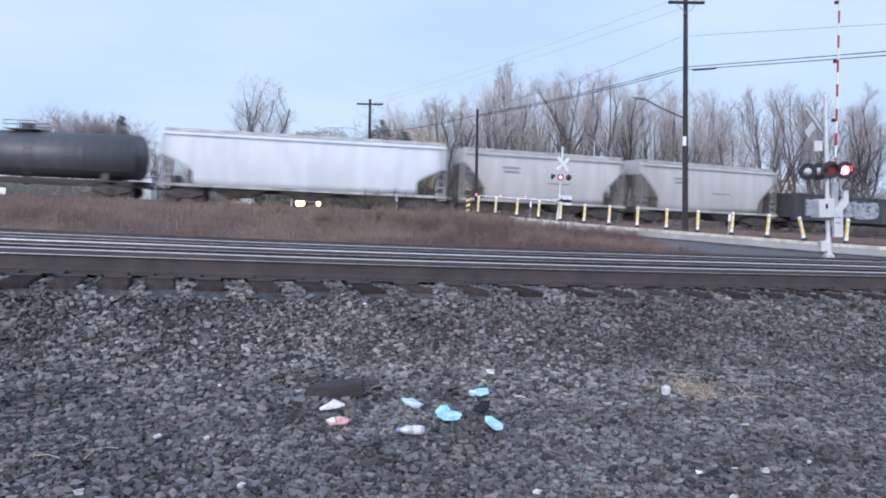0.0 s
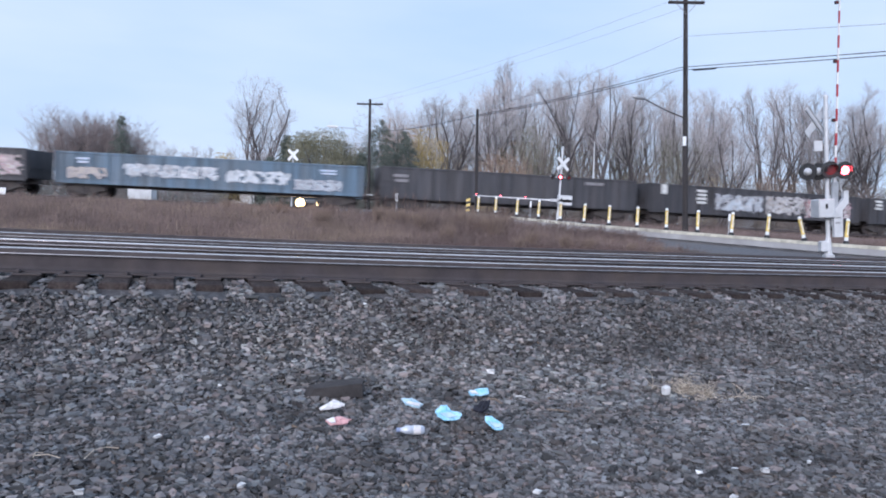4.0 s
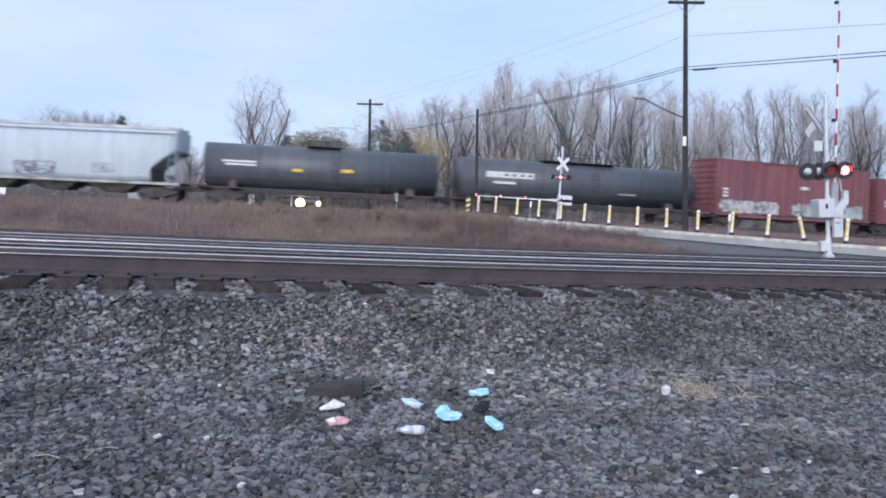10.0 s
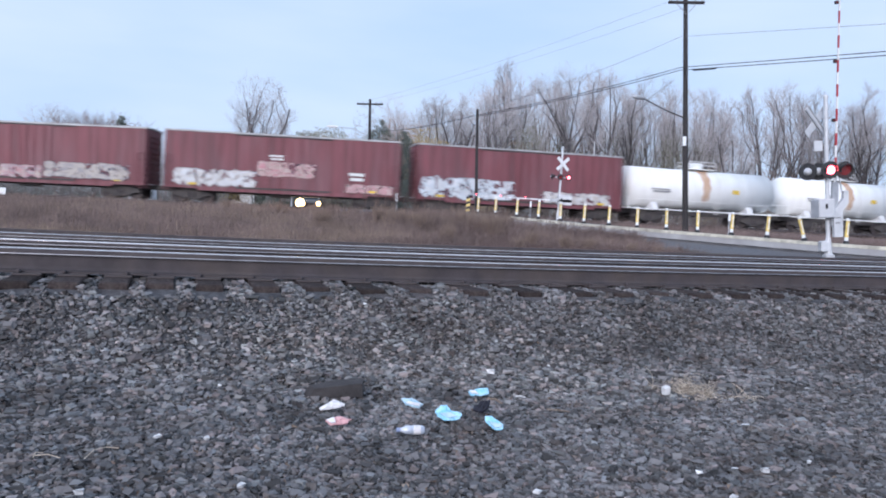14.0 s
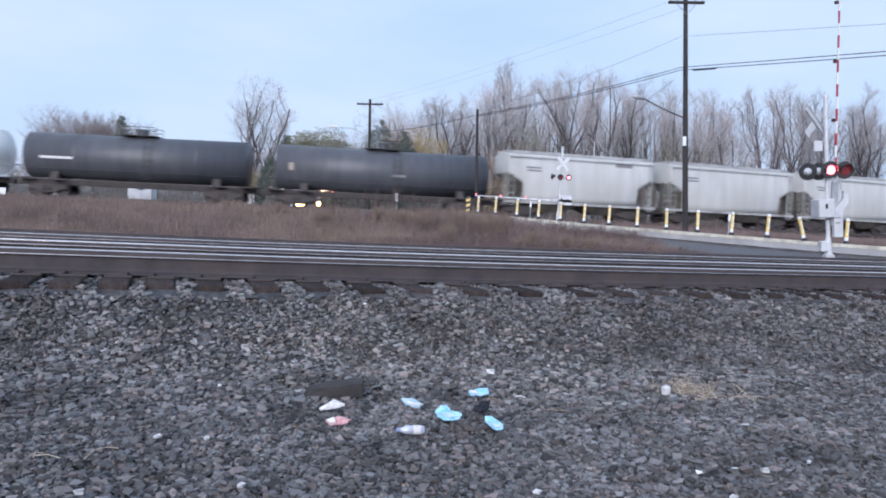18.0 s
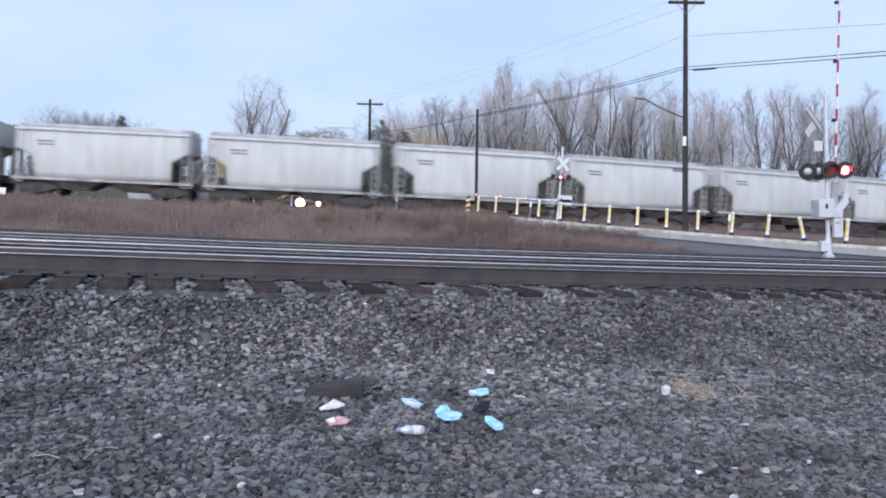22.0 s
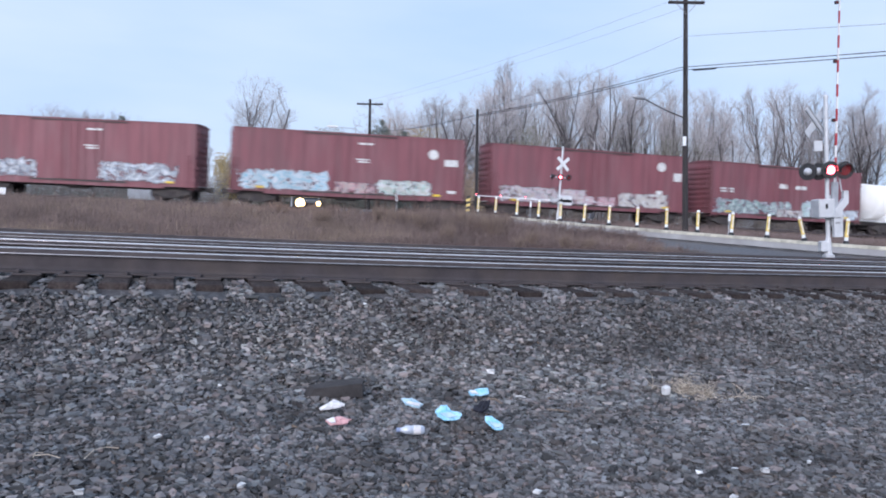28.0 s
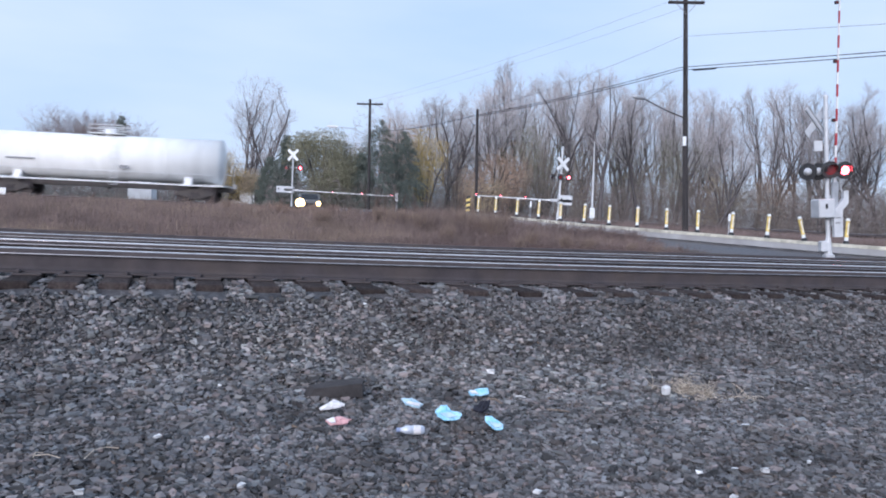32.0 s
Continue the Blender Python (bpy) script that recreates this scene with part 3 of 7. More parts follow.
def verge():
    """Low brown weeds along the far side of the road, up to the far track."""
    r = random.Random(19)
    spots = []
    while len(spots) < 110000:
        d, w = r.uniform(-14, 30), r.uniform(5.6, 26)
        c = ROAD_AT + ROAD_DIR * d + ROAD_N * w
        if c.y < 22 or far_off(c.x, c.y) < 2.0 or near_sn(c.x, c.y)[1] < 9 or c.x > 0.75 * c.y:
            continue
        k = 0.7 + 0.5 * noise.noise((c.x * 0.6, c.y * 0.6, 12))
        spots.append((c.x, c.y, ground_z(c.x, c.y), max(0.2, k)))
    weeds("verge_weeds", spots, 0.6, 0.006, WEED, "low brown weeds between road and far track", 21, 0.25)


verge()


# ---- bollards on the median ----
def bollard(m, label):
    t = thing("bollard", m, label, "bollard", "bollards on the median")
    part("base", Mesh().tube([(0, 0, -0.02), (0, 0, 0.07), (0, 0, 0.12)], [0.11, 0.10, 0.07], 10), BLACK, t, "black rubber base")
    part("lower_band", Mesh().tube([(0, 0, 0.12), (0, 0, 0.25)], 0.067, 10), WHITE, t, "white reflective band")
    part("post", Mesh().tube([(0, 0, 0.25), (0, 0, 0.84)], 0.066, 10), YELLOW, t)
    part("reflective_strip", Mesh().box(-0.017, 0.017, -0.072, -0.064, 0.32, 0.78, bevel=0.003), WHITE, t, "white reflective strip")
    part("cap", Mesh().tube([(0, 0, 0.84), (0, 0, 0.90), (0, 0, 0.93), (0, 0, 0.94)], [0.067, 0.066, 0.05, 0.02], 10), WHITE, t, "white reflective top")
    return t


bollard_base = bollard(pose(14.48, 28.7, 0.98), "yellow plastic bollard with white bands on the kerb")
LEANS = (2, -16, 3, 2, 0, -1, 0.5, 1, 2, 1, 2, 2, 2, 2)
ALONG = (-0.06, 1.42, 2.88, 4.35, 5.85, 7.32, 8.80, 10.32, 11.74, 13.17, 14.57, 16.02, 17.54, 18.84)
for k in range(1, 14):
    c = ROAD_AT + ROAD_DIR * ALONG[k]
    b = copy_thing(bollard_base, pose(c.x, c.y, road_z(ALONG[k]) + 0.11, 0, LEANS[k], 0))
    if k == 1:
        b["label"] = "yellow plastic bollard knocked askew on the kerb"
bollard_base.matrix_basis = pose(14.52, 28.66, 0.885, 0, 2, 0)
# a striped end marker and two thin delineator posts
c = ROAD_AT + ROAD_DIR * 19.6
marker = thing("object_marker", pose(c.x, c.y, road_z(19.6) + 0.1), "yellow and black striped marker at the median's end", "road marker")
part("post", Mesh().tube([(0, 0, -0.05), (0, 0, 0.9)], 0.025, 6), GALV, marker)
for i in range(6):
    z = 0.06 + i * 0.14
    part("stripe", Mesh().add([(-0.11, -0.035, z), (0.11, -0.035, z + 0.07), (0.11, -0.035, z + 0.21), (-0.11, -0.035, z + 0.14), (-0.11, -0.03, z), (0.11, -0.03, z + 0.07), (0.11, -0.03, z + 0.21), (-0.11, -0.03, z + 0.14)],
                              [(0, 1, 2, 3), (7, 6, 5, 4), (0, 4, 5, 1), (1, 5, 6, 2), (2, 6, 7, 3), (3, 7, 4, 0)]), YELLOW if i % 2 == 0 else BLACK, marker, "yellow stripe" if i % 2 == 0 else "black stripe")
for x, y, z, h in ((4.63, 43.0, 1.36, 0.98), (12.18, 34.0, 1.05, 0.86)):
    t = thing("delineator_post", pose(x, y, z), "thin grey delineator post with a white top", "delineator", "delineator posts")
    part("post", Mesh().tube([(0, 0, -0.2), (0, 0, h)], 0.022, 6), GALV, t)
    part("reflector", Mesh().box(-0.05, 0.05, -0.035, -0.022, h - 0.3, h + 0.02, bevel=0.005), WHITE, t, "white reflector plate")


# ---- crossing gates and signals ----
def disc(r, depth, n=16):
    """A round plate facing -y."""
    return Mesh().tube([(0, 0.0, 0), (0, depth, 0)], r, n)


LENS_COVERS = []


def signal_lamp(parent, x, y, z, turn, lit, scale=1.0):
    """A flasher head: black background plate, hood and red lens."""
    place = Matrix.Translation((x, y, z)) @ Matrix.Rotation(radians(turn), 4, "Z")
    head = part("lamp", disc(0.25, 0.03, 20), BLACK, parent, "round black signal background")
    head.matrix_basis = place @ Matrix.Scale(scale, 4)
    part("housing", Mesh().tube([(0, 0.03, 0), (0, 0.12, 0), (0, 0.19, 0)], [0.15, 0.13, 0.06] if isinstance(lit, tuple) else [0.115, 0.09, 0.03], 12), BLACK if isinstance(lit, tuple) else ALU, head)
    arcs = [radians(-20 + i * 22) for i in range(11)]
    hood = Mesh().sweep([[(0.165 * math.cos(t), 0.0, 0.165 * math.sin(t)), (0.165 * math.cos(t), -0.26 + 0.1 * (1 - abs(math.sin(t))), 0.165 * math.sin(t)),
                          (0.155 * math.cos(t), -0.26 + 0.1 * (1 - abs(math.sin(t))), 0.155 * math.sin(t)), (0.155 * math.cos(t), 0.0, 0.155 * math.sin(t))] for t in arcs])
    part("hood", hood, BLACK, head, "black hood")
    flashing = isinstance(lit, tuple)
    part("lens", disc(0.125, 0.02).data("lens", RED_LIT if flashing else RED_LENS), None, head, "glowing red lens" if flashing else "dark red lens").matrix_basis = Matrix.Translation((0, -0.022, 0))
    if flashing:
        # Added cover, no lamp part: it hides the lit lens to make it flash.
        vane = part("shutter", Mesh().tube([(0, -0.004, -0.15), (0, 0.004, -0.15)], 0.140, 16), RED_LENS, head, "dark red disc added to hide the lit lens")
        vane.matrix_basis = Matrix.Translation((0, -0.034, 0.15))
        LENS_COVERS.append((vane, *lit))
    return head


def crossbuck(parent, z, y, turn, x=0.0, k=1.0, paint=None):
    for a in (45, -45):
        ob = part("crossbuck_board", Mesh().box(-0.61 * k, 0.61 * k, -0.015, 0.015, -0.115 * k, 0.115 * k, bevel=0.004), paint or WHITE, parent, "silver back of a crossbuck board" if paint else "white crossbuck board")
        ob.matrix_basis = Matrix.Translation((x, y if a > 0 else y + 0.032, z)) @ Matrix.Rotation(radians(turn), 4, "Z") @ Matrix.Rotation(radians(a), 4, "Y")


def gate_arm(name, length, parent, place, lamps=3, drop=0.0, slim=1.0, plain=False):
    """A tapered red and white arm along +x from its pivot."""
    arm = part(name, Mesh().box(-0.9, 0.35, -0.05, 0.05, -0.09, 0.09, bevel=0.01), GALV, parent, "steel arm bracket")
    arm.matrix_basis = place
    n = int(length / 0.365)
    for i in range(n):
        x0, x1 = 0.35 + i * (length - 0.35) / n, 0.35 + (i + 1) * (length - 0.35) / n
        h = (0.055 - 0.025 * i / n) * slim
        part("stripe", Mesh().box(x0, x1, -0.025, 0.025, -h, h), (ALU if plain else RED_PAINT) if i % 2 else WHITE, arm)
    for i in range(lamps):
        x = length * (0.38 + 0.3 * i)
        lamp = part("arm_lamp", Mesh().box(x - 0.045, x + 0.045, -0.04, 0.04, 0.035, 0.135, bevel=0.012), BLACK, arm)
        part("arm_lens", Mesh().box(x - 0.026, x + 0.026, -0.046, 0.046, 0.055, 0.112, bevel=0.01), RED_LIT if drop else RED_LENS, lamp)
    return arm


def crossing_signal(m, label, height, lamps, buck, arm_pose, arm_len, box, arm_lamps=3, lit_arm=True, lamp_scale=1.0):
    t = thing("crossing_signal", m, label, "railway signal")
    part("foundation", Mesh().box(-0.13, 0.13, -0.13, 0.13, -0.4, 0.02, bevel=0.02), ALU, t, "concrete foundation")
    part("mast_base", Mesh().tube([(0, 0, 0.0), (0, 0, 0.05), (0, 0, 0.5)], [0.13, 0.10, 0.075], 12), ALU, t, "cast mast base")
    part("mast", Mesh().tube([(0, 0, 0.1), (0, 0, height)], 0.06, 12), ALU, t, "silver painted mast")
    part("finial", Mesh().tube([(0, 0, height), (0, 0, height + 0.07), (0, 0, height + 0.12)], [0.075, 0.075, 0.02], 10), ALU, t)
    arm_z = lamps[0][2]
    xs = [l[0] for l in lamps] + [0]
    part("lamp_bracket", Mesh().tube([(min(xs), 0.12, arm_z), (max(xs), 0.12, arm_z)], 0.03, 8), ALU, t, "cross pipe that carries the lamps")
    for x, y, z, turn, lit in lamps:
        signal_lamp(t, x, y, z, turn, lit, lamp_scale)
    crossbuck(t, *buck)
    bx = part("mechanism", Mesh().box(*box, bevel=0.03), ALU, t, "silver gate mechanism case")
    part("latch", Mesh().box(box[0] + 0.18, box[0] + 0.24, box[2] - 0.02, box[2], box[4] + 0.26, box[4] + 0.4), BLACK, bx)
    gate_arm("gate_arm", arm_len, t, arm_pose, arm_lamps, 1.0 if lit_arm else 0.0, 0.7 if lit_arm else 0.52, lit_arm)
    return t


# the near gate at the far crossing, arm lowered over the road
crossing_signal(pose(6.55, 46.0, 1.42, 0, 1.5, 0), "silver crossing signal with a lowered striped gate arm", 4.15,
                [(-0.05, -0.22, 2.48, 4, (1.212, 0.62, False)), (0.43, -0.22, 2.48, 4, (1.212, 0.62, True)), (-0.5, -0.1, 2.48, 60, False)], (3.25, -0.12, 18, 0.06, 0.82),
                pose(-0.2, -0.25, 1.12, 0, 0.5, 180), 4.7, (-0.1, 0.72, -0.3, 0.25, 0.88, 1.45), lamp_scale=0.7)
# the gate beyond the track
crossing_signal(pose(-12.75, 66.0, 1.62), "silver crossing signal beyond the track with lowered arm", 4.6,
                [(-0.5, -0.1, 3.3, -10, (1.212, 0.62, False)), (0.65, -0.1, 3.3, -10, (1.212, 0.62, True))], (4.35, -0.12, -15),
                pose(0.3, -0.25, 1.45, 0, 1.0, 0), 8.2, (-1.25, 0.15, -0.3, 0.3, 1.2, 1.75))
# the tall signal by the near tracks, arm raised
tall = crossing_signal(pose(11.12, 22.9, 0.58, 0, -4.6, 0), "silver crossing signal with its gate arm raised upright", 4.5,
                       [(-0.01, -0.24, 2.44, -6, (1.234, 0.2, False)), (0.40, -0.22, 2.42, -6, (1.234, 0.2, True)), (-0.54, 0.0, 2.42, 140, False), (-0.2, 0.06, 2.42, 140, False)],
                       (3.86, 0.1, 26, -0.24, 0.88, ALU), pose(0.16, -0.1, 1.75, 0, -87.5, 0), 5.55, (-0.40, 0.06, -0.35, 0.2, 1.08, 1.62), lit_arm=False)
PROFILE = ((0.08, 0.52), (0.33, 0.52), (0.33, 1.28), (0.50, 1.48), (0.50, 1.84), (0.37, 1.84), (0.36, 1.62), (0.22, 1.44), (0.08, 1.32))
weight = part("counterweight", Mesh().sweep([[(x, y, z) for x, z in PROFILE] for y in (-0.08, -0.22)]), ALU, tall, "silver curved counterweight arm")
for z in (0.92, 1.06):
    part("slot", Mesh().box(0.12, 0.26, -0.228, -0.221, z, z + 0.02), BLACK, weight, "dark adjusting slot")
part("strut", Mesh().tube([(0.16, -0.12, 1.62), (0.20, -0.12, 2.2), (0.16, -0.1, 2.75)], 0.022, 6).tube([(0.36, -0.12, 1.8), (0.28, -0.12, 2.3), (0.18, -0.1, 2.75)], 0.022, 6), GALV, tall, "struts that carry the raised arm")
for o in (-0.075, 0.075):
    part("crossbuck_edge", Mesh().box(-0.53, 0.53, -0.012, 0.012, o - 0.014, o + 0.014), GALV, tall, "grey edge of a crossbuck board").matrix_basis = Matrix.Translation((-0.24, 0.07, 3.86)) @ Matrix.Rotation(radians(26), 4, "Z") @ Matrix.Rotation(radians(45), 4, "Y")
part("sign_plate", Mesh().box(-0.34, -0.1, 0.02, 0.05, 3.0, 3.3, bevel=0.005), ALU, tall, "back of a small metal sign")
part("pivot_bracket", Mesh().box(0.04, 0.20, -0.07, 0.05, 1.5, 1.72, bevel=0.03), ALU, tall, "silver arm bracket")
part("foot", Mesh().box(-0.26, -0.04, -0.15, 0.1, 0.1, 0.42, bevel=0.03), ALU, tall, "silver junction box")


# ---- utility poles and wires ----
def utility_pole(m, label, top, r0, r1, arm=None, tag=None):
    t = thing("utility_pole", m, label, "utility pole", "utility poles")
    part("shaft", Mesh().tube([(0, 0, -0.4), (0, 0, top * 0.5), (0, 0, top)], [r0, (r0 + r1) / 2, r1], 12), POLE, t)
    if arm:
        bar = part("crossarm", Mesh().box(-arm / 2, arm / 2, -0.17, -0.05, top - 0.55, top - 0.4, bevel=0.01), POLE, t, "wooden crossarm")
        for x in (-arm / 2 + 0.12, -arm / 4, arm / 4, arm / 2 - 0.12):
            part("insulator", Mesh().tube([(x, -0.11, top - 0.4), (x, -0.11, top - 0.32), (x, -0.11, top - 0.26)], [0.03, 0.05, 0.03], 8), GALV, bar, "glazed insulator")
        part("brace", Mesh().tube([(-arm * 0.3, -0.1, top - 0.5), (0, -0.13, top - 1.1), (arm * 0.3, -0.1, top - 0.5)], 0.02, 5), GALV, t)
    if tag:
        part("tag", Mesh().box(-0.22, -0.02, -r0 - 0.04, -r0 - 0.005, tag, tag + 0.5, bevel=0.01), WHITE, t, "white meter tag")
    return t


pole_a = utility_pole(pose(13.05, 43.0, 1.2, 0, -3.2, 6), "tall dark wooden pole with a street lamp arm", 12.6, 0.16, 0.11, 2.0, 4.5)
lamp_arm = part("lamp_arm", Mesh().tube([(0, -0.1, 5.95), (-1.3, -0.2, 6.45), (-2.5, -0.3, 7.02)], 0.035, 8), POLE, pole_a, "steel lamp arm")
part("luminaire", Mesh().tube([(-2.35, -0.3, 7.0), (-2.5, -0.3, 7.02), (-2.85, -0.3, 7.08), (-3.05, -0.3, 7.10)], [0.05, 0.11, 0.13, 0.05], 10), GALV, pole_a, "pale cobra-head luminaire")
utility_pole(pose(1.82, 46.0, 1.45, 0, -1.9, 0), "thin grey-brown wooden pole by the crossing", 6.15, 0.1, 0.075)
pole_c = utility_pole(pose(-7.2, 75.0, 1.5, 0, -1.5, 0), "dark wooden pole with a crossarm behind the track", 10.7, 0.15, 0.12, 2.5)
part("lamp_arm", Mesh().tube([(0, 0, 7.2), (-1.5, -0.3, 7.9), (-3.0, -0.4, 8.0)], 0.03, 6), GALV, pole_c, "steel lamp arm")
part("luminaire", Mesh().tube([(-2.9, -0.4, 8.0), (-3.3, -0.4, 8.03), (-4.0, -0.4, 8.05)], [0.06, 0.15, 0.06], 8), WHITE, pole_c, "pale luminaire")
steel_pole = thing("steel_pole", pose(11.68, 63.0, 1.5, 0, -0.8, 0), "tapered grey steel pole with a white cabinet at its foot", "pole")
part("shaft", Mesh().tube([(0, 0, -0.2), (0, 0, 2.5), (0, 0, 6.4)], [0.11, 0.08, 0.035], 8), ALU, steel_pole)
part("cabinet", Mesh().box(-0.22, 0.18, -0.3, -0.1, 0.35, 1.15, bevel=0.02), WHITE, steel_pole, "white cabinet")


def wire(pts_list, r, label, material=None):
    m = Mesh()
    for a, b, sg in pts_list:
        a, b = Vector(a), Vector(b)
        m.tube([a.lerp(b, i / 16) - Vector((0, 0, sg * 4 * (i / 16) * (1 - i / 16))) for i in range(17)], r, 5)
    return tagged(new("overhead_wire", m.data("overhead_wire", material or CABLE)), label, "overhead wire", "overhead wires", kind="structure")


wire([((12.27, 42.85, 9.86), (1.62, 45.9, 7.26), 0.15), ((12.27, 42.85, 9.86), (22.4, 21.15, 7.45), 0.02), ((1.62, 45.9, 7.26), (-7.1, 74.9, 9.2), 0.25)], 0.020, "dark sagging overhead cable")
wire([((12.28, 42.85, 9.72), (1.62, 45.9, 7.17), 0.15), ((12.28, 42.85, 9.72), (22.4, 21.2, 7.32), 0.04)], 0.020, "dark sagging overhead cable")
sleeve_at, sleeve_way = Vector((12.28, 42.85, 9.72)), (Vector((22.4, 21.2, 7.32)) - Vector((12.28, 42.85, 9.72))).normalized()
sleeve = Mesh().tube([sleeve_at + sleeve_way * d - Vector((0, 0, 0.05)) for d in (0.95, 1.1, 2.5, 2.65)], [0.022, 0.045, 0.045, 0.022], 8)
tagged(new("cable_sleeve", sleeve.data("cable_sleeve", BLACK)), "dark splice sleeve hanging on the lower cable", "cable sleeve")
wire([((11.4, 42.85, 13.3), (-7.9, 74.9, 11.95), 0.3), ((11.4, 42.85, 13.3), (20, 15, 13), 0.3)], 0.006, "thin grey power wire", WIRE)
wire([((13.2, 42.85, 13.4), (-6.6, 74.9, 11.95), 0.3), ((13.2, 42.85, 13.4), (22, 15, 13), 0.3)], 0.006, "thin grey power wire", WIRE)
wire([((12.2, 42.85, 11.5), (1.62, 45.9, 7.5), 0.25), ((12.2, 42.85, 11.5), (20.6, 21.15, 7.76), 0.0)], 0.009, "thin grey power wire", WIRE)

# ---- relay cabinet, markers, waiting car ----
shelter = thing("relay_cabinet", pose(-24.4, 64.0, 1.5), "white metal relay cabinet beside the far track", "cabinet")
part("body", Mesh().box(-0.95, 0.95, -0.6, 0.6, 0.1, 1.95, bevel=0.03), WHITE, shelter)
part("roof", Mesh().box(-1.05, 1.05, -0.7, 0.7, 1.95, 2.08, bevel=0.03), GALV, shelter, "overhanging metal roof")
part("door", Mesh().box(-0.4, 0.45, -0.63, -0.6, 0.25, 1.8), WHITE, shelter)
part("plinth", Mesh().box(-0.85, 0.85, -0.5, 0.5, -0.2, 0.1), KERB, shelter, "concrete plinth")
for x, y, z, h, nm in ((-2.45, 40.0, 1.0, 1.3, "marker_post"), (-25.6, 46.0, 0.9, 0.9, "marker_post")):
    t = thing(nm, pose(x, y, z), "white marker post standing in the weeds", "marker post", "marker posts")
    part("post", Mesh().tube([(0, 0, -0.2), (0, 0, h)], 0.04, 8), GALV, t)
    part("plate", Mesh().box(-0.07 if x > -9 else -0.18, 0.07 if x > -9 else 0.18, -0.06, -0.04, h - 0.35, h + 0.05, bevel=0.005), WHITE, t, "white plate")


def waiting_car():
    t = thing("car", pose(-11.56, 67.7, 1.37, 0, 0, 9.7), "grey car waiting with its headlights lit", "car")
    body = Mesh()
    prof = [(-0.0, 0.35), (0.0, 0.78), (0.15, 0.92), (1.15, 1.02), (1.75, 1.5), (2.6, 1.62), (3.9, 1.58), (4.5, 1.1), (4.6, 0.5), (4.4, 0.3), (0.2, 0.28)]
    for x, i in ((-0.9, 0.06), (-0.8, 0.0), (0.8, 0.0), (0.9, 0.06)):
        body.v += [(x, y + (i if y < 2 else -i), z - (i if z > 0.5 else 0)) for y, z in prof]
    n = len(prof)
    for k in range(3):
        for j in range(n):
            body.f.append((k * n + j, k * n + (j + 1) % n, k * n + n + (j + 1) % n, k * n + n + j))
    body.f += [tuple(range(n)), tuple(range(3 * n, 4 * n))[::-1]]
    part("body", body, mat("grey_car_paint", (0.16, 0.155, 0.15), (0.13, 0.125, 0.12), 2, 0.35), t)
    part("windscreen", Mesh().add([(-0.75, 1.19, 1.06), (0.75, 1.19, 1.06), (0.68, 1.74, 1.51), (-0.68, 1.74, 1.51)], [(0, 1, 2, 3)]), GLASS_DARK, t, "dark windscreen")
    part("grille", Mesh().box(-0.45, 0.45, -0.02, 0.03, 0.45, 0.72, bevel=0.01), BLACK, t, "black grille")
    part("bumper", Mesh().box(-0.88, 0.88, -0.08, 0.05, 0.3, 0.44, bevel=0.03), BLACK, t)
    for x in (-0.765, 0.765):
        # Lens radii are oversize, the left one most, to stand in for glare.
        k = 0.40 if x < 0 else 0.21
        lamp = part("headlight", Mesh().tube([(x, 0.05, 0.70), (x, -0.03, 0.70)], k + 0.01, 14), GALV, t)
        part("headlight_lens", Mesh().tube([(x, -0.03, 0.70), (x, -0.05, 0.70)], [k, k * 0.85], 14), HEADLIGHT, lamp, "glowing headlight, oversize to take in its glare")
    for x in (-0.8, 0.8):
        for y in (0.85, 3.6):
            w = part("wheel", Mesh().tube([(x - 0.1, y, 0.33), (x + 0.1, y, 0.33)], 0.33, 16), BLACK, t, "black tyre")
            part("rim", Mesh().tube([(x - 0.11, y, 0.33), (x + 0.11, y, 0.33)], 0.2, 12), GALV, w, "steel rim")
    for x in (-0.95, 0.95):
        part("mirror", Mesh().box(x - 0.09, x + 0.09, 1.3, 1.42, 1.0, 1.13, bevel=0.02), BLACK, t)


waiting_car()
for x, watts in ((-12.34, 24000), (-10.83, 9000)):
    beam = new("headlight_beam", bpy.data.lights.new("headlight_beam", "SPOT"))
    beam.data.energy, beam.data.color, beam.data.shadow_soft_size = watts, (1.0, 0.66, 0.34), 0.15
    beam.data.spot_size, beam.data.spot_blend = radians(20), 1.0
    beam.matrix_basis = look((x, 67.4, 2.07), (x * 0.55, 36.0, 0.9))


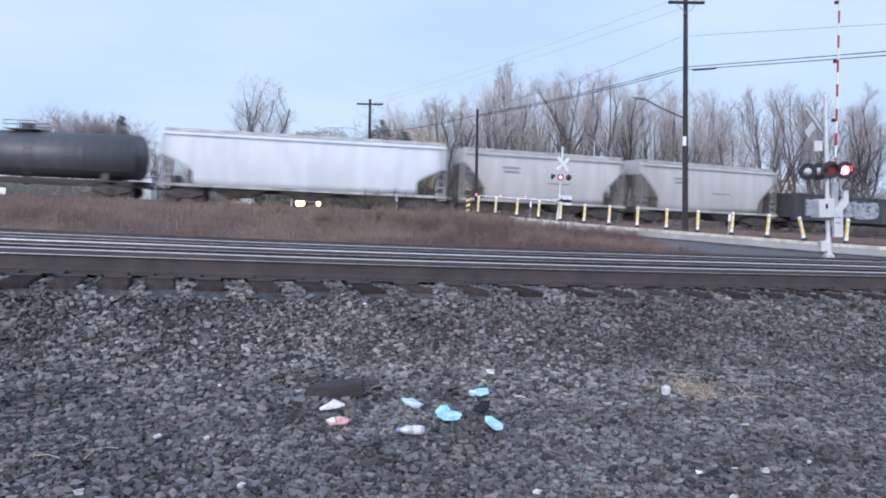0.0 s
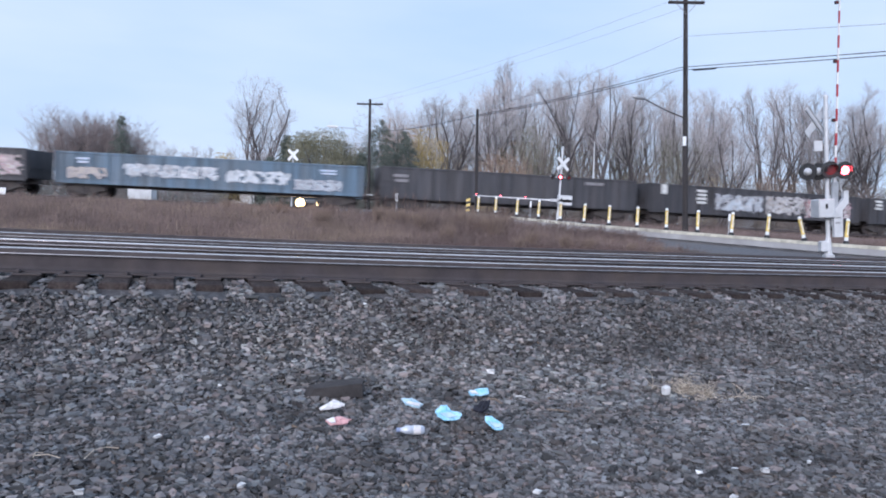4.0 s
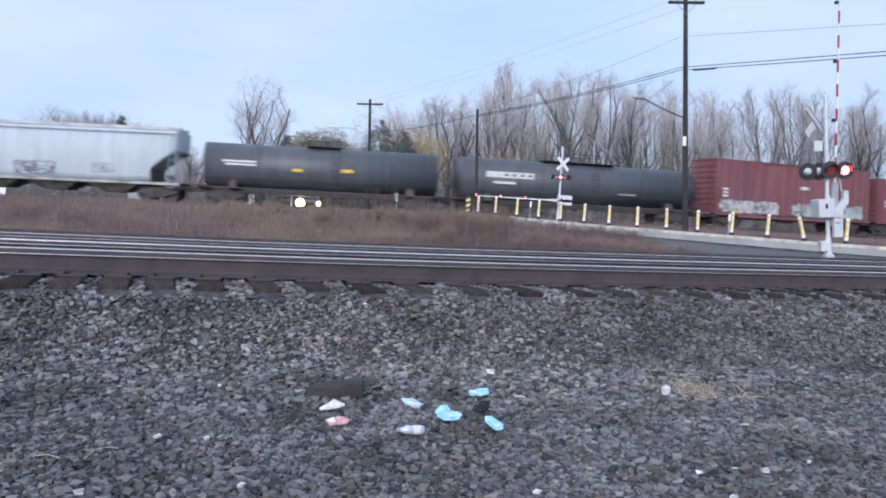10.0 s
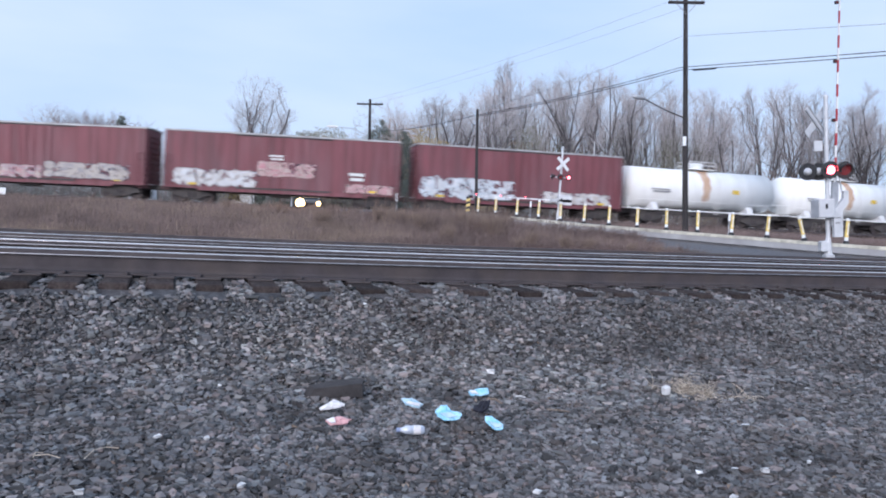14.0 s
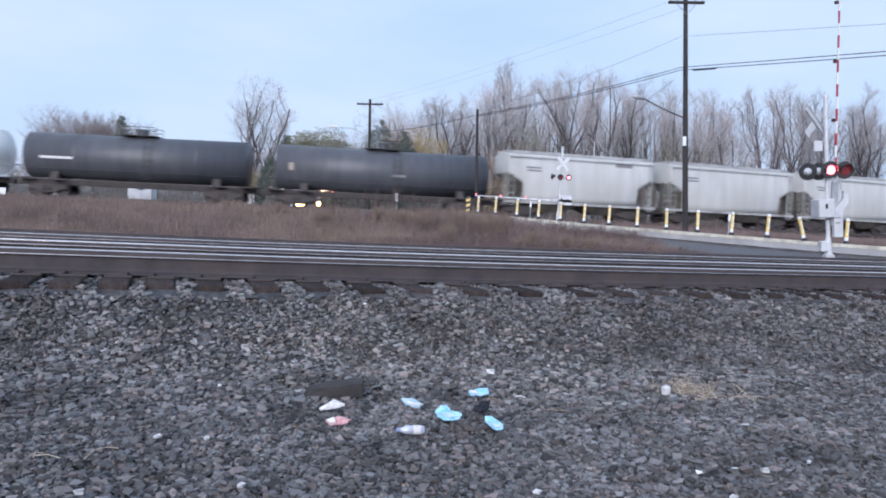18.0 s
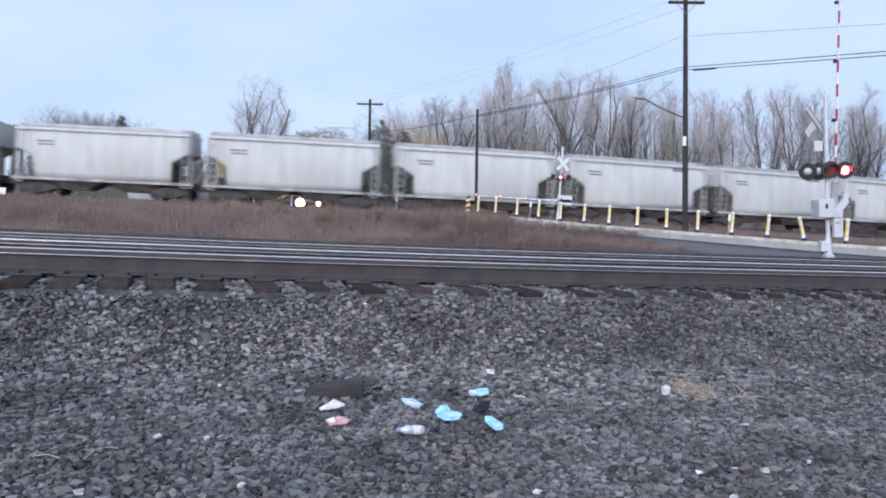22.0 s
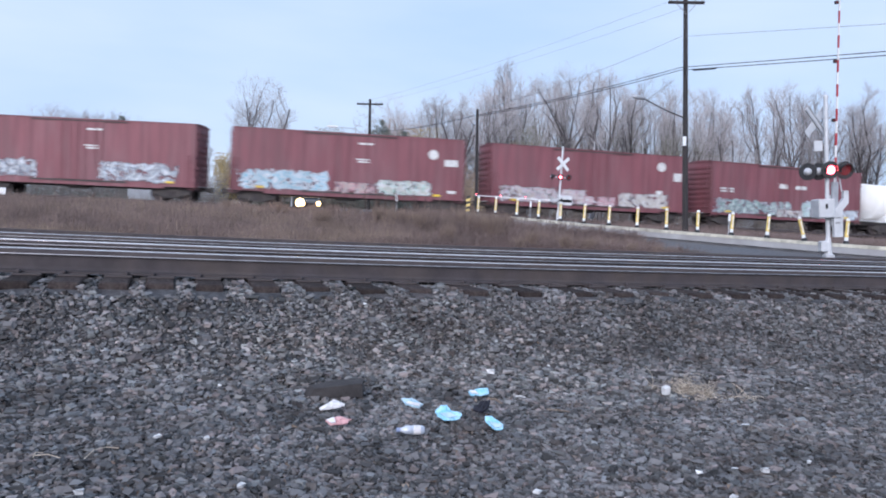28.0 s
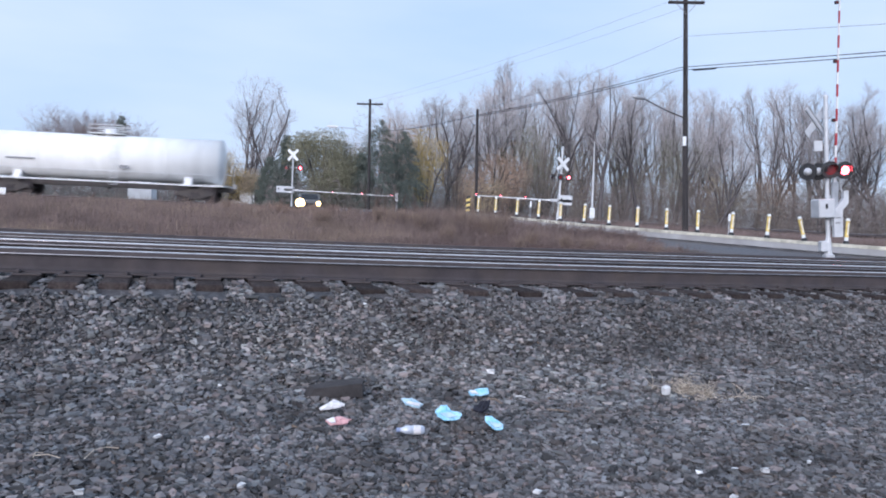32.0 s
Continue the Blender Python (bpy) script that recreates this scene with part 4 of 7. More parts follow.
# ---- trees ----
def tree_data(seed, height, trunk=0.36, limbs=5, spread=0.42, stems=1, radius=0.2, counts=(7, 6, 5, 3), fine=1.0, rise=1.0, dome=None, wind=1.0):
    """A bare tree within a dome (middle, half width, half height, as shares of its height): trunk, ascending limbs and branches in one mesh, twigs that fork into ever finer ones in another."""
    r = random.Random(seed)
    wood, twig_v, twig_t = Mesh(), [], []
    share = (trunk, 0.62 if dome else 0.47, 0.25, 0.13, 0.07, 0.04)

    def strip(pts, w0, w1):
        k = len(pts) - 1
        for i in range(k):
            a, b = pts[i], pts[i + 1]
            wa, wb = w0 + (w1 - w0) * i / k, w0 + (w1 - w0) * (i + 1) / k
            side = (b - a).cross(Vector((r.gauss(0, 1), r.gauss(0, 1), r.gauss(0, 0.3)))).normalized()
            j = len(twig_v)
            twig_v.extend((a - side * wa, a + side * wa, b + side * wb))
            twig_t.append((j, j + 1, j + 2))

    def grow(p, d, length, rad, level):
        n = (6, 6, 4, 3, 2, 1)[level]
        bend, lift = (0.06, 0.12, 0.13, 0.14, 0.15, 0.1)[level] * wind, (0.0, 0.15, 0.09, 0.06, 0.02, 0.0)[level] * rise
        pts, dd, q = [Vector(p)], Vector(d).normalized(), Vector(p)
        for _ in range(n):
            dd = (dd + Vector((r.gauss(0, bend), r.gauss(0, bend), r.gauss(lift, bend * 0.6)))).normalized()
            q = q + dd * (length / n)
            if dome and level and len(pts) > 1 and (math.hypot(q.x, q.y) / dome[1] / height) ** 2.5 + abs((q.z / height - dome[0]) / dome[2]) ** 2.5 > 1 + 0.16 * math.sin(7 * math.atan2(q.y, q.x) + q.z):
                break
            pts.append(q.copy())
        n = len(pts) - 1
        if level < 3:
            wood.tube(pts, [max(0.016 * fine, rad * (1 - 0.62 * i / n)) for i in range(n + 1)], (7, 5, 3)[level], False)
        else:
            strip(pts, (0.017, 0.010, 0.008)[level - 3] * fine, (0.010, 0.006, 0.003)[level - 3] * fine)
        if level == 5:
            return
        count = limbs if level == 0 else counts[level - 1]
        for c in range(count):
            if level == 0:
                t = 0.999 if c < 2 else r.uniform(0.5, 0.98)
                a, tilt = c * 2.4 + r.uniform(-0.5, 0.5), spread * r.uniform(0.5, 1.25)
                out = dd * math.cos(tilt) + Vector((math.cos(a), math.sin(a), 0)) * math.sin(tilt)
                ln = height * share[1] * r.uniform(0.8, 1.08)
            else:
                t = 0.16 + 0.83 * (c + r.random()) / count
                a = r.uniform(0, 6.283)
                i = int(t * n)
                out = (pts[i + 1] - pts[i]).normalized() + Vector((math.cos(a), math.sin(a), 0.20)) * r.uniform(0.5, 0.95)
                ln = height * share[level + 1] * r.uniform(0.75, 1.15) * (1.06 - 0.3 * t)
            i = int(t * n)
            grow(pts[i].lerp(pts[i + 1], t * n - i), out, ln, rad * (1 - 0.62 * t) * (0.85 if level == 0 else 0.6), level + 1)

    for k in range(stems):
        a = k * 6.283 / stems + 0.5
        lean, off = (0.0, 0.0) if stems == 1 else (0.17, 0.012 * height)
        grow((off * math.cos(a), off * math.sin(a), -0.02 * height), (lean * math.cos(a) + r.gauss(0, 0.05), lean * math.sin(a) + r.gauss(0, 0.03), 1), height * trunk, radius, 0)
    return wood.data("trunk", BARK, True), array_mesh("twigs", np.array([tuple(v) for v in twig_v]), np.array(twig_t), TWIG)


def tree(name, datas, m, label, group=""):
    t = thing(name, m, label, "tree", group)
    part("trunk", datas[0], None, t, "bare grey-brown trunk and limbs")
    part("crown", datas[1], None, t, "haze of fine bare twigs")
    return t


KINDS = [tree_data(20 + i, 17, (0.34, 0.44, 0.28, 0.38)[i % 4], 4 + i % 3, (0.26, 0.34, 0.42)[i % 3], 1 + (i % 4 == 2), 0.25 + 0.05 * (i % 2), (7, 6, 5, 3), 1.0, 1.0, (0.63, (0.20, 0.24, 0.28)[i % 3], 0.37), 1.4) for i in range(9)]


def crown_top(data):
    """Height below which nearly all of a crown lies."""
    return float(np.percentile([v.co.z for v in data.vertices], 98.5))


KIND_TOPS = [crown_top(k[1]) for k in KINDS]
r = random.Random(5)
WOOD_TOPS = ((-0.42, 8.0), (-0.24, 8.6), (-0.12, 10.5), (-0.085, 13.2), (-0.06, 14.0), (0.0, 14.4), (0.035, 15.4), (0.06, 18.8), (0.14, 19.4), (0.19, 18.6), (0.22, 17.2), (0.26, 19.4), (0.30, 16.8), (0.36, 16.2), (0.42, 17.6), (0.47, 16.4), (0.53, 17.6), (0.62, 17.6), (0.8, 17.2))


def woods_top(px):
    """Height of the tree tops along the wood's edge, by bearing (x over y)."""
    for (a, za), (b, zb) in zip(WOOD_TOPS, WOOD_TOPS[1:]):
        if px <= b:
            return za + (zb - za) * max(0, (px - a) / (b - a))
    return 16


protos = [None] * len(KINDS)
for row, (y0, dx) in enumerate(((97, 0.066), (105, 0.058), (115, 0.056), (129, 0.052), (147, 0.046))):
    b = -0.085 + 0.008 * row if row < 3 else -0.42
    while b < 0.68:
        y = y0 + r.uniform(-5, 5) - 14 * smoothstep(0.3, 0.55, b)
        h = woods_top(b) * (y / 106) * r.uniform(0.8, 1.0)
        k = r.randrange(len(protos))
        if b > 0.34 and row > 1 and r.random() < 0.6:
            b += dx
            continue
        m = Matrix.Translation((b * y, y, 1.4)) @ Matrix.Rotation(r.uniform(0, 6.28), 4, "Z")
        if protos[k] is None:
            t = protos[k] = tree("bare_tree", KINDS[k], m, "tall bare deciduous tree at the edge of the woods", "woods edge trees")
        else:
            t = copy_thing(protos[k], m)
        sx = (0.55 + 0.5 * h / 18) * r.uniform(0.9, 1.2)
        t.scale = (sx, sx, h * 1.13 / KIND_TOPS[k])
        b += dx * r.uniform(0.6, 1.4)

lone_kind = tree_data(86, 19.0, 0.30, 5, 0.36, 2, 0.34, (8, 6, 5, 3), 1.0, 1.0, (0.63, 0.215, 0.36), 1.25)
lone = tree("bare_tree", lone_kind, pose(-29.0, 120, 1.5), "lone bare tree with a rounded crown of winding limbs")
lone_top = 19.2 / crown_top(lone_kind[1])
lone.scale = (lone_top * 1.1, lone_top * 1.1, lone_top)


# tall thin stalks that stand up out of the weeds
stalk_kind = tree_data(67, 1.0, 0.45, 3, 0.28, 2, 0.007, (4, 3, 2, 2), 0.22, 1.6)
for data in stalk_kind:
    data.materials[0] = WEED_DARK
for i, (x, y, h) in enumerate(((-3.4, 36.0, 1.7), (-2.9, 37.0, 1.5), (-2.3, 36.5, 1.75), (-1.6, 35.0, 1.6), (-1.1, 36.0, 1.4), (-8.2, 40.0, 1.1), (-12.0, 41.0, 1.0), (0.4, 30.0, 1.2), (-5.0, 34.0, 1.2), (-19.0, 43.0, 0.9))):
    t = thing("weed_stalk", Matrix.Translation((x, y, ground_z(x, y) - 0.02)) @ Matrix.Rotation(i * 2.3, 4, "Z"), "tall thin dry weed stalk among the weeds", "weed", "tall weed stalks")
    part("stem", stalk_kind[0], None, t)
    part("crown", stalk_kind[1], None, t)
    t.scale = (h * 0.8, h * 0.8, h)

# twiggy dry bushes among the weeds between the tracks
bush_kinds = [tree_data(60 + i, 1.0, 0.10, 7, 0.7, 3, 0.010, (5, 4, 3, 2), 0.20, 1.5) for i in range(3)]
for datas in bush_kinds:
    datas[0].materials[0] = WEED
    datas[1].materials[0] = WEED_TAN
for i, (x, y, h) in enumerate(((0.5, 24.0, 1.15), (-0.6, 22.0, 1.05), (1.3, 20.5, 1.0), (2.1, 19.2, 0.85), (2.9, 18.6, 0.9), (3.3, 18.0, 0.8), (4.3, 18.2, 0.72), (4.7, 17.4, 0.5), (1.9, 25.5, 1.0), (-2.0, 25.0, 1.1),
                               (0.1, 18.2, 0.7), (1.6, 16.8, 0.6), (-3.6, 23.5, 0.95), (3.0, 23.5, 0.8), (-6.8, 33.0, 0.9), (-9.6, 35.5, 0.95), (-14.0, 38.0, 0.7), (-11.2, 31.0, 0.7), (-18.5, 40.0, 0.6), (2.5, 16.4, 0.45), (5.2, 19.2, 0.55), (3.8, 20.5, 0.75), (0.9, 22.5, 1.1), (-1.4, 23.6, 1.05))):
    t = thing("dry_bush", Matrix.Translation((x, y, ground_z(x, y) - 0.02)) @ Matrix.Rotation(i * 1.9, 4, "Z"), "twiggy brown dry bush among the weeds", "shrub", "dry bushes")
    part("stem", bush_kinds[i % 3][0], None, t)
    part("crown", bush_kinds[i % 3][1], None, t)
    h *= 1 - 0.36 * smoothstep(0.05, 0.14, x / y)
    t.scale = (h * 1.35, h * 1.35, h * 1.3)


def leaf_scatter(name, pts, size, material, seed):
    """Loose small leaves and twig ends at the given places."""
    rr = np.random.RandomState(seed)
    p = np.array(pts)
    n = len(p)
    a, c = rr.normal(size=(n, 3)), rr.normal(size=(n, 3))
    a *= (size * rr.uniform(0.4, 1.2, n) / np.linalg.norm(a, axis=1))[:, None]
    c *= (size * rr.uniform(0.6, 1.8, n) / np.linalg.norm(c, axis=1))[:, None]
    v = np.stack([p - a * 0.4, p + a * 0.4, p + c], 1).reshape(-1, 3)
    return array_mesh(name, v, np.arange(n * 3).reshape(-1, 3), material)


def brushwood(count, y0, y1, top_low, width, seed, label, b0=-0.12, b1=0.74):
    """A belt of thin upright stems and twigs, dense at the foot and thinning upwards."""
    rr = np.random.RandomState(seed)
    pick = random.Random(seed)
    pts = []
    while len(pts) < count:
        b = pick.uniform(b0, b1)
        y = pick.uniform(y0, y1) - 14 * smoothstep(0.3, 0.55, b)
        if top_low < 4 and -0.272 < b < -0.226:
            continue
        lump = noise.noise((b * 22, seed, 1)) + 0.6 * noise.noise((b * 60, seed, 4))
        top = top_low * (1.0 + 0.6 * lump) * (1 - 0.15 * smoothstep(0.36, 0.5, b))
        up = max(0.8, top) * (1 - pick.random() ** 0.6)
        if pick.random() > 0.8 * smoothstep(0.27, 0.38, b) * smoothstep(4.0, 7.5, up):
            pts.append((b * y, y, 1.3 + up))
    p = np.array(pts)
    d = np.stack([rr.normal(0, 0.42, count), rr.normal(0, 0.42, count), rr.normal(0.3, 0.42, count)], 1) * rr.uniform(0.4, 1.1, (count, 1))
    side = np.cross(d, rr.normal(size=(count, 3)))
    side *= (width * rr.uniform(0.5, 1.3, count) / np.linalg.norm(side, axis=1))[:, None]
    v = np.stack([p - side, p + side, p + d], 1).reshape(-1, 3)
    tagged(new("brushwood", array_mesh("brushwood", v, np.arange(count * 3).reshape(-1, 3), BRUSH)), label, "undergrowth", kind="stuff")


def thicket(name, count, y0, y1, top_low, material, seed, size, label, b0=-0.70, b1=0.74):
    """Dense undergrowth between and behind the trunks, thinning upwards."""
    rr = random.Random(seed)
    pts = []
    while len(pts) < count:
        b = rr.uniform(b0, b1)
        y = rr.uniform(y0, y1) - 14 * smoothstep(0.3, 0.55, b)
        if top_low < 4 and -0.272 < b < -0.226:
            continue
        lump = noise.noise((b * 16, seed, 1)) + 0.5 * noise.noise((b * 47, seed, 4))
        top = top_low * (1.0 + 0.55 * lump) * (1.0 if b > -0.1 else 0.75)
        if b > 0.17 and top_low > 9 and rr.random() < 0.5:
            continue
        up = max(0.5, top) * (1 - rr.random() ** 0.55)
        if rr.random() > 0.8 * smoothstep(0.27, 0.38, b) * smoothstep(4.0, 7.5, up):
            pts.append((b * y, y, 1.3 + up))
    tagged(new(name, leaf_scatter(name, pts, size, material, seed)), label, "undergrowth", kind="stuff")


brushwood(140000, 94, 112, 7.4, 0.022, 3, "dense brown brushwood below the bare trees")
brushwood(80000, 108, 150, 15.0, 0.024, 4, "grey-brown brushwood deeper in the woods")
brushwood(50000, 76, 92, 3.4, 0.026, 6, "dark brushwood hedge beyond the far track", -0.74, -0.06)
thicket("hedge", 60000, 74, 84, 3.3, LEAF_DARK, 8, 0.08, "dark green hedge beyond the far track", -0.74, -0.04)
thicket("thicket", 55000, 138, 158, 11.0, TWIG, 5, 0.20, "grey-brown mass of far bare woods")
thicket("thicket", 65000, 96, 112, 12.0, LEAF_OLIVE, 9, 0.075, "dull olive vines and leaves among the trees", -0.08, 0.74)
thicket("thicket", 90000, 90, 100, 6.4, BRUSH, 12, 0.07, "soft brown undergrowth at the foot of the woods", -0.03, 0.74)


def leaf_cloud(name, seed, lumps, size, count, material, thin=1.0):
    """A crown of many small leaves gathered in uneven clumps."""
    rr = np.random.RandomState(seed)
    vs, ts = [], []
    per = count // len(lumps)
    for (cx, cy, cz, rx, rz) in lumps:
        p = np.clip(rr.normal(size=(per, 3)), -1.45, 1.45) * 0.62 * np.array([rx, rx, rz]) + np.array([cx, cy, cz])
        p[:, 2] = np.maximum(p[:, 2], 0.05)
        a, b = rr.normal(size=(per, 3)), rr.normal(size=(per, 3))
        a *= size * thin / np.linalg.norm(a, axis=1)[:, None]
        b *= size / np.linalg.norm(b, axis=1)[:, None]
        k = sum(len(v) for v in vs)
        vs.append(np.stack([p - a, p + a, p + b * 1.3], 1).reshape(-1, 3))
        ts.append(np.arange(per * 3).reshape(-1, 3) + k)
    return array_mesh(name, np.concatenate(vs), np.concatenate(ts), material)


def shrub(name, m, label, category, data, stems, h):
    t = thing(name, m, label, category)
    st = Mesh()
    rr = random.Random(stems * 7 + int(h * 10))
    for i in range(stems):
        a, l = rr.uniform(0, 6.28), rr.uniform(0.1, 0.45)
        st.tube([(0.1 * math.cos(a), 0.1 * math.sin(a), -0.2), (l * h * 0.4 * math.cos(a), l * h * 0.4 * math.sin(a), h * 0.5), (l * h * math.cos(a), l * h * math.sin(a), h * 0.9)], [0.06 * h / 4, 0.04 * h / 4, 0.01], 4)
    part("trunk", st, BARK, t)
    part("crown", data, None, t)
    return t


def lumpy(seed, n, w, h, low=0.3):
    rr = random.Random(seed)
    return [(rr.uniform(-w, w) * 0.7, rr.uniform(-w, w) * 0.6, h * rr.uniform(low, 0.8), w * rr.uniform(0.25, 0.45), h * rr.uniform(0.14, 0.24)) for _ in range(n)]


def conifer_crown(seed, h, w, size, count, material):
    """Drooping boughs in uneven tiers, narrowing to the tip, with needles in sprays along them."""
    rr = np.random.RandomState(seed)
    boughs = 260
    t = np.sort(rr.uniform(0.05, 0.99, boughs)) ** 0.9
    reach = (w * (1 - t) ** 0.62 + 0.12) * rr.uniform(0.65, 1.12, boughs)
    turn = rr.uniform(0, 6.2832, boughs)
    k = rr.choice(boughs, count, p=reach / reach.sum())
    f = rr.uniform(0.15, 1.0, count) ** 0.7
    p = np.stack([np.cos(turn[k]) * reach[k] * f, np.sin(turn[k]) * reach[k] * f, h * t[k] + reach[k] * f * (0.25 - 0.45 * f)], 1)
    p += rr.normal(size=(count, 3)) * np.array([0.2, 0.2, 0.14]) * (0.4 + 0.6 * reach[k] / w)[:, None]
    p[:, 2] = np.maximum(p[:, 2], 0.1)
    a, b = rr.normal(size=(count, 3)), rr.normal(size=(count, 3))
    a *= size * 0.6 / np.linalg.norm(a, axis=1)[:, None]
    b *= size * 1.6 / np.linalg.norm(b, axis=1)[:, None]
    return array_mesh("crown", np.stack([p - a, p + a, p + b], 1).reshape(-1, 3), np.arange(count * 3).reshape(-1, 3), material)


for x, y, h, w, seed in ((-6.9, 80, 9.5, 3.7, 90), (-4.5, 82, 8.7, 3.3, 91), (-9.0, 84, 6.4, 2.4, 92), (-16.0, 79, 7.4, 1.7, 93), (-17.9, 81, 5.4, 1.9, 94)):
    shrub("conifer", pose(x, y, 1.5), "dark green conifer behind the crossing", "tree", conifer_crown(seed, h, w, 0.07, 26000, LEAF_DARK), 1, h)
shrub("yellow_tree", pose(-2.1, 86, 1.5), "small tree with yellow autumn leaves", "tree", leaf_cloud("crown", 41, lumpy(4, 26, 2.3, 9.8, 0.2), 0.06, 16000, LEAF_YELLOW), 5, 8.5)
shrub("tan_tree", pose(-5.2, 88, 1.5), "thin tree with faded orange-tan leaves", "tree", leaf_cloud("crown", 40, lumpy(3, 22, 2.6, 11.0, 0.35), 0.06, 9000, LEAF_RUST), 5, 9.5)
shrub("olive_tree", pose(-12.6, 80, 1.5), "rounded tree with dull olive leaves", "tree", leaf_cloud("crown", 42, lumpy(5, 40, 3.7, 8.4, 0.08), 0.075, 46000, LEAF_OLIVE), 7, 7.2)
shrub("olive_tree", pose(-9.9, 86, 1.5), "dull olive tree beside the conifers", "tree", leaf_cloud("crown", 43, lumpy(6, 26, 2.8, 7.6, 0.1), 0.065, 18000, LEAF_OLIVE), 6, 6.5)
shrub("tan_shrub", pose(-20.2, 84, 1.5), "tan shrub beyond the track", "shrub", leaf_cloud("crown", 44, lumpy(7, 18, 1.9, 4.4, 0.15), 0.06, 9000, LEAF_TAN), 6, 3.8)
shrub("tan_shrub", pose(5.4, 91, 1.5), "tan autumn shrub at the wood's edge", "shrub", leaf_cloud("crown", 45, lumpy(8, 34, 4.4, 8.6, 0.1), 0.07, 17000, LEAF_RUST), 9, 7.6)
shrub("yellow_shrub", pose(4.4, 88, 1.5), "shrub with sparse pale yellow leaves", "shrub", leaf_cloud("crown", 39, lumpy(13, 18, 2.6, 5.0, 0.1), 0.07, 4500, LEAF_TAN), 7, 4.4)
# trees at the wood's edge that still hold a thin veil of olive and tan leaves
for k, (x, y, h, w, leaf) in enumerate(((8.2, 99, 12.5, 3.2, LEAF_OLIVE), (12.4, 101, 14.5, 3.6, LEAF_OLIVE), (18.0, 104, 11.5, 3.2, LEAF_TAN), (22.8, 101, 14.0, 3.8, LEAF_OLIVE), (28.4, 99, 13.0, 4.0, LEAF_OLIVE),
                                         (33.6, 96, 9.5, 3.4, LEAF_TAN), (1.5, 104, 11.0, 3.6, LEAF_TAN), (44.0, 92, 8.0, 3.4, LEAF_OLIVE), (39.0, 94, 9.0, 3.0, LEAF_RUST))):
    shrub("vine_tree", pose(x, y, 1.4), "tree under a thin veil of faded leaves", "tree", leaf_cloud("crown", 70 + k, lumpy(30 + k, 30, w, h, 0.1), 0.06, 10000, leaf), 5, h * 0.9)
russet_kind = tree_data(91, 13, 0.16, 8, 0.66, 1, 0.15, (8, 7, 6, 4))
russet_kind[1].materials[0] = RUSSET
for k, (x, y, sc, rz) in enumerate(((-51.8, 110, 1.26, 0), (-48.0, 112, 1.24, 70), (-54.6, 113, 1.05, 150), (-45.2, 111, 1.04, 220), (-50.0, 114, 1.28, 300), (-46.6, 115, 1.15, 30))):
    t = tree("bare_tree", russet_kind, pose(x, y, 1.4, 0, 0, rz), "rounded russet tree with dense fine twigs")
    t.scale = (sc, sc, sc)
thin_kind = tree_data(95, 13.5, 0.4, 4, 0.25, 1, 0.12, (6, 5, 4, 2))
for x, y, sc in ((-57.6, 112, 1.02), (-60.4, 116, 0.85)):
    t = tree("bare_tree", thin_kind, pose(x, y, 1.4), "slender bare tree beside the russet trees")
    t.scale = (sc, sc, sc)
shrub("tan_shrub", pose(-22.9, 84, 1.5), "yellow-olive shrub beyond the track", "shrub", leaf_cloud("crown", 46, lumpy(9, 22, 1.7, 6.2, 0.1), 0.06, 10000, LEAF_YELLOW), 6, 5.2)
shrub("conifer", pose(-44.3, 108, 1.5), "dark evergreen with tiered boughs beside the russet trees", "tree", conifer_crown(48, 12.0, 2.6, 0.10, 12000, LEAF_DARK), 1, 11.0)
# a small white house beyond the track
house = thing("house", pose(-25.2, 104, 1.5, 0, 0, 8), "small white house half hidden beyond the track", "house")
part("wall", Mesh().box(-3.2, 3.2, -2.5, 2.5, 0, 2.5), WHITE, house)
part("roof", Mesh().sweep([[(x, -3.0, 2.4), (x, 0, 4.2), (x, 3.0, 2.4), (x, 3.0, 2.25), (x, 0, 4.0), (x, -3.0, 2.25)] for x in (-3.5, 3.5)]), TIE, house, "dark shingle roof")
for x in (-1.8, 0.9):
    w = part("window", Mesh().box(x - 0.45, x + 0.45, -2.54, -2.5, 1.0, 2.1), GLASS_DARK, house, "dark window pane")
    part("window_frame", Mesh().box(x - 0.55, x + 0.55, -2.53, -2.505, 0.9, 2.2), WHITE, w)


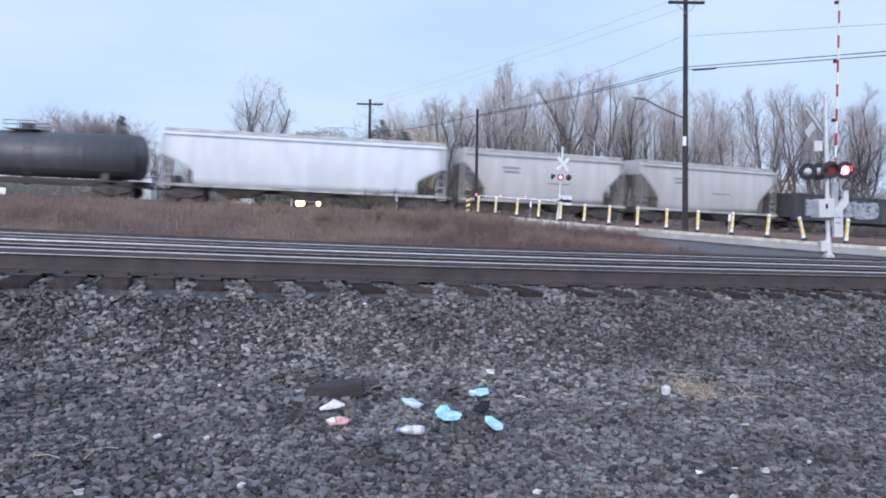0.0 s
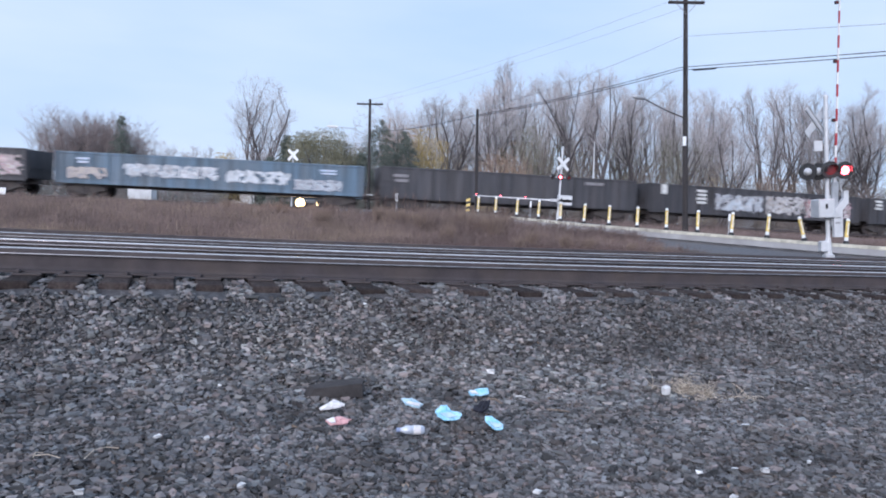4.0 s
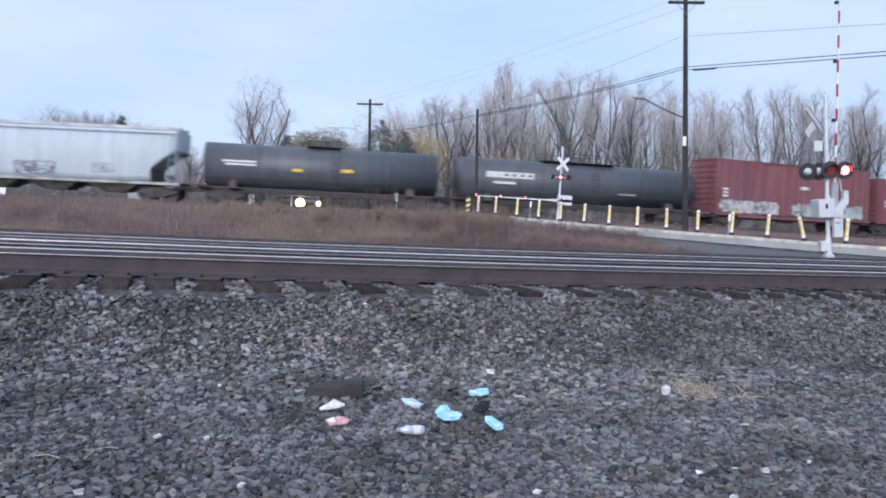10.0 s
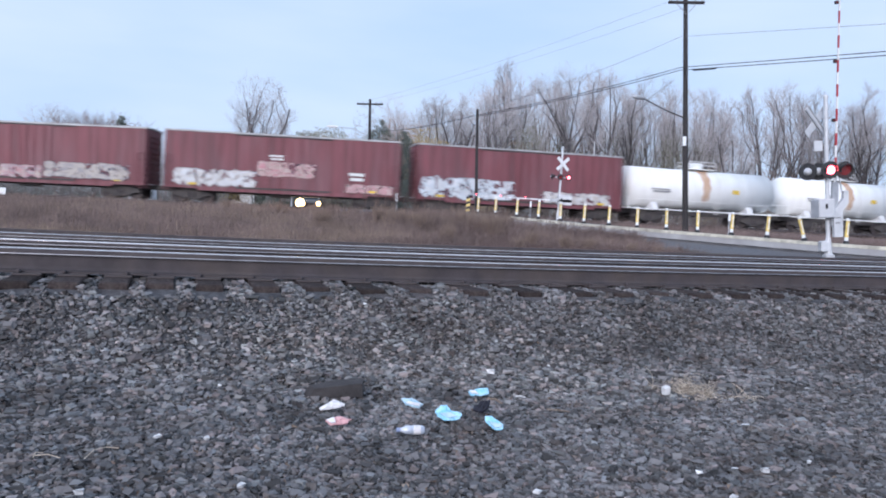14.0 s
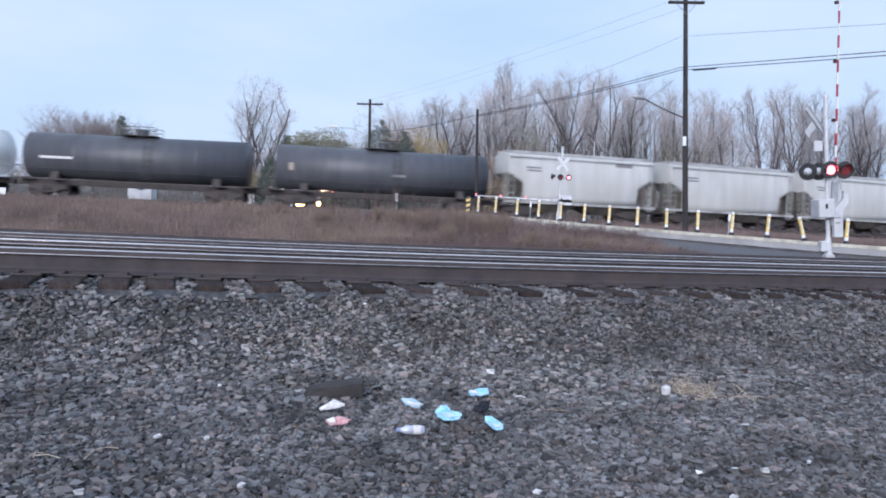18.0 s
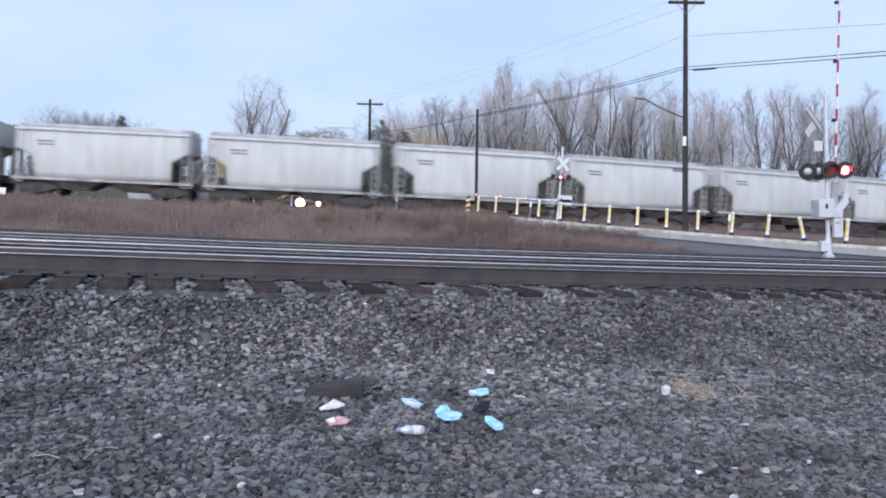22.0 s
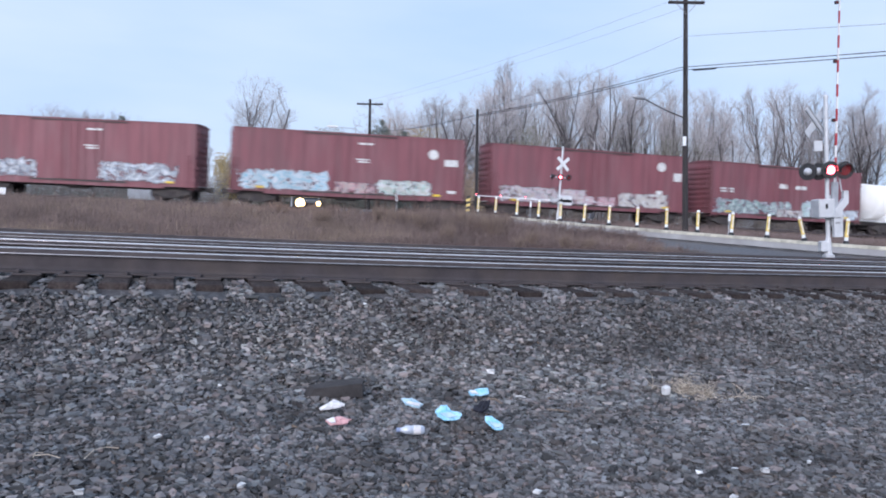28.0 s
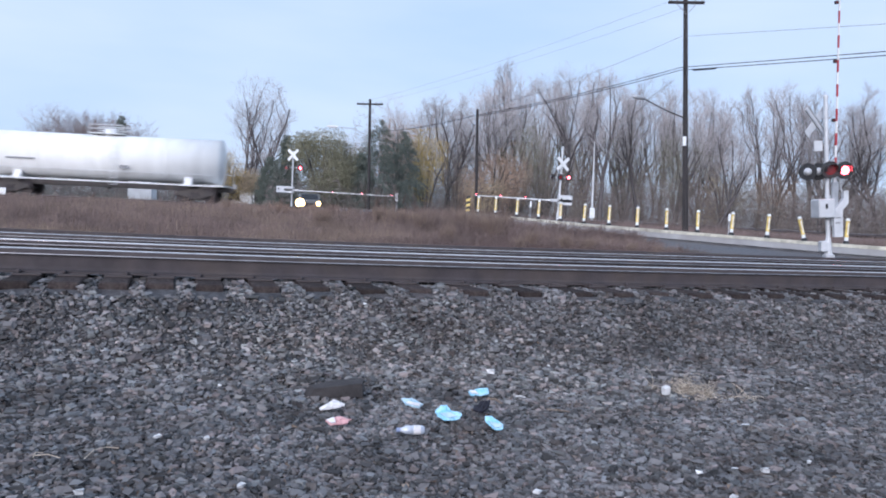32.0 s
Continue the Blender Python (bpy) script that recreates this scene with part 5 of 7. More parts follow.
# ---- freight cars: x along the car, -y towards the camera side, z above the rail ----
def car_paint(name, c, dirt, amount=0.5, scale=0.5, streak=0.0):
    """Weathered paint: soft patches, and where given dark soot streaks that run down the sides."""
    m = mat(name, c, tuple(v * 0.88 for v in c), 0.7, 0.65, dirt=dirt, dirt_scale=scale, dirt_amount=amount, stretch=(2.2, 1, 0.5), rand=0.06)
    if streak:
        n, l = m.node_tree.nodes, m.node_tree.links
        b = n["Principled BSDF"]
        co = n.new("ShaderNodeTexCoord")
        mp = n.new("ShaderNodeMapping")
        mp.inputs["Scale"].default_value = (3.2, 1.0, 0.16)
        l.new(co.outputs["Object"], mp.inputs["Vector"])
        nz = n.new("ShaderNodeTexNoise")
        nz.inputs["Scale"].default_value, nz.inputs["Detail"].default_value = 1.1, 6.0
        l.new(mp.outputs[0], nz.inputs["Vector"])
        rp = n.new("ShaderNodeValToRGB")
        rp.color_ramp.elements[0].position, rp.color_ramp.elements[0].color = 0.36, (1 - streak,) * 3 + (1,)
        rp.color_ramp.elements[1].position, rp.color_ramp.elements[1].color = 0.64, (1 + 0.35 * streak,) * 3 + (1,)
        l.new(nz.outputs["Fac"], rp.inputs["Fac"])
        mx = n.new("ShaderNodeMixRGB")
        mx.blend_type = "MULTIPLY"
        mx.inputs["Fac"].default_value = 1.0
        l.new(b.inputs["Base Color"].links[0].from_socket, mx.inputs["Color1"])
        l.new(rp.outputs[0], mx.inputs["Color2"])
        l.new(mx.outputs[0], b.inputs["Base Color"])
    return m


P_HOPPER = car_paint("pale_grey_hopper_paint", (0.60, 0.605, 0.59), (0.43, 0.41, 0.375), 0.45, streak=0.07)
P_HOPPER_W = car_paint("white_hopper_paint", (0.66, 0.70, 0.745), (0.46, 0.485, 0.51), 0.4)
P_HOPPER_G = car_paint("weathered_grey_hopper_paint", (0.50, 0.50, 0.505), (0.36, 0.335, 0.31), 0.5, streak=0.09)
P_TANK_W = car_paint("white_tank_paint", (0.86, 0.86, 0.845), (0.66, 0.64, 0.60), 0.3)
P_TANK_B = car_paint("black_tank_paint", (0.084, 0.090, 0.105), (0.12, 0.12, 0.125), 0.5, streak=0.16)
P_TANK_B.node_tree.nodes["Principled BSDF"].inputs["Roughness"].default_value = 0.46
P_TANK_B.node_tree.nodes["Principled BSDF"].inputs["Specular IOR Level"].default_value = 0.5
P_HOPPER_B = car_paint("pale_blue_hopper_paint", (0.49, 0.555, 0.60), (0.38, 0.42, 0.45), 0.4, streak=0.07)
P_BOX_R = car_paint("oxide_red_boxcar_paint", (0.238, 0.088, 0.098), (0.225, 0.135, 0.145), 0.7, streak=0.25)
P_BOX_D = car_paint("dark_red_boxcar_paint", (0.205, 0.066, 0.078), (0.20, 0.115, 0.126), 0.65, streak=0.25)
P_BOX_N = car_paint("red_boxcar_paint", (0.232, 0.083, 0.098), (0.235, 0.135, 0.146), 0.6, streak=0.18)
P_GON_D = car_paint("dark_gondola_paint", (0.066, 0.066, 0.076), (0.105, 0.094, 0.094), 0.5, streak=0.35)
P_GON_B = car_paint("blue_gondola_paint", (0.12, 0.19, 0.265), (0.17, 0.175, 0.185), 0.6, streak=0.35)
P_FRAME = mat("dark_underframe", (0.055, 0.050, 0.052), (0.085, 0.075, 0.07), 2, 0.85, dirt=(0.09, 0.07, 0.06), dirt_scale=1.5)
# Grime on the car ends; on the outlet bays it stands for shade.
P_CAGE = mat("grimy_shaded_steel", (0.17, 0.155, 0.13), (0.09, 0.08, 0.07), 2, 0.85, dirt=(0.06, 0.05, 0.045), dirt_scale=1.0)
P_SILL = mat("grimy_sill_paint", (0.46, 0.46, 0.455), (0.32, 0.315, 0.305), 1.5, 0.8, dirt=(0.09, 0.08, 0.075), dirt_scale=1.0, dirt_amount=0.7)
P_ROOF = mat("galvanised_roof", (0.46, 0.46, 0.47), (0.32, 0.31, 0.31), 1.5, 0.6, 0.2)
P_RUST = mat("rust_stain", (0.44, 0.25, 0.15), (0.62, 0.47, 0.36), 1.2, 0.9, stretch=(3, 1, 0.5))
P_STENCIL = mat("white_stencil", (0.72, 0.72, 0.70), (0.55, 0.55, 0.54), 4, 0.7)
P_DARKMARK = mat("grey_stencil", (0.20, 0.20, 0.21), (0.28, 0.28, 0.29), 4, 0.7)
P_YELLOW = mat("yellow_reflector", (0.75, 0.52, 0.05), (0.6, 0.4, 0.05), 4, 0.4)
GRAF = {"white": mat("white_spray", (0.66, 0.67, 0.68), (0.45, 0.45, 0.46), 3, 0.6), "teal": mat("teal_spray", (0.05, 0.36, 0.29), (0.05, 0.25, 0.21), 3, 0.6),
        "blue": mat("blue_spray", (0.10, 0.38, 0.62), (0.08, 0.28, 0.5), 3, 0.6), "pale": mat("pale_blue_spray", (0.42, 0.55, 0.72), (0.5, 0.52, 0.6), 3, 0.6),
        "pink": mat("pink_spray", (0.5, 0.26, 0.28), (0.4, 0.2, 0.2), 3, 0.6), "tan": mat("tan_spray", (0.48, 0.40, 0.32), (0.35, 0.3, 0.25), 3, 0.6),
        "mint": mat("mint_spray", (0.36, 0.52, 0.46), (0.3, 0.42, 0.4), 3, 0.6), "navy": mat("navy_spray", (0.05, 0.06, 0.12), (0.03, 0.035, 0.07), 3, 0.6),
        "grey": mat("grey_spray", (0.27, 0.26, 0.27), (0.2, 0.19, 0.2), 3, 0.6)}

wheel_data = Mesh().tube([(0, -0.07, 0), (0, -0.05, 0), (0, 0.05, 0), (0, 0.07, 0)], [0.42, 0.46, 0.47, 0.5], 18).data("wheel", STEEL_RUST)
axle_data = Mesh().tube([(0, -0.85, 0), (0, 0.85, 0)], 0.075, 8).data("axle", P_FRAME)


def side_frame():
    m = Mesh()
    out = [(-1.25, 0.62), (-0.95, 0.70), (-0.45, 0.86), (0.45, 0.86), (0.95, 0.70), (1.25, 0.62), (1.25, 0.42), (0.95, 0.42), (0.42, 0.20), (-0.42, 0.20), (-0.95, 0.42), (-1.25, 0.42)]
    n = len(out)
    m.v = [(x, -0.09, z) for x, z in out] + [(x, 0.09, z) for x, z in out]
    m.f = [tuple(range(n)), tuple(range(2 * n - 1, n - 1, -1))] + [(i, n + i, n + (i + 1) % n, (i + 1) % n) for i in range(n)]
    return m.data("side_frame", P_FRAME)


frame_data = side_frame()
spring_data = Mesh().tube([(0, -0.1, 0.32), (0, -0.1, 0.62)], 0.09, 8).data("spring", STEEL_RUST)
bolster_data = Mesh().box(-0.22, 0.22, -1.1, 1.1, 0.45, 0.78, bevel=0.03).data("bolster", P_FRAME)


def truck(car, x):
    t = part("truck", bolster_data, None, car, "two-axle truck with exposed side frames")
    t.matrix_basis = Matrix.Translation((x, 0, 0))
    for y in (-1.0, 1.0):
        part("side_frame", frame_data, None, t).matrix_basis = Matrix.Translation((0, y, 0))
    for dx in (-0.16, 0.16):
        part("spring", spring_data, None, t).matrix_basis = Matrix.Translation((dx, -1.0, 0))
    for dx in (-0.88, 0.88):
        part("axle", axle_data, None, t).matrix_basis = Matrix.Translation((dx, 0, 0.46))
        for y in (-0.76, 0.76):
            part("wheel", wheel_data, None, t, "steel wheel").matrix_basis = Matrix.Translation((dx, y, 0.46)) @ (Matrix.Rotation(math.pi, 4, "Z") if y < 0 else Matrix())


def coupler(car, half, pitch):
    m = Mesh()
    for s in (-1, 1):
        m.box(min(s * (half - 0.5), s * pitch), max(s * (half - 0.5), s * pitch), -0.12, 0.12, 0.72, 0.96, bevel=0.02)
        m.box(min(s * (pitch - 0.3), s * pitch), max(s * (pitch - 0.3), s * pitch), -0.2, 0.2, 0.66, 1.0, bevel=0.04)
        part("coupler", m, P_FRAME, car)
        m = Mesh()


def ladder(m, x, y, z0, z1, w=0.4, axis="x"):
    dx, dy = (w / 2, 0) if axis == "x" else (0, w / 2)
    for s in (-1, 1):
        m.tube([(x + s * dx, y + s * dy, z0), (x + s * dx, y + s * dy, z1)], 0.022, 4)
    n = max(2, int((z1 - z0) / 0.4))
    for i in range(n + 1):
        z = z0 + (z1 - z0) * i / n
        m.tube([(x - dx, y - dy, z), (x + dx, y + dy, z)], 0.016, 4)


def stencils(car, spots, y, material=None, side=None):
    """Plain bars in place of lettering: (x, z, width, height, rows)."""
    for x, z, w, h, rows in spots:
        for i in range(rows):
            z0 = z - i * h * 1.6
            y = side(z0 + h / 2) if side else y
            part("stencil_bar", Mesh().box(x - w / 2 * (1 if i % 2 == 0 else 0.8), x + w / 2, y - 0.008, y + 0.01, z0, z0 + h), material or P_STENCIL, car, "painted marking bar")


def spray(colours, seed):
    """Sprayed paint in loose bubbles: colour patches with dark rims and bare gaps between."""
    m = bpy.data.materials.new("spray_" + "_".join(colours))
    m.use_nodes = True
    n, l = m.node_tree.nodes, m.node_tree.links
    b = n["Principled BSDF"]
    b.inputs["Roughness"].default_value = 0.6
    co = n.new("ShaderNodeTexCoord")
    mp = n.new("ShaderNodeMapping")
    mp.inputs["Location"].default_value = (seed * 7.3, 0, seed * 3.1)
    mp.inputs["Scale"].default_value = (1.7, 0.0, 1.5)
    mp.inputs["Rotation"].default_value = (0, 0.35 if seed % 2 else -0.3, 0)
    l.new(co.outputs["Object"], mp.inputs["Vector"])
    nz = n.new("ShaderNodeTexNoise")
    nz.inputs["Scale"].default_value, nz.inputs["Detail"].default_value, nz.inputs["Distortion"].default_value = 1.25, 2.5, 1.4
    l.new(mp.outputs[0], nz.inputs["Vector"])
    sp = n.new("ShaderNodeSeparateXYZ")
    l.new(co.outputs["Generated"], sp.inputs[0])

    def calc(op, a, c):
        k = n.new("ShaderNodeMath")
        k.operation = op
        for i, v in enumerate((a, c)):
            if isinstance(v, (int, float)):
                k.inputs[i].default_value = v
            else:
                l.new(v, k.inputs[i])
        return k.outputs[0]

    def hump(v, gain):
        return calc("MINIMUM", calc("MULTIPLY", calc("MULTIPLY", v, calc("SUBTRACT", 1.0, v)), gain), 1.0)

    inside = calc("MULTIPLY", hump(sp.outputs["X"], 16.0), hump(sp.outputs["Z"], 7.0))
    level = calc("ADD", nz.outputs["Fac"], calc("MULTIPLY", calc("SUBTRACT", inside, 1.0), 0.35))
    rim = n.new("ShaderNodeValToRGB")
    rim.color_ramp.elements[0].position, rim.color_ramp.elements[0].color = 0.405, (*SPRAY["navy"], 1)
    rim.color_ramp.elements[1].position, rim.color_ramp.elements[1].color = 0.43, (*SPRAY[colours[0]], 1)
    for i, c in enumerate(colours[1:]):
        e = rim.color_ramp.elements.new(0.50 + 0.05 * i)
        e.color = (*SPRAY[c], 1)
    e = rim.color_ramp.elements.new(0.66)
    e.color = (*SPRAY[colours[0]], 1)
    l.new(level, rim.inputs["Fac"])
    n2 = n.new("ShaderNodeTexNoise")
    n2.inputs["Scale"].default_value, n2.inputs["Detail"].default_value = 0.9, 5.0
    l.new(co.outputs["Object"], n2.inputs["Vector"])
    fade = n.new("ShaderNodeHueSaturation")
    l.new(calc("ADD", calc("MULTIPLY", n2.outputs["Fac"], 0.7), 0.6), fade.inputs["Value"])
    l.new(rim.outputs[0], fade.inputs["Color"])
    l.new(fade.outputs[0], b.inputs["Base Color"])
    edge = n.new("ShaderNodeMapRange")
    edge.inputs["From Min"].default_value, edge.inputs["From Max"].default_value = 0.375, 0.41
    l.new(level, edge.inputs["Value"])
    l.new(edge.outputs[0], b.inputs["Alpha"])
    return m


SPRAY = {"white": (0.62, 0.63, 0.65), "teal": (0.06, 0.36, 0.30), "blue": (0.20, 0.43, 0.54), "pale": (0.46, 0.53, 0.60), "pink": (0.48, 0.22, 0.25),
         "tan": (0.46, 0.40, 0.35), "mint": (0.36, 0.52, 0.47), "navy": (0.06, 0.06, 0.10), "grey": (0.30, 0.29, 0.31)}


def graffiti(car, x0, x1, z0, z1, y, colours, seed, label="sprayed graffiti in loose shapes", side=None):
    """One sprayed patch, a film of paint 6 mm proud of the side."""
    m = Mesh().box(x0 - 0.25, x1 + 0.25, y - 0.006, y - 0.001, z0 - 0.12, z1 + 0.12)
    if side:
        zs = [z0 - 0.12 + (z1 - z0 + 0.24) * i / 6 for i in range(7)]
        m = Mesh().sweep([[(x, side(z) - 0.012, z) for z in zs] + [(x, side(z) - 0.002, z) for z in zs[::-1]] for x in (x0 - 0.25, x1 + 0.25)])
    ob = part("graffiti", m, spray(colours, seed), car, label)
    return ob


def hopper_side(top):
    """The bowed side of a hopper: its y, camera side, at a height."""
    low, high = 1.15, top - 0.32

    def side(z):
        k = 2 * (z - (low + high) / 2) / (high - low)
        return -1.5 + 0.17 * k * k
    return side


def hopper(name, L, paint, label, top=4.62, bays=2, cut=1.5, kind_top=0.36, arch=0.24):
    """A covered hopper: straight sides, slope sheets at the ends, open end cages."""
    car = thing(name, Matrix(), label, "freight car", "freight train cars")
    h, w, sill = L / 2, 1.5, 1.15
    knee = top - (top - sill) * kind_top
    side_top = top - 0.32
    body = Mesh()
    rings = []
    low = sill + arch * (top - sill)
    prof = ((h, knee), (h - cut * 0.35, knee - (knee - low) * 0.28), (h - cut * 0.72, knee - (knee - low) * 0.68), (h - cut, low), (h - cut - 0.03, sill))
    for x, zb in [(-a, z) for a, z in prof] + [(a, z) for a, z in prof[::-1]]:
        zs = [zb + (side_top - zb) * i / 7 for i in range(8)]
        bow = hopper_side(top)
        rings.append([(x, bow(z), z) for z in zs] + [(x, -w * 0.8, side_top + 0.14), (x, -0.35, top), (x, 0.35, top), (x, w * 0.8, side_top + 0.14)] + [(x, -bow(z), z) for z in zs[::-1]])
    body.sweep(rings)
    shell = part("body", body, paint, car, smooth=True)
    for f in shell.data.polygons:
        f.use_smooth = abs(f.normal.y) > 0.4
    for y in (-1, 1):
        chord = Mesh().box(-h, h, y * (w + 0.03) - 0.05, y * (w + 0.03) + 0.05, side_top - 0.08, side_top + 0.08)
        part("top_chord", chord, paint, car)
    for y in (-1, 1):
        sills = Mesh().box(-h - 0.25, h + 0.25, y * (w - 0.02) - 0.06, y * (w - 0.02) + 0.06, sill - 0.16, sill + 0.02)
        part("side_sill", sills, P_SILL, car, "grimy side sill")
    part("centre_sill", Mesh().box(-h - 0.25, h + 0.25, -0.35, 0.35, 0.75, 1.05), P_FRAME, car)
    for i in range(bays):
        cx = (i - (bays - 1) / 2) * (L - 2 * cut - 1.2) / max(1, bays)
        bl = (L - 2 * cut) / bays * 0.46
        bay = Mesh()
        bay.sweep([[(cx - bl, -w * 0.95, sill), (cx + bl, -w * 0.95, sill), (cx + bl, w * 0.95, sill), (cx - bl, w * 0.95, sill)][::-1],
                   [(cx - bl * 0.35, -w * 0.5, 0.42), (cx + bl * 0.35, -w * 0.5, 0.42), (cx + bl * 0.35, w * 0.5, 0.42), (cx - bl * 0.35, w * 0.5, 0.42)][::-1]])
        # The shadow under the body is put into the bay's dark colour.
        part("hopper_bay", bay, P_CAGE, car, "dark outlet bay with its shade put into the colour")
    for s in (-1, 1):
        cage = Mesh()
        for y in (-w + 0.05, -0.5, 0.5, w - 0.05):
            part("end_post", Mesh().box(s * h - 0.06, s * h + 0.06, y - 0.06, y + 0.06, sill, knee + 0.05), P_CAGE, car, "grimy end post")
        cage.box(min(s * h, s * (h - 0.9)), max(s * h, s * (h - 0.9)), -w, w, sill - 0.02, sill + 0.05)
        part("end_platform", cage, P_CAGE, car)
        sheet = Mesh().box(min(s * (h - cut - 0.02), s * (h - cut + 0.03)), max(s * (h - cut - 0.02), s * (h - cut + 0.03)), -w * 0.97, w * 0.97, sill, low)
        part("bulkhead", sheet, P_CAGE, car, "grimy end bulkhead")
        lad = Mesh()
        ladder(lad, s * (h + 0.08), -w + 0.3, sill - 0.3, side_top, 0.42, "y")
        ladder(lad, s * (h - 0.28), -w - 0.06, sill - 0.3, side_top, 0.4, "x")
        part("ladder", lad, paint, car)
        part("brake_gear", Mesh().box(s * (h - 0.75) - 0.25, s * (h - 0.75) + 0.25, -0.35, 0.35, sill + 0.1, sill + 0.55, bevel=0.05), P_FRAME, car)
        truck(car, s * (h - 1.35))
    for y in (-0.75, 0.75):
        walkm = Mesh().box(-h, h, y - 0.2, y + 0.2, top - 0.1, top + 0.08)
        part("roof_walk", walkm, P_ROOF, car, "galvanised roof walkway")
    for i in range(max(3, int(L / 2.6))):
        x = -h + (i + 0.5) * L / max(3, int(L / 2.6))
        part("hatch", Mesh().box(x - 0.42, x + 0.42, -0.4, 0.4, top, top + 0.1, bevel=0.03), paint, car)
    coupler(car, h, h + 0.6)
    return car


def boxcar(name, L, paint, label, roof=5.15, ribs=0, door_w=3.1, white_roof=False):
    car = thing(name, Matrix(), label, "freight car", "freight train cars")
    h, w, sill = L / 2, 1.52, 1.02
    body = Mesh()
    zt = roof - 0.12
    body.sweep([[(x, -w, sill), (x, -w, zt), (x, w, zt), (x, w, sill)] for x in (-h + 0.08, h - 0.08)])
    part("body", body, paint, car)
    rf = Mesh().sweep([[(x, -w - 0.04, zt), (x, -w - 0.04, zt + 0.05), (x, 0, roof), (x, w + 0.04, zt + 0.05), (x, w + 0.04, zt)] for x in (-h, h)])
    part("roof", rf, P_ROOF if white_roof else paint, car, "shallow pitched roof")
    if white_roof:
        part("roof_edge", Mesh().box(-h, h, -w - 0.06, -w - 0.041, zt - 0.04, zt + 0.07), P_ROOF, car, "pale galvanised roof edge")
    if ribs:
        for i in range(ribs + 1):
            x = -h + 0.15 + (L - 0.3) * i / ribs
            if abs(x) < door_w / 2:
                continue
            part("side_post", Mesh().box(x - 0.05, x + 0.05, -w - 0.05, -w + 0.0, sill + 0.02, zt - 0.05), paint, car)
    else:
        for i in range(1, 14):
            x = -h + L * i / 14
            if abs(x) > door_w / 2:
                part("side_seam", Mesh().box(x - 0.02, x + 0.02, -w - 0.012, -w, sill + 0.05, zt - 0.05), paint, car)
    for s, x0 in ((-1, -door_w / 2), (1, 0.0)):
        d = part("door", Mesh().box(x0 + 0.02, x0 + door_w / 2 - 0.02, -w - 0.075, -w - 0.02, sill + 0.1, zt - 0.15, bevel=0.012), paint, car, "sliding boxcar door")
        for k in (0.3, 0.7):
            part("locking_rod", Mesh().tube([(x0 + door_w / 2 * k, -w - 0.1, sill + 0.15), (x0 + door_w / 2 * k, -w - 0.1, zt - 0.25)], 0.025, 5), paint, d)
    part("door_track", Mesh().box(-door_w, door_w, -w - 0.09, -w, sill - 0.02, sill + 0.08), P_FRAME, car)
    part("door_track", Mesh().box(-door_w, door_w, -w - 0.07, -w, zt - 0.13, zt - 0.06), P_FRAME, car)
    part("side_sill", Mesh().box(-h * 0.72, h * 0.72, -w - 0.02, -w + 0.05, sill - 0.25, sill).box(-h + 0.08, h - 0.08, -w, -w + 0.06, sill - 0.12, sill), paint, car)
    for s in (-1, 1):
        for i in range(9):
            z = sill + 0.25 + (zt - sill - 0.4) * i / 9
            end = Mesh().box(s * (h - 0.08) - (0.06 if s < 0 else 0), s * (h - 0.08) + (0.06 if s > 0 else 0), -w + 0.12, w - 0.12, z, z + 0.22, bevel=0.02)
            part("end_corrugation", end, P_BOX_D, car, "pressed rib of the end wall")
        lad = Mesh()
        ladder(lad, s * (h - 0.3), -w - 0.06, sill - 0.25, sill + 2.0, 0.42, "x")
        ladder(lad, s * (h + 0.03), -w + 0.3, sill - 0.25, zt - 0.1, 0.42, "y")
        part("ladder", lad, paint, car)
        part("platform", Mesh().box(min(s * (h - 0.02), s * (h + 0.25)), max(s * (h - 0.02), s * (h + 0.25)), -1.0, 1.0, sill - 0.05, sill), P_ROOF, car)
        truck(car, s * (h - 1.75))
    part("centre_sill", Mesh().box(-h - 0.2, h + 0.2, -0.35, 0.35, 0.68, 1.0), P_FRAME, car)
    part("brake_tank", Mesh().tube([(-0.9, -0.7, 0.72), (0.5, -0.7, 0.72)], 0.2, 10), P_FRAME, car)
    coupler(car, h, h + 0.75)
    return car


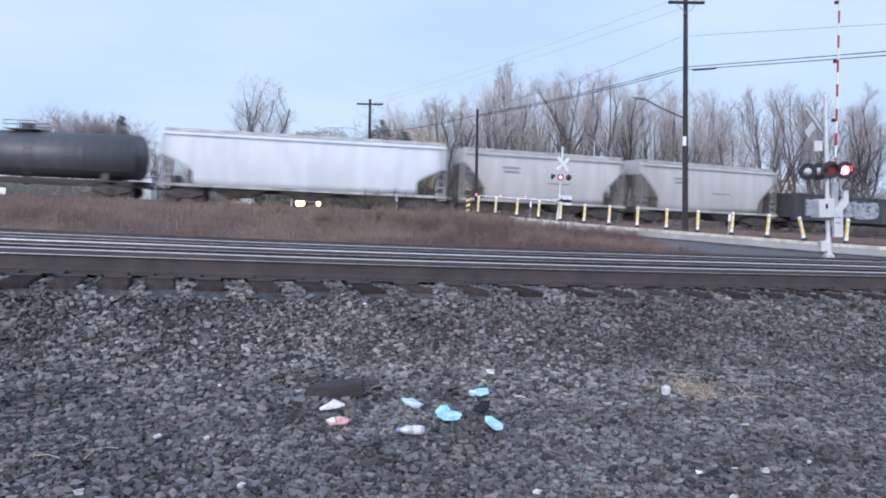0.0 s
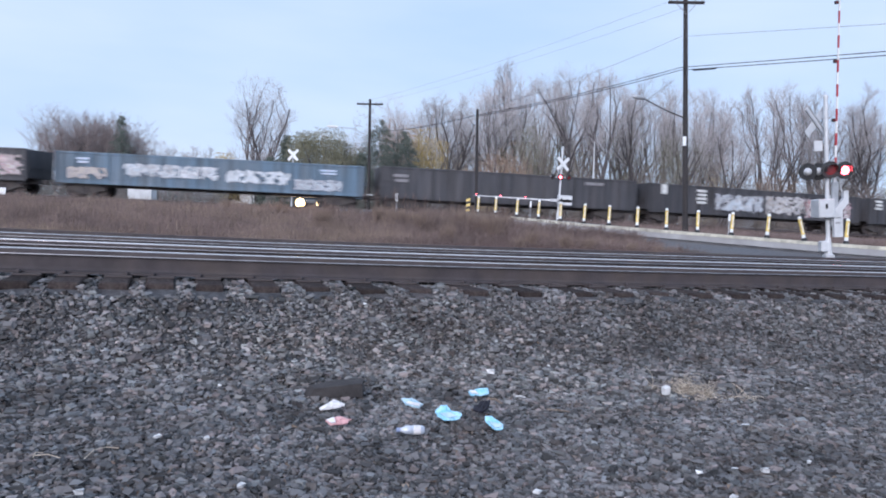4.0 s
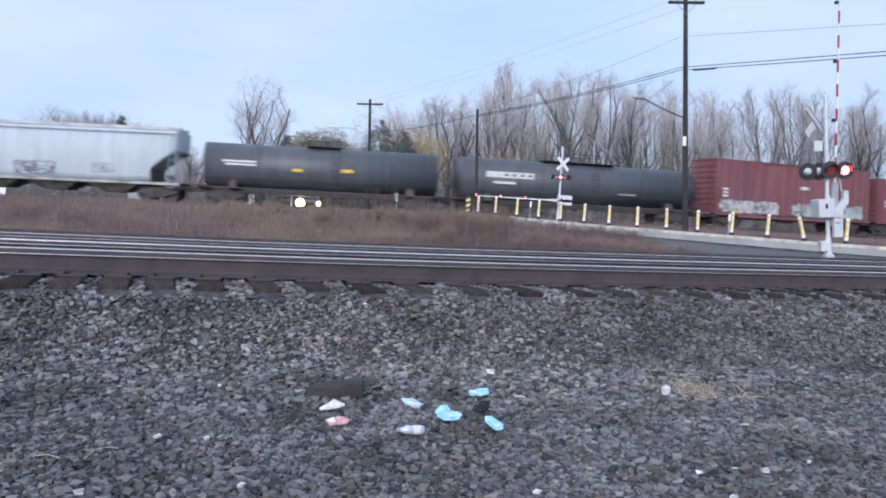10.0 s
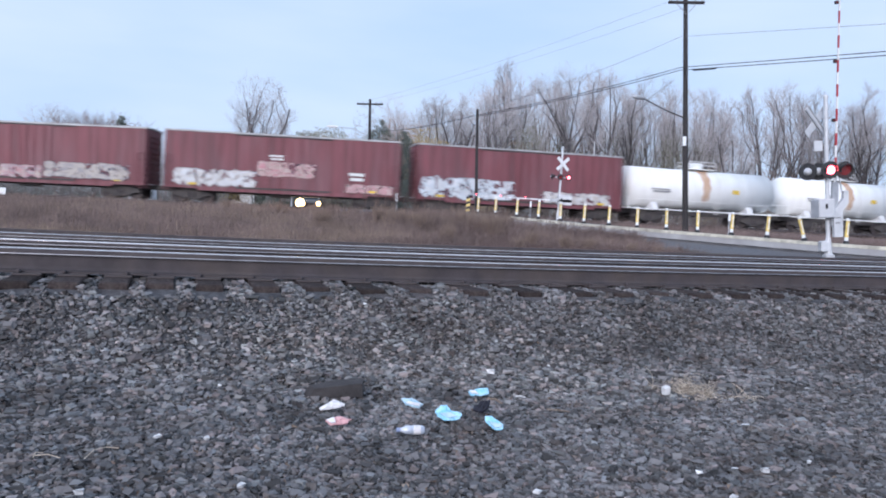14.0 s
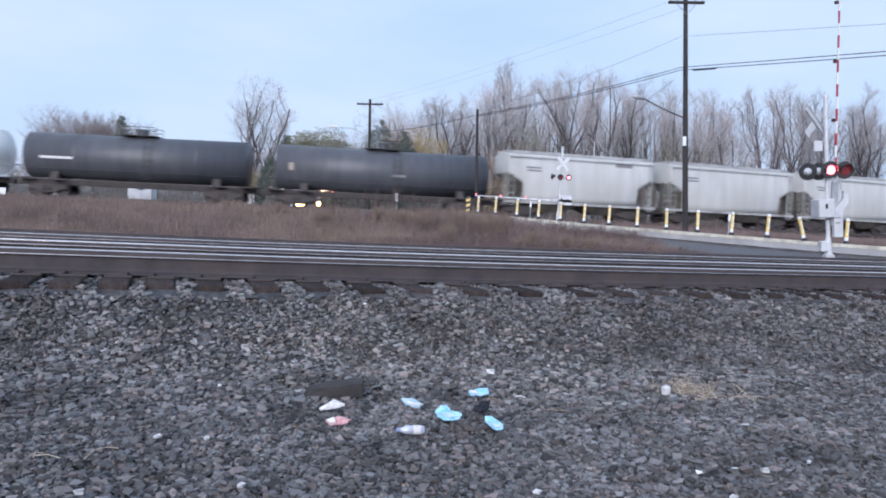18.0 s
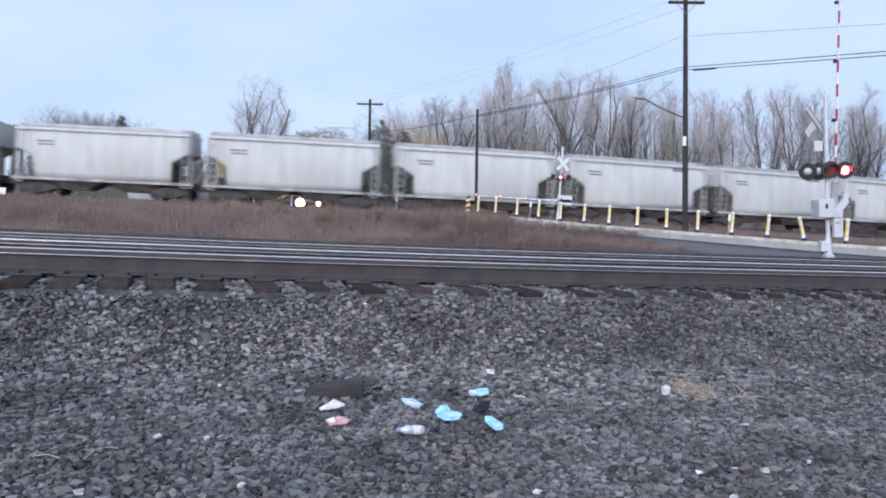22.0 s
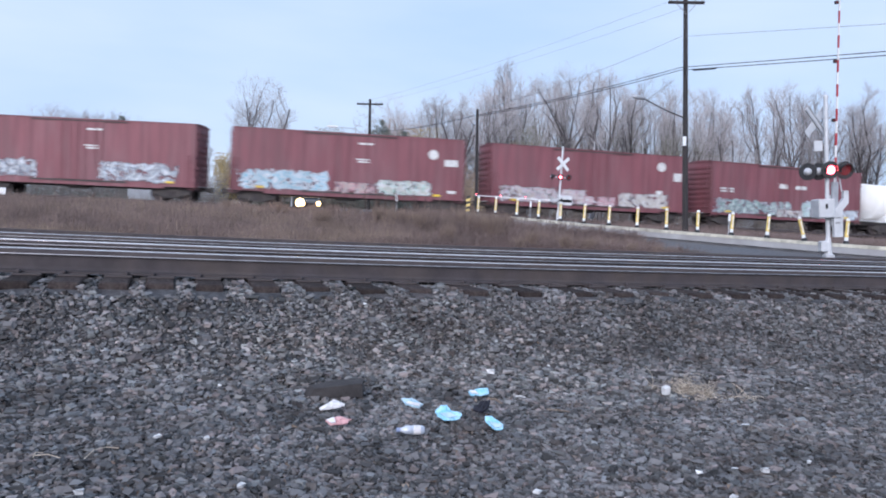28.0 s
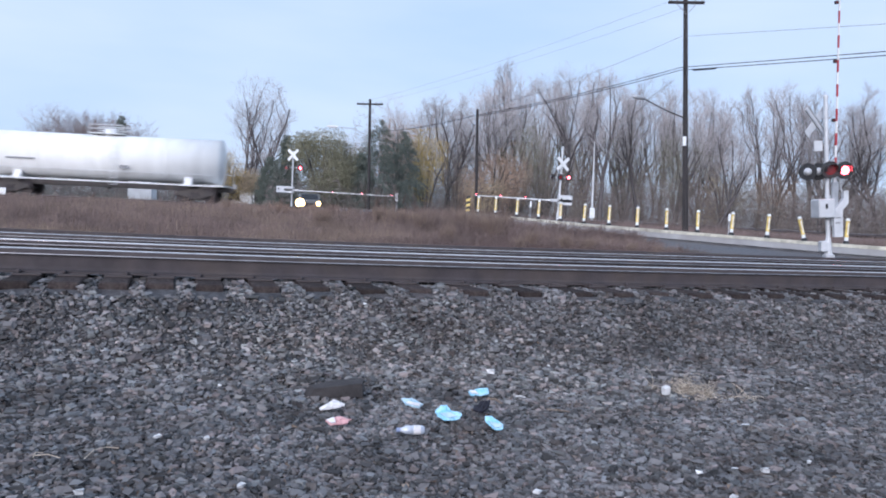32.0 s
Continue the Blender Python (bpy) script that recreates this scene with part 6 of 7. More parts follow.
def gondola(name, L, paint, label, top=2.95):
    car = thing(name, Matrix(), label, "freight car", "freight train cars")
    h, w, sill = L / 2, 1.5, 1.05
    for y in (-1, 1):
        part("side_wall", Mesh().box(-h, h, y * w - 0.04, y * w + 0.04, sill, top - 0.08), paint, car)
        part("top_chord", Mesh().box(-h - 0.02, h + 0.02, y * w - 0.09, y * w + 0.09, top - 0.14, top, bevel=0.015), paint, car)
    part("floor_pan", Mesh().box(-h, h, -w + 0.04, w - 0.04, sill - 0.02, sill + 0.08), P_FRAME, car)
    for s in (-1, 1):
        part("end_wall", Mesh().box(s * h - 0.06, s * h + 0.06, -w + 0.04, w - 0.04, sill, top - 0.05).box(s * h - 0.11, s * h + 0.11, -w + 0.06, w - 0.06, sill + 0.6, sill + 0.8), paint, car)
        lad = Mesh()
        ladder(lad, s * (h - 0.3), -w - 0.1, sill - 0.35, top - 0.1, 0.42, "x")
        part("ladder", lad, paint, car)
        truck(car, s * (h - 1.8))
    n = max(10, int(L / 1.1))
    for i in range(n + 1):
        x = -h + 0.1 + (L - 0.2) * i / n
        part("side_post", Mesh().box(x - 0.06, x + 0.06, -w - 0.12, -w - 0.04, sill - 0.12, top - 0.14), paint, car)
    part("side_sill", Mesh().box(-h, h, -w - 0.06, -w + 0.04, sill - 0.2, sill), paint, car)
    part("centre_sill", Mesh().box(-h - 0.2, h + 0.2, -0.35, 0.35, 0.68, 1.0), P_FRAME, car)
    coupler(car, h, h + 0.7)
    return car


def tank_car(name, L, paint, label, r=1.5, cz=2.75, stripe=False, frame_paint=None, dome=0.45, deck=1.15):
    car = thing(name, Matrix(), label, "freight car", "freight train cars")
    h = L / 2
    fp = frame_paint or P_FRAME
    cap = r * 0.55
    pts, rs = [], []
    for i in range(6):
        t = (i / 5) * math.pi / 2
        pts.append((-h + cap * (1 - math.sin(t)), 0, cz))
        rs.append(max(0.05, r * (1 - (1 - math.sin(t)) ** 2) ** 0.5) if i else 0.05)
    pts.append((0, 0, cz - 0.03))
    rs.append(r)
    for p, q in list(zip(pts[:6], rs[:6]))[::-1]:
        pts.append((-p[0], 0, cz))
        rs.append(q)
    part("tank", Mesh().tube(pts, rs, 40), paint, car, smooth=True)
    for x in (-h * 0.55, -h * 0.18, h * 0.18, h * 0.55):
        part("band", Mesh().tube([(x - 0.05, 0, cz), (x + 0.05, 0, cz)], r + 0.012, 40, False), paint, car, smooth=True)
    part("manway", Mesh().tube([(0, 0, cz + r - 0.1), (0, 0, cz + r + dome), (0, 0, cz + r + dome + 0.06)], [0.42, 0.42, 0.3], 16), paint, car, "manway dome")
    plat = Mesh().box(-deck, deck, -0.85, 0.85, cz + r + 0.02, cz + r + 0.07)
    part("platform", plat, paint if stripe else fp, car, "walkway round the dome")
    rail = Mesh()
    for x in (-deck + 0.05, 0, deck - 0.05):
        for y in (-0.82, 0.82):
            rail.tube([(x, y, cz + r + 0.07), (x, y, cz + r + 0.6)], 0.025, 4)
    for y in (-0.82, 0.82):
        for z in (0.34, 0.6):
            rail.tube([(-deck + 0.05, y, cz + r + z), (deck - 0.05, y, cz + r + z)], 0.025, 4)
    part("guard_rail", rail, paint if stripe else fp, car)
    lad = Mesh()
    ladder(lad, 0.85, -r - 0.1, 0.9, cz + r * 0.75, 0.42, "x")
    part("ladder", lad, paint if stripe else fp, car)
    hand = Mesh().tube([(-h + 0.3, -1.46, 1.78), (h - 0.3, -1.46, 1.78)], 0.016, 5)
    part("handrail", hand, paint if stripe else fp, car)
    runm = Mesh().box(-h - 0.1, h + 0.1, -1.5, -1.22, 1.02, 1.1).box(-h - 0.1, h + 0.1, 1.22, 1.5, 1.02, 1.1)
    part("running_board", runm, paint if stripe else fp, car)
    part("centre_sill", Mesh().box(-h - 0.5, h + 0.5, -0.35, 0.35, 0.72, 1.08), P_FRAME, car)
    for s in (-1, 1):
        part("saddle", Mesh().sweep([[(s * (h - 1.9) - 0.25, -1.30, 1.0), (s * (h - 1.9) - 0.25, -1.0, 1.62), (s * (h - 1.9) - 0.25, 1.0, 1.62), (s * (h - 1.9) - 0.25, 1.35, 1.0)], [(s * (h - 1.9) + 0.25, -1.35, 1.0), (s * (h - 1.9) + 0.25, -1.0, 1.62), (s * (h - 1.9) + 0.25, 1.0, 1.62), (s * (h - 1.9) + 0.25, 1.35, 1.0)]]), fp, car)
        part("end_platform", Mesh().box(min(s * (h - 0.4), s * (h + 0.55)), max(s * (h - 0.4), s * (h + 0.55)), -1.5, 1.5, 1.06, 1.14), paint if stripe else fp, car)
        er = Mesh()
        for y in (-1.45, 1.45):
            er.tube([(s * (h + 0.5), y, 1.1), (s * (h + 0.5), y, 1.9)], 0.025, 4)
        er.tube([(s * (h + 0.5), -1.45, 1.9), (s * (h + 0.5), 1.45, 1.9)], 0.025, 4)
        part("end_rail", er, paint if stripe else fp, car)
        truck(car, s * (h - 1.45))
    part("outlet_valve", Mesh().tube([(0, 0, cz - r + 0.02), (0, 0, 0.62)], [0.25, 0.15], 10), P_FRAME, car)
    if stripe:
        st = Mesh()
        k = 20
        for i in range(k):
            a0, a1 = radians(80 + i * 155 / k), radians(80 + (i + 1) * 155 / k)
            wd = 0.42 - 0.009 * i + 0.05 * math.sin(i * 1.7)
            st.add([(x, math.cos(a) * (r + 0.016), cz + math.sin(a) * (r + 0.016)) for x, a in ((-wd, a0), (wd, a0), (wd, a1), (-wd, a1))], [(0, 1, 2, 3)])
        part("rust_streak", st, P_RUST, car, "rust-brown streak down from the dome", True)
    coupler(car, h, h + 0.9)
    return car


# ---- the train: each car's ends along the train, in metres ----
TRAIN = []


def put(car, q0, q1):
    TRAIN.append((car, (q0 + q1) / 2))
    return car


def length(q0, q1):
    return q1 - q0


W_ = -1.5
# black tank, large pale hopper, two short grey hoppers
put(tank_car("tank_car", length(-36.0, -20.7), P_TANK_B, "black tank car with a top walkway"), -36.0, -20.7)
put(hopper("hopper_car", length(-18.95, -0.32), P_HOPPER_W, "long white covered hopper car", 4.75, 3, 1.9, 0.5), -18.95, -0.32)
grey = put(hopper("hopper_car", length(0.85, 12.85), P_HOPPER_G, "short weathered grey covered hopper car", 4.6, 2, 1.5, 0.3), 0.85, 12.85)
grey2 = put(copy_thing(grey, Matrix()), 13.95, 26.36)
for c in (grey, grey2):
    stencils(c, ((-2.6, 3.3, 1.3, 0.18, 2), (1.0, 2.4, 1.6, 0.1, 1)), W_, P_DARKMARK, hopper_side(4.6))
# gondolas
GS = -1.64
g1 = put(gondola("gondola_car", length(27.6, 46.4), P_GON_D, "dark gondola car covered in faded graffiti", 2.95), 27.6, 46.4)
graffiti(g1, -8.3, 0.2, 1.15, 2.6, GS, ("grey", "pale", "grey"), 1)
graffiti(g1, 1.2, 9.2, 1.15, 2.6, GS, ("tan", "grey", "pink", "white"), 2)
g2 = put(gondola("gondola_car", length(48.0, 67.9), P_GON_B, "faded blue gondola car with pale sprayed lettering shapes", 2.9), 48.0, 67.9)
graffiti(g2, -5.6, 0.4, 1.5, 2.3, GS, ("pale", "white", "grey"), 29)
graffiti(g2, 1.0, 5.0, 1.4, 2.2, GS, ("pale", "white"), 30)
stencils(g2, ((7.6, 2.4, 1.1, 0.12, 2), (-8.2, 2.4, 0.8, 0.14, 2)), GS, GRAF["pale"])
graffiti(g2, -9.0, -6.8, 1.2, 1.9, GS, ("grey", "tan"), 27)
graffiti(g2, 5.4, 8.4, 1.15, 1.8, GS, ("grey", "pale"), 28)
g3 = put(gondola("gondola_car", length(68.83, 87.5), P_GON_D, "plain dark gondola car", 3.0), 68.83, 87.5)
stencils(g3, ((-8.0, 2.3, 1.0, 0.2, 2), (6.0, 2.5, 1.4, 0.2, 1)), GS, GRAF["grey"])
g4 = put(gondola("gondola_car", length(88.25, 108.5), P_GON_D, "dark gondola car with white and pink graffiti", 2.95), 88.25, 108.5)
stencils(g4, ((-5.5, 2.5, 0.9, 0.18, 4), (-8.8, 2.2, 0.5, 0.7, 1)), GS)
graffiti(g4, -4.3, 0.2, 1.2, 2.5, GS, ("white", "grey", "pale"), 3)
graffiti(g4, 0.6, 4.6, 1.2, 2.6, GS, ("tan", "white", "grey"), 4)
graffiti(g4, 4.4, 9.0, 1.1, 2.5, GS, ("pink", "white", "tan"), 5)
g5 = put(gondola("gondola_car", length(109.3, 129.1), P_GON_D, "dark gondola car with a teal graffiti panel", 2.95), 109.3, 129.1)
part("graffiti", Mesh().box(-7.4, -3.3, GS - 0.01, GS + 0.02, 1.25, 2.3, bevel=0.004), GRAF["teal"], g5, "teal sprayed panel")
graffiti(g5, -7.3, -3.4, 1.3, 2.25, GS - 0.02, ("mint", "teal"), 6)
graffiti(g5, 0.0, 5.0, 1.15, 2.0, GS, ("tan", "white", "grey"), 7)
stencils(g5, ((-8.7, 2.6, 0.9, 0.18, 3),), GS)
# two long pale hoppers
h1 = put(hopper("hopper_car", length(130.1, 146.9), P_HOPPER_B, "long pale blue-grey covered hopper car", 4.8, 3, 1.7, 0.45), 130.1, 146.9)
graffiti(h1, 1.5, 4.0, 1.5, 2.4, W_, ("grey", "navy"), 8, side=hopper_side(4.8))
h2 = put(hopper("hopper_car", length(147.9, 164.3), P_HOPPER_B, "long pale blue-white covered hopper car with a dark scrawl", 4.75, 3, 1.7, 0.42), 147.9, 164.3)
graffiti(h2, -2.2, 0.2, 1.3, 2.2, W_, ("grey", "navy", "pale"), 9, side=hopper_side(4.75))
graffiti(h2, 2.8, 4.0, 1.7, 2.2, W_, ("grey", "pale"), 10, side=hopper_side(4.75))
# two black tanks
t1 = put(tank_car("tank_car", length(165.8, 181.4), P_TANK_B, "black tank car with small yellow placards", 1.47, 2.62), 165.8, 181.4)
stencils(t1, ((-5.5, 2.75, 2.2, 0.13, 2),), -1.475)
stencils(t1, ((1.6, 2.4, 0.8, 0.22, 1), (-1.7, 2.3, 0.7, 0.2, 1)), -1.51, P_YELLOW)
t2 = put(tank_car("tank_car", length(183.0, 200.9), P_TANK_B, "long black tank car with a white marking band", 1.48, 2.6, deck=2.9), 183.0, 200.9)
stencils(t2, ((-5.6, 2.68, 3.5, 0.40, 1), (-6.0, 2.25, 1.6, 0.16, 1)), -1.49)
stencils(t2, [(x, 2.8, 0.22, 0.16, 1) for x in (-5.9, -5.3, -4.7, -4.15)], -1.502, BLACK)
stencils(t2, ((3.4, 1.9, 1.4, 0.14, 1),), -1.49, GRAF["grey"])
# red boxcars
b1 = put(boxcar("boxcar", length(202.6, 218.1), P_BOX_R, "oxide red ribbed boxcar with worn graffiti", 5.2, 18), 202.6, 218.1)
graffiti(b1, -7.4, -1.7, 1.12, 2.1, -1.60, ("tan", "grey", "white"), 11)
graffiti(b1, -0.5, 7.2, 1.12, 2.15, -1.62, ("tan", "grey", "mint"), 12)
stencils(b1, ((0.8, 3.2, 0.9, 0.25, 1), (-6.9, 2.8, 0.5, 0.16, 3)), -1.60)
b2 = put(boxcar("boxcar", length(219.0, 234.4), P_BOX_D, "dark red boxcar with a grey roof edge", 4.75, 0, white_roof=True), 219.0, 234.4)
graffiti(b2, -5.6, -1.8, 1.1, 1.8, -1.56, ("tan", "pink", "grey"), 13)
graffiti(b2, 1.0, 6.6, 1.15, 2.2, -1.62, ("grey", "tan"), 14)
graffiti(b2, -1.6, 0.8, 1.1, 1.9, -1.63, ("pink", "grey", "tan"), 38)
stencils(b2, ((-6.4, 2.6, 0.8, 0.2, 2), (-2.5, 2.9, 0.7, 0.3, 2)), -1.54)
b3 = put(boxcar("boxcar", length(235.35, 250.8), P_BOX_D, "dark red boxcar with white graffiti and pale roof", 4.75, 0, white_roof=True), 235.35, 250.8)
graffiti(b3, -7.1, -1.8, 1.08, 2.2, -1.60, ("white", "tan", "white"), 15)
graffiti(b3, -1.6, 2.0, 1.9, 2.9, -1.63, ("pink", "tan"), 36)
graffiti(b3, 4.2, 7.2, 1.1, 1.6, -1.60, ("tan", "pink"), 37)
stencils(b3, ((-0.5, 3.2, 0.9, 0.13, 2), (4.8, 2.2, 1.0, 0.2, 2)), -1.61)
b4 = put(boxcar("boxcar", length(251.75, 266.9), P_BOX_D, "dark red boxcar with bright white graffiti", 4.75, 0, white_roof=True), 251.75, 266.9)
graffiti(b4, -7.3, -0.6, 1.05, 2.5, -1.60, ("white", "pale", "white"), 16)
graffiti(b4, 1.6, 6.6, 1.1, 1.85, -1.60, ("white", "tan"), 17)
stencils(b4, ((-1.2, 2.7, 0.5, 0.3, 2),), -1.56)
# white tanks with rust streaks
wt1 = put(tank_car("tank_car", length(267.9, 280.2), P_TANK_W, "white tank car with a rust streak below its dome", 1.5, 2.72, True, WHITE, 0.5), 267.9, 280.2)
wt2 = put(copy_thing(wt1, Matrix()), 282.1, 294.4)
for c in (wt1, wt2):
    stencils(c, ((2.6, 2.5, 0.6, 0.3, 1),), -1.515, P_YELLOW)
    stencils(c, ((-4.0, 2.5, 1.6, 0.1, 2),), -1.515, P_DARKMARK)
# black tanks
bt1 = put(tank_car("tank_car", length(296.4, 310.7), P_TANK_B, "black tank car with a pale lettering bar", 1.5, 2.68), 296.4, 310.7)
stencils(bt1, ((-5.0, 2.4, 2.1, 0.16, 1),), -1.51)
bt2 = put(tank_car("tank_car", length(312.5, 327.0), P_TANK_B, "black tank car with a pale tank end", 1.5, 2.68), 312.5, 327.0)
stencils(bt2, ((-6.2, 2.4, 0.3, 0.5, 1),), -1.51, GRAF["tan"])
stencils(bt2, ((1.0, 2.3, 0.9, 0.16, 1),), -1.51, GRAF["grey"])
# eleven short pale hoppers
HOPS = ((327.92, 339.77), (340.9, 351.94), (353.08, 364.51), (365.6, 376.87), (377.95, 389.11), (390.23, 401.49), (402.56, 413.81), (414.97, 426.17), (427.31, 438.57), (439.62, 450.93), (452.1, 463.35))
hop_base = hopper("hopper_car", 11.2, P_HOPPER, "short pale grey covered hopper car", 4.62, 2, 1.15, 0.45, 0.36)
stencils(hop_base, ((-3.7, 3.45, 1.15, 0.13, 2),), W_, P_DARKMARK, hopper_side(4.62))
hops = []
for i, (a, b) in enumerate(HOPS):
    c = hop_base if i == 0 else copy_thing(hop_base, Matrix())
    hops.append(put(c, a, b))
for i in (0, 6, 7):
    stencils(hops[i], ((3.3, 3.75, 1.3, 0.42, 1),), W_, GRAF["grey"], hopper_side(4.62))
    hops[i]["label"] = "short pale grey covered hopper car with a dark nameplate"
graffiti(hops[9], -3.6, 3.0, 1.35, 2.3, W_, ("blue", "teal", "white"), 18, side=hopper_side(4.62))
hops[9]["label"] = "short pale hopper car with blue graffiti"
# red boxcars at the tail
r1 = put(boxcar("boxcar", length(465.05, 480.3), P_BOX_N, "red boxcar with white and navy graffiti", 5.15, 0), 465.05, 480.3)
graffiti(r1, -6.2, -2.8, 1.15, 2.3, -1.56, ("white", "navy", "pale"), 19)
graffiti(r1, 1.4, 6.4, 1.1, 2.35, -1.60, ("white", "navy", "pale"), 20)
r2 = put(boxcar("boxcar", length(482.3, 497.9), P_BOX_N, "red boxcar with pale blue and mint graffiti", 5.15, 0), 482.3, 497.9)
graffiti(r2, -7.2, -1.4, 1.08, 2.4, -1.60, ("white", "pale", "blue"), 21)
graffiti(r2, 2.0, 5.4, 1.12, 2.05, -1.62, ("mint", "white", "tan"), 22)
graffiti(r2, -0.9, 1.6, 1.1, 1.75, -1.63, ("grey", "pink", "tan"), 32)
r3 = put(boxcar("boxcar", length(499.6, 514.9), P_BOX_N, "red boxcar with a white disc and pale graffiti", 5.1, 0), 499.6, 514.9)
graffiti(r3, -7.1, -0.4, 1.1, 2.15, -1.60, ("tan", "pale", "pink", "white"), 23)
graffiti(r3, 2.2, 6.0, 1.1, 2.1, -1.60, ("white", "tan"), 24)
graffiti(r3, -0.4, 1.7, 1.1, 1.7, -1.63, ("white", "pink"), 35)
r4 = put(boxcar("boxcar", length(516.9, 531.9), P_BOX_N, "red boxcar with a long band of graffiti", 5.0, 0), 516.9, 531.9)
graffiti(r4, -7.2, 0.2, 1.05, 2.15, -1.60, ("white", "navy", "mint"), 25)
graffiti(r4, 1.4, 4.9, 1.05, 2.4, -1.60, ("pale", "white", "mint"), 26)
graffiti(r4, 4.9, 7.1, 1.05, 1.8, -1.60, ("white", "pale"), 33)
graffiti(r4, -1.0, 1.3, 1.05, 1.5, -1.63, ("tan", "grey", "white"), 34)
for c, d, z in ((r2, 5.6, 3.95), (r3, 5.5, 4.15)):
    part("white_disc", Mesh().tube([(d, -1.53, z), (d, -1.545, z)], 0.34, 18), P_STENCIL, c, "white painted disc")
for c in (r1, r2):
    stencils(c, ((1.0, 4.35, 1.0, 0.12, 1), (0.8, 3.3, 0.9, 0.1, 2)), -1.60)
wt3 = put(tank_car("tank_car", length(533.7, 548.6), P_TANK_W, "long plain white tank car at the train's end", 1.5, 2.72, False, WHITE, 0.35), 533.7, 548.6)
stencils(wt3, ((-5.2, 2.3, 1.8, 0.1, 1), (1.5, 1.95, 0.6, 0.22, 1)), -1.515, P_DARKMARK)
stencils(r2, ((6.85, 3.2, 0.9, 0.45, 1), (6.95, 1.35, 0.55, 0.2, 1)), -1.55)
stencils(r3, ((6.85, 3.15, 0.65, 0.6, 1), (5.4, 1.9, 0.5, 0.5, 1)), -1.55)
stencils(r4, ((-6.4, 2.85, 0.6, 0.12, 2), (-5.65, 2.85, 0.45, 0.12, 2), (-0.7, 3.2, 0.85, 0.34, 1), (1.1, 3.2, 1.1, 0.28, 1)), -1.60)
part("end_device", Mesh().box(8.3, 8.48, -0.15, 0.15, 0.95, 1.3, bevel=0.03), P_ROOF, wt3, "grey end-of-train device")
for c in (b1, b2, b3, b4, r1, r2, r3, r4):
    for x in (-5.9, 5.9):
        part("reflector", Mesh().box(x - 0.24, x + 0.28, -1.62, -1.50, 1.12, 1.26), P_YELLOW, c, "yellow reflector")


# pale seed heads standing out of the weeds
def seed_heads():
    rr = random.Random(17)
    spots = []
    for cx, cy in ((-10.6, 38.0), (-8.0, 33.0), (-8.6, 36.0), (-10.3, 37.0), (-7.4, 31.0), (-9.9, 34.0), (-9.2, 39.0)):
        z = ground_z(cx, cy)
        spots += [(cx + rr.gauss(0, 0.16), cy + rr.gauss(0, 0.16), z + rr.uniform(-0.05, 0.15), rr.uniform(0.5, 1.0)) for _ in range(22)]
    weeds("seed_heads", spots, 0.42, 0.012, DRYGRASS, "pale seed heads among brown weeds", 18, 0.3)


seed_heads()


# ---- litter on the ballast ----
def slab(name, x, y, tilt, pts, thick, material, label, category, bend=0.006, z=0.03):
    """A thin crumpled piece propped on the stones: an outline with thickness, gently bent, its far edge raised by tilt."""
    low = min(p[1] for p in pts)
    t = thing(name, Matrix.Translation((x, y, ground_z(x, y) + z - low * 0.8 * math.sin(radians(tilt)))) @ Matrix.Rotation(radians(tilt), 4, "X"), label, category, "litter on the ballast")
    rr = random.Random(int(abs(x * 1000)))
    k = len(pts)
    cx, cy = sum(p[0] for p in pts) / k, sum(p[1] for p in pts) / k
    rim = []
    for i in range(k):
        (ax, ay), (bx, by) = pts[i], pts[(i + 1) % k]
        for f in (0.0, 0.33, 0.67):
            j = 0.0 if f == 0 else rr.gauss(0, 0.003)
            rim.append((ax + (bx - ax) * f + j, ay + (by - ay) * f - j))
    n = len(rim)
    m = Mesh()
    for share, low in ((1.0, 0.0), (0.72, 0.3), (0.36, 0.6)):
        m.v += [(cx + (a_ - cx) * share, cy + (b_ - cy) * share, thick + rr.uniform(-bend, bend) * (1 if share < 1 else 0.5) + bend * low) for a_, b_ in rim]
    m.v += [(cx, cy, thick + bend)] + [(a_, b_, p[2] - thick) for (a_, b_), p in zip(rim, m.v[:n])]
    for ring in (0, 1):
        m.f += [(ring * n + i, ring * n + (i + 1) % n, ring * n + n + (i + 1) % n, ring * n + n + i) for i in range(n)]
    m.f += [(2 * n + i, 2 * n + (i + 1) % n, 3 * n) for i in range(n)]
    m.f += [((i + 1) % n, i, 3 * n + 1 + i, 3 * n + 1 + (i + 1) % n) for i in range(n)] + [tuple(range(4 * n, 3 * n, -1))]
    part("sheet", m, material, t)
    return t


def fold(t, pts, dz, material, label):
    """A second layer folded over a piece."""
    m = Mesh().sweep([[(x, y, dz + 0.002) for x, y in pts], [(x, y, dz + 0.006) for x, y in pts]])
    part("fold", m, material, t, label)


L_BLUE = mat("blue_nonwoven", (0.26, 0.60, 0.82), (0.44, 0.72, 0.88), 22, 0.8, bump=0.6)
L_BLUE_PALE = mat("pale_blue_nonwoven", (0.30, 0.48, 0.60), (0.52, 0.66, 0.74), 26, 0.8, bump=0.6)
L_WHITE = mat("white_plastic", (0.80, 0.78, 0.78), (0.62, 0.60, 0.61), 30, 0.4)
L_PINK = mat("pink_wrapper", (0.66, 0.40, 0.41), (0.58, 0.32, 0.33), 20, 0.5)
L_BOTTLE = mat("clouded_clear_plastic", (0.62, 0.66, 0.74), (0.36, 0.40, 0.48), 26, 0.2, spec=0.8)
L_WOOD = mat("dark_board", (0.052, 0.047, 0.048), (0.032, 0.029, 0.030), 12, 0.85, bump=0.4)
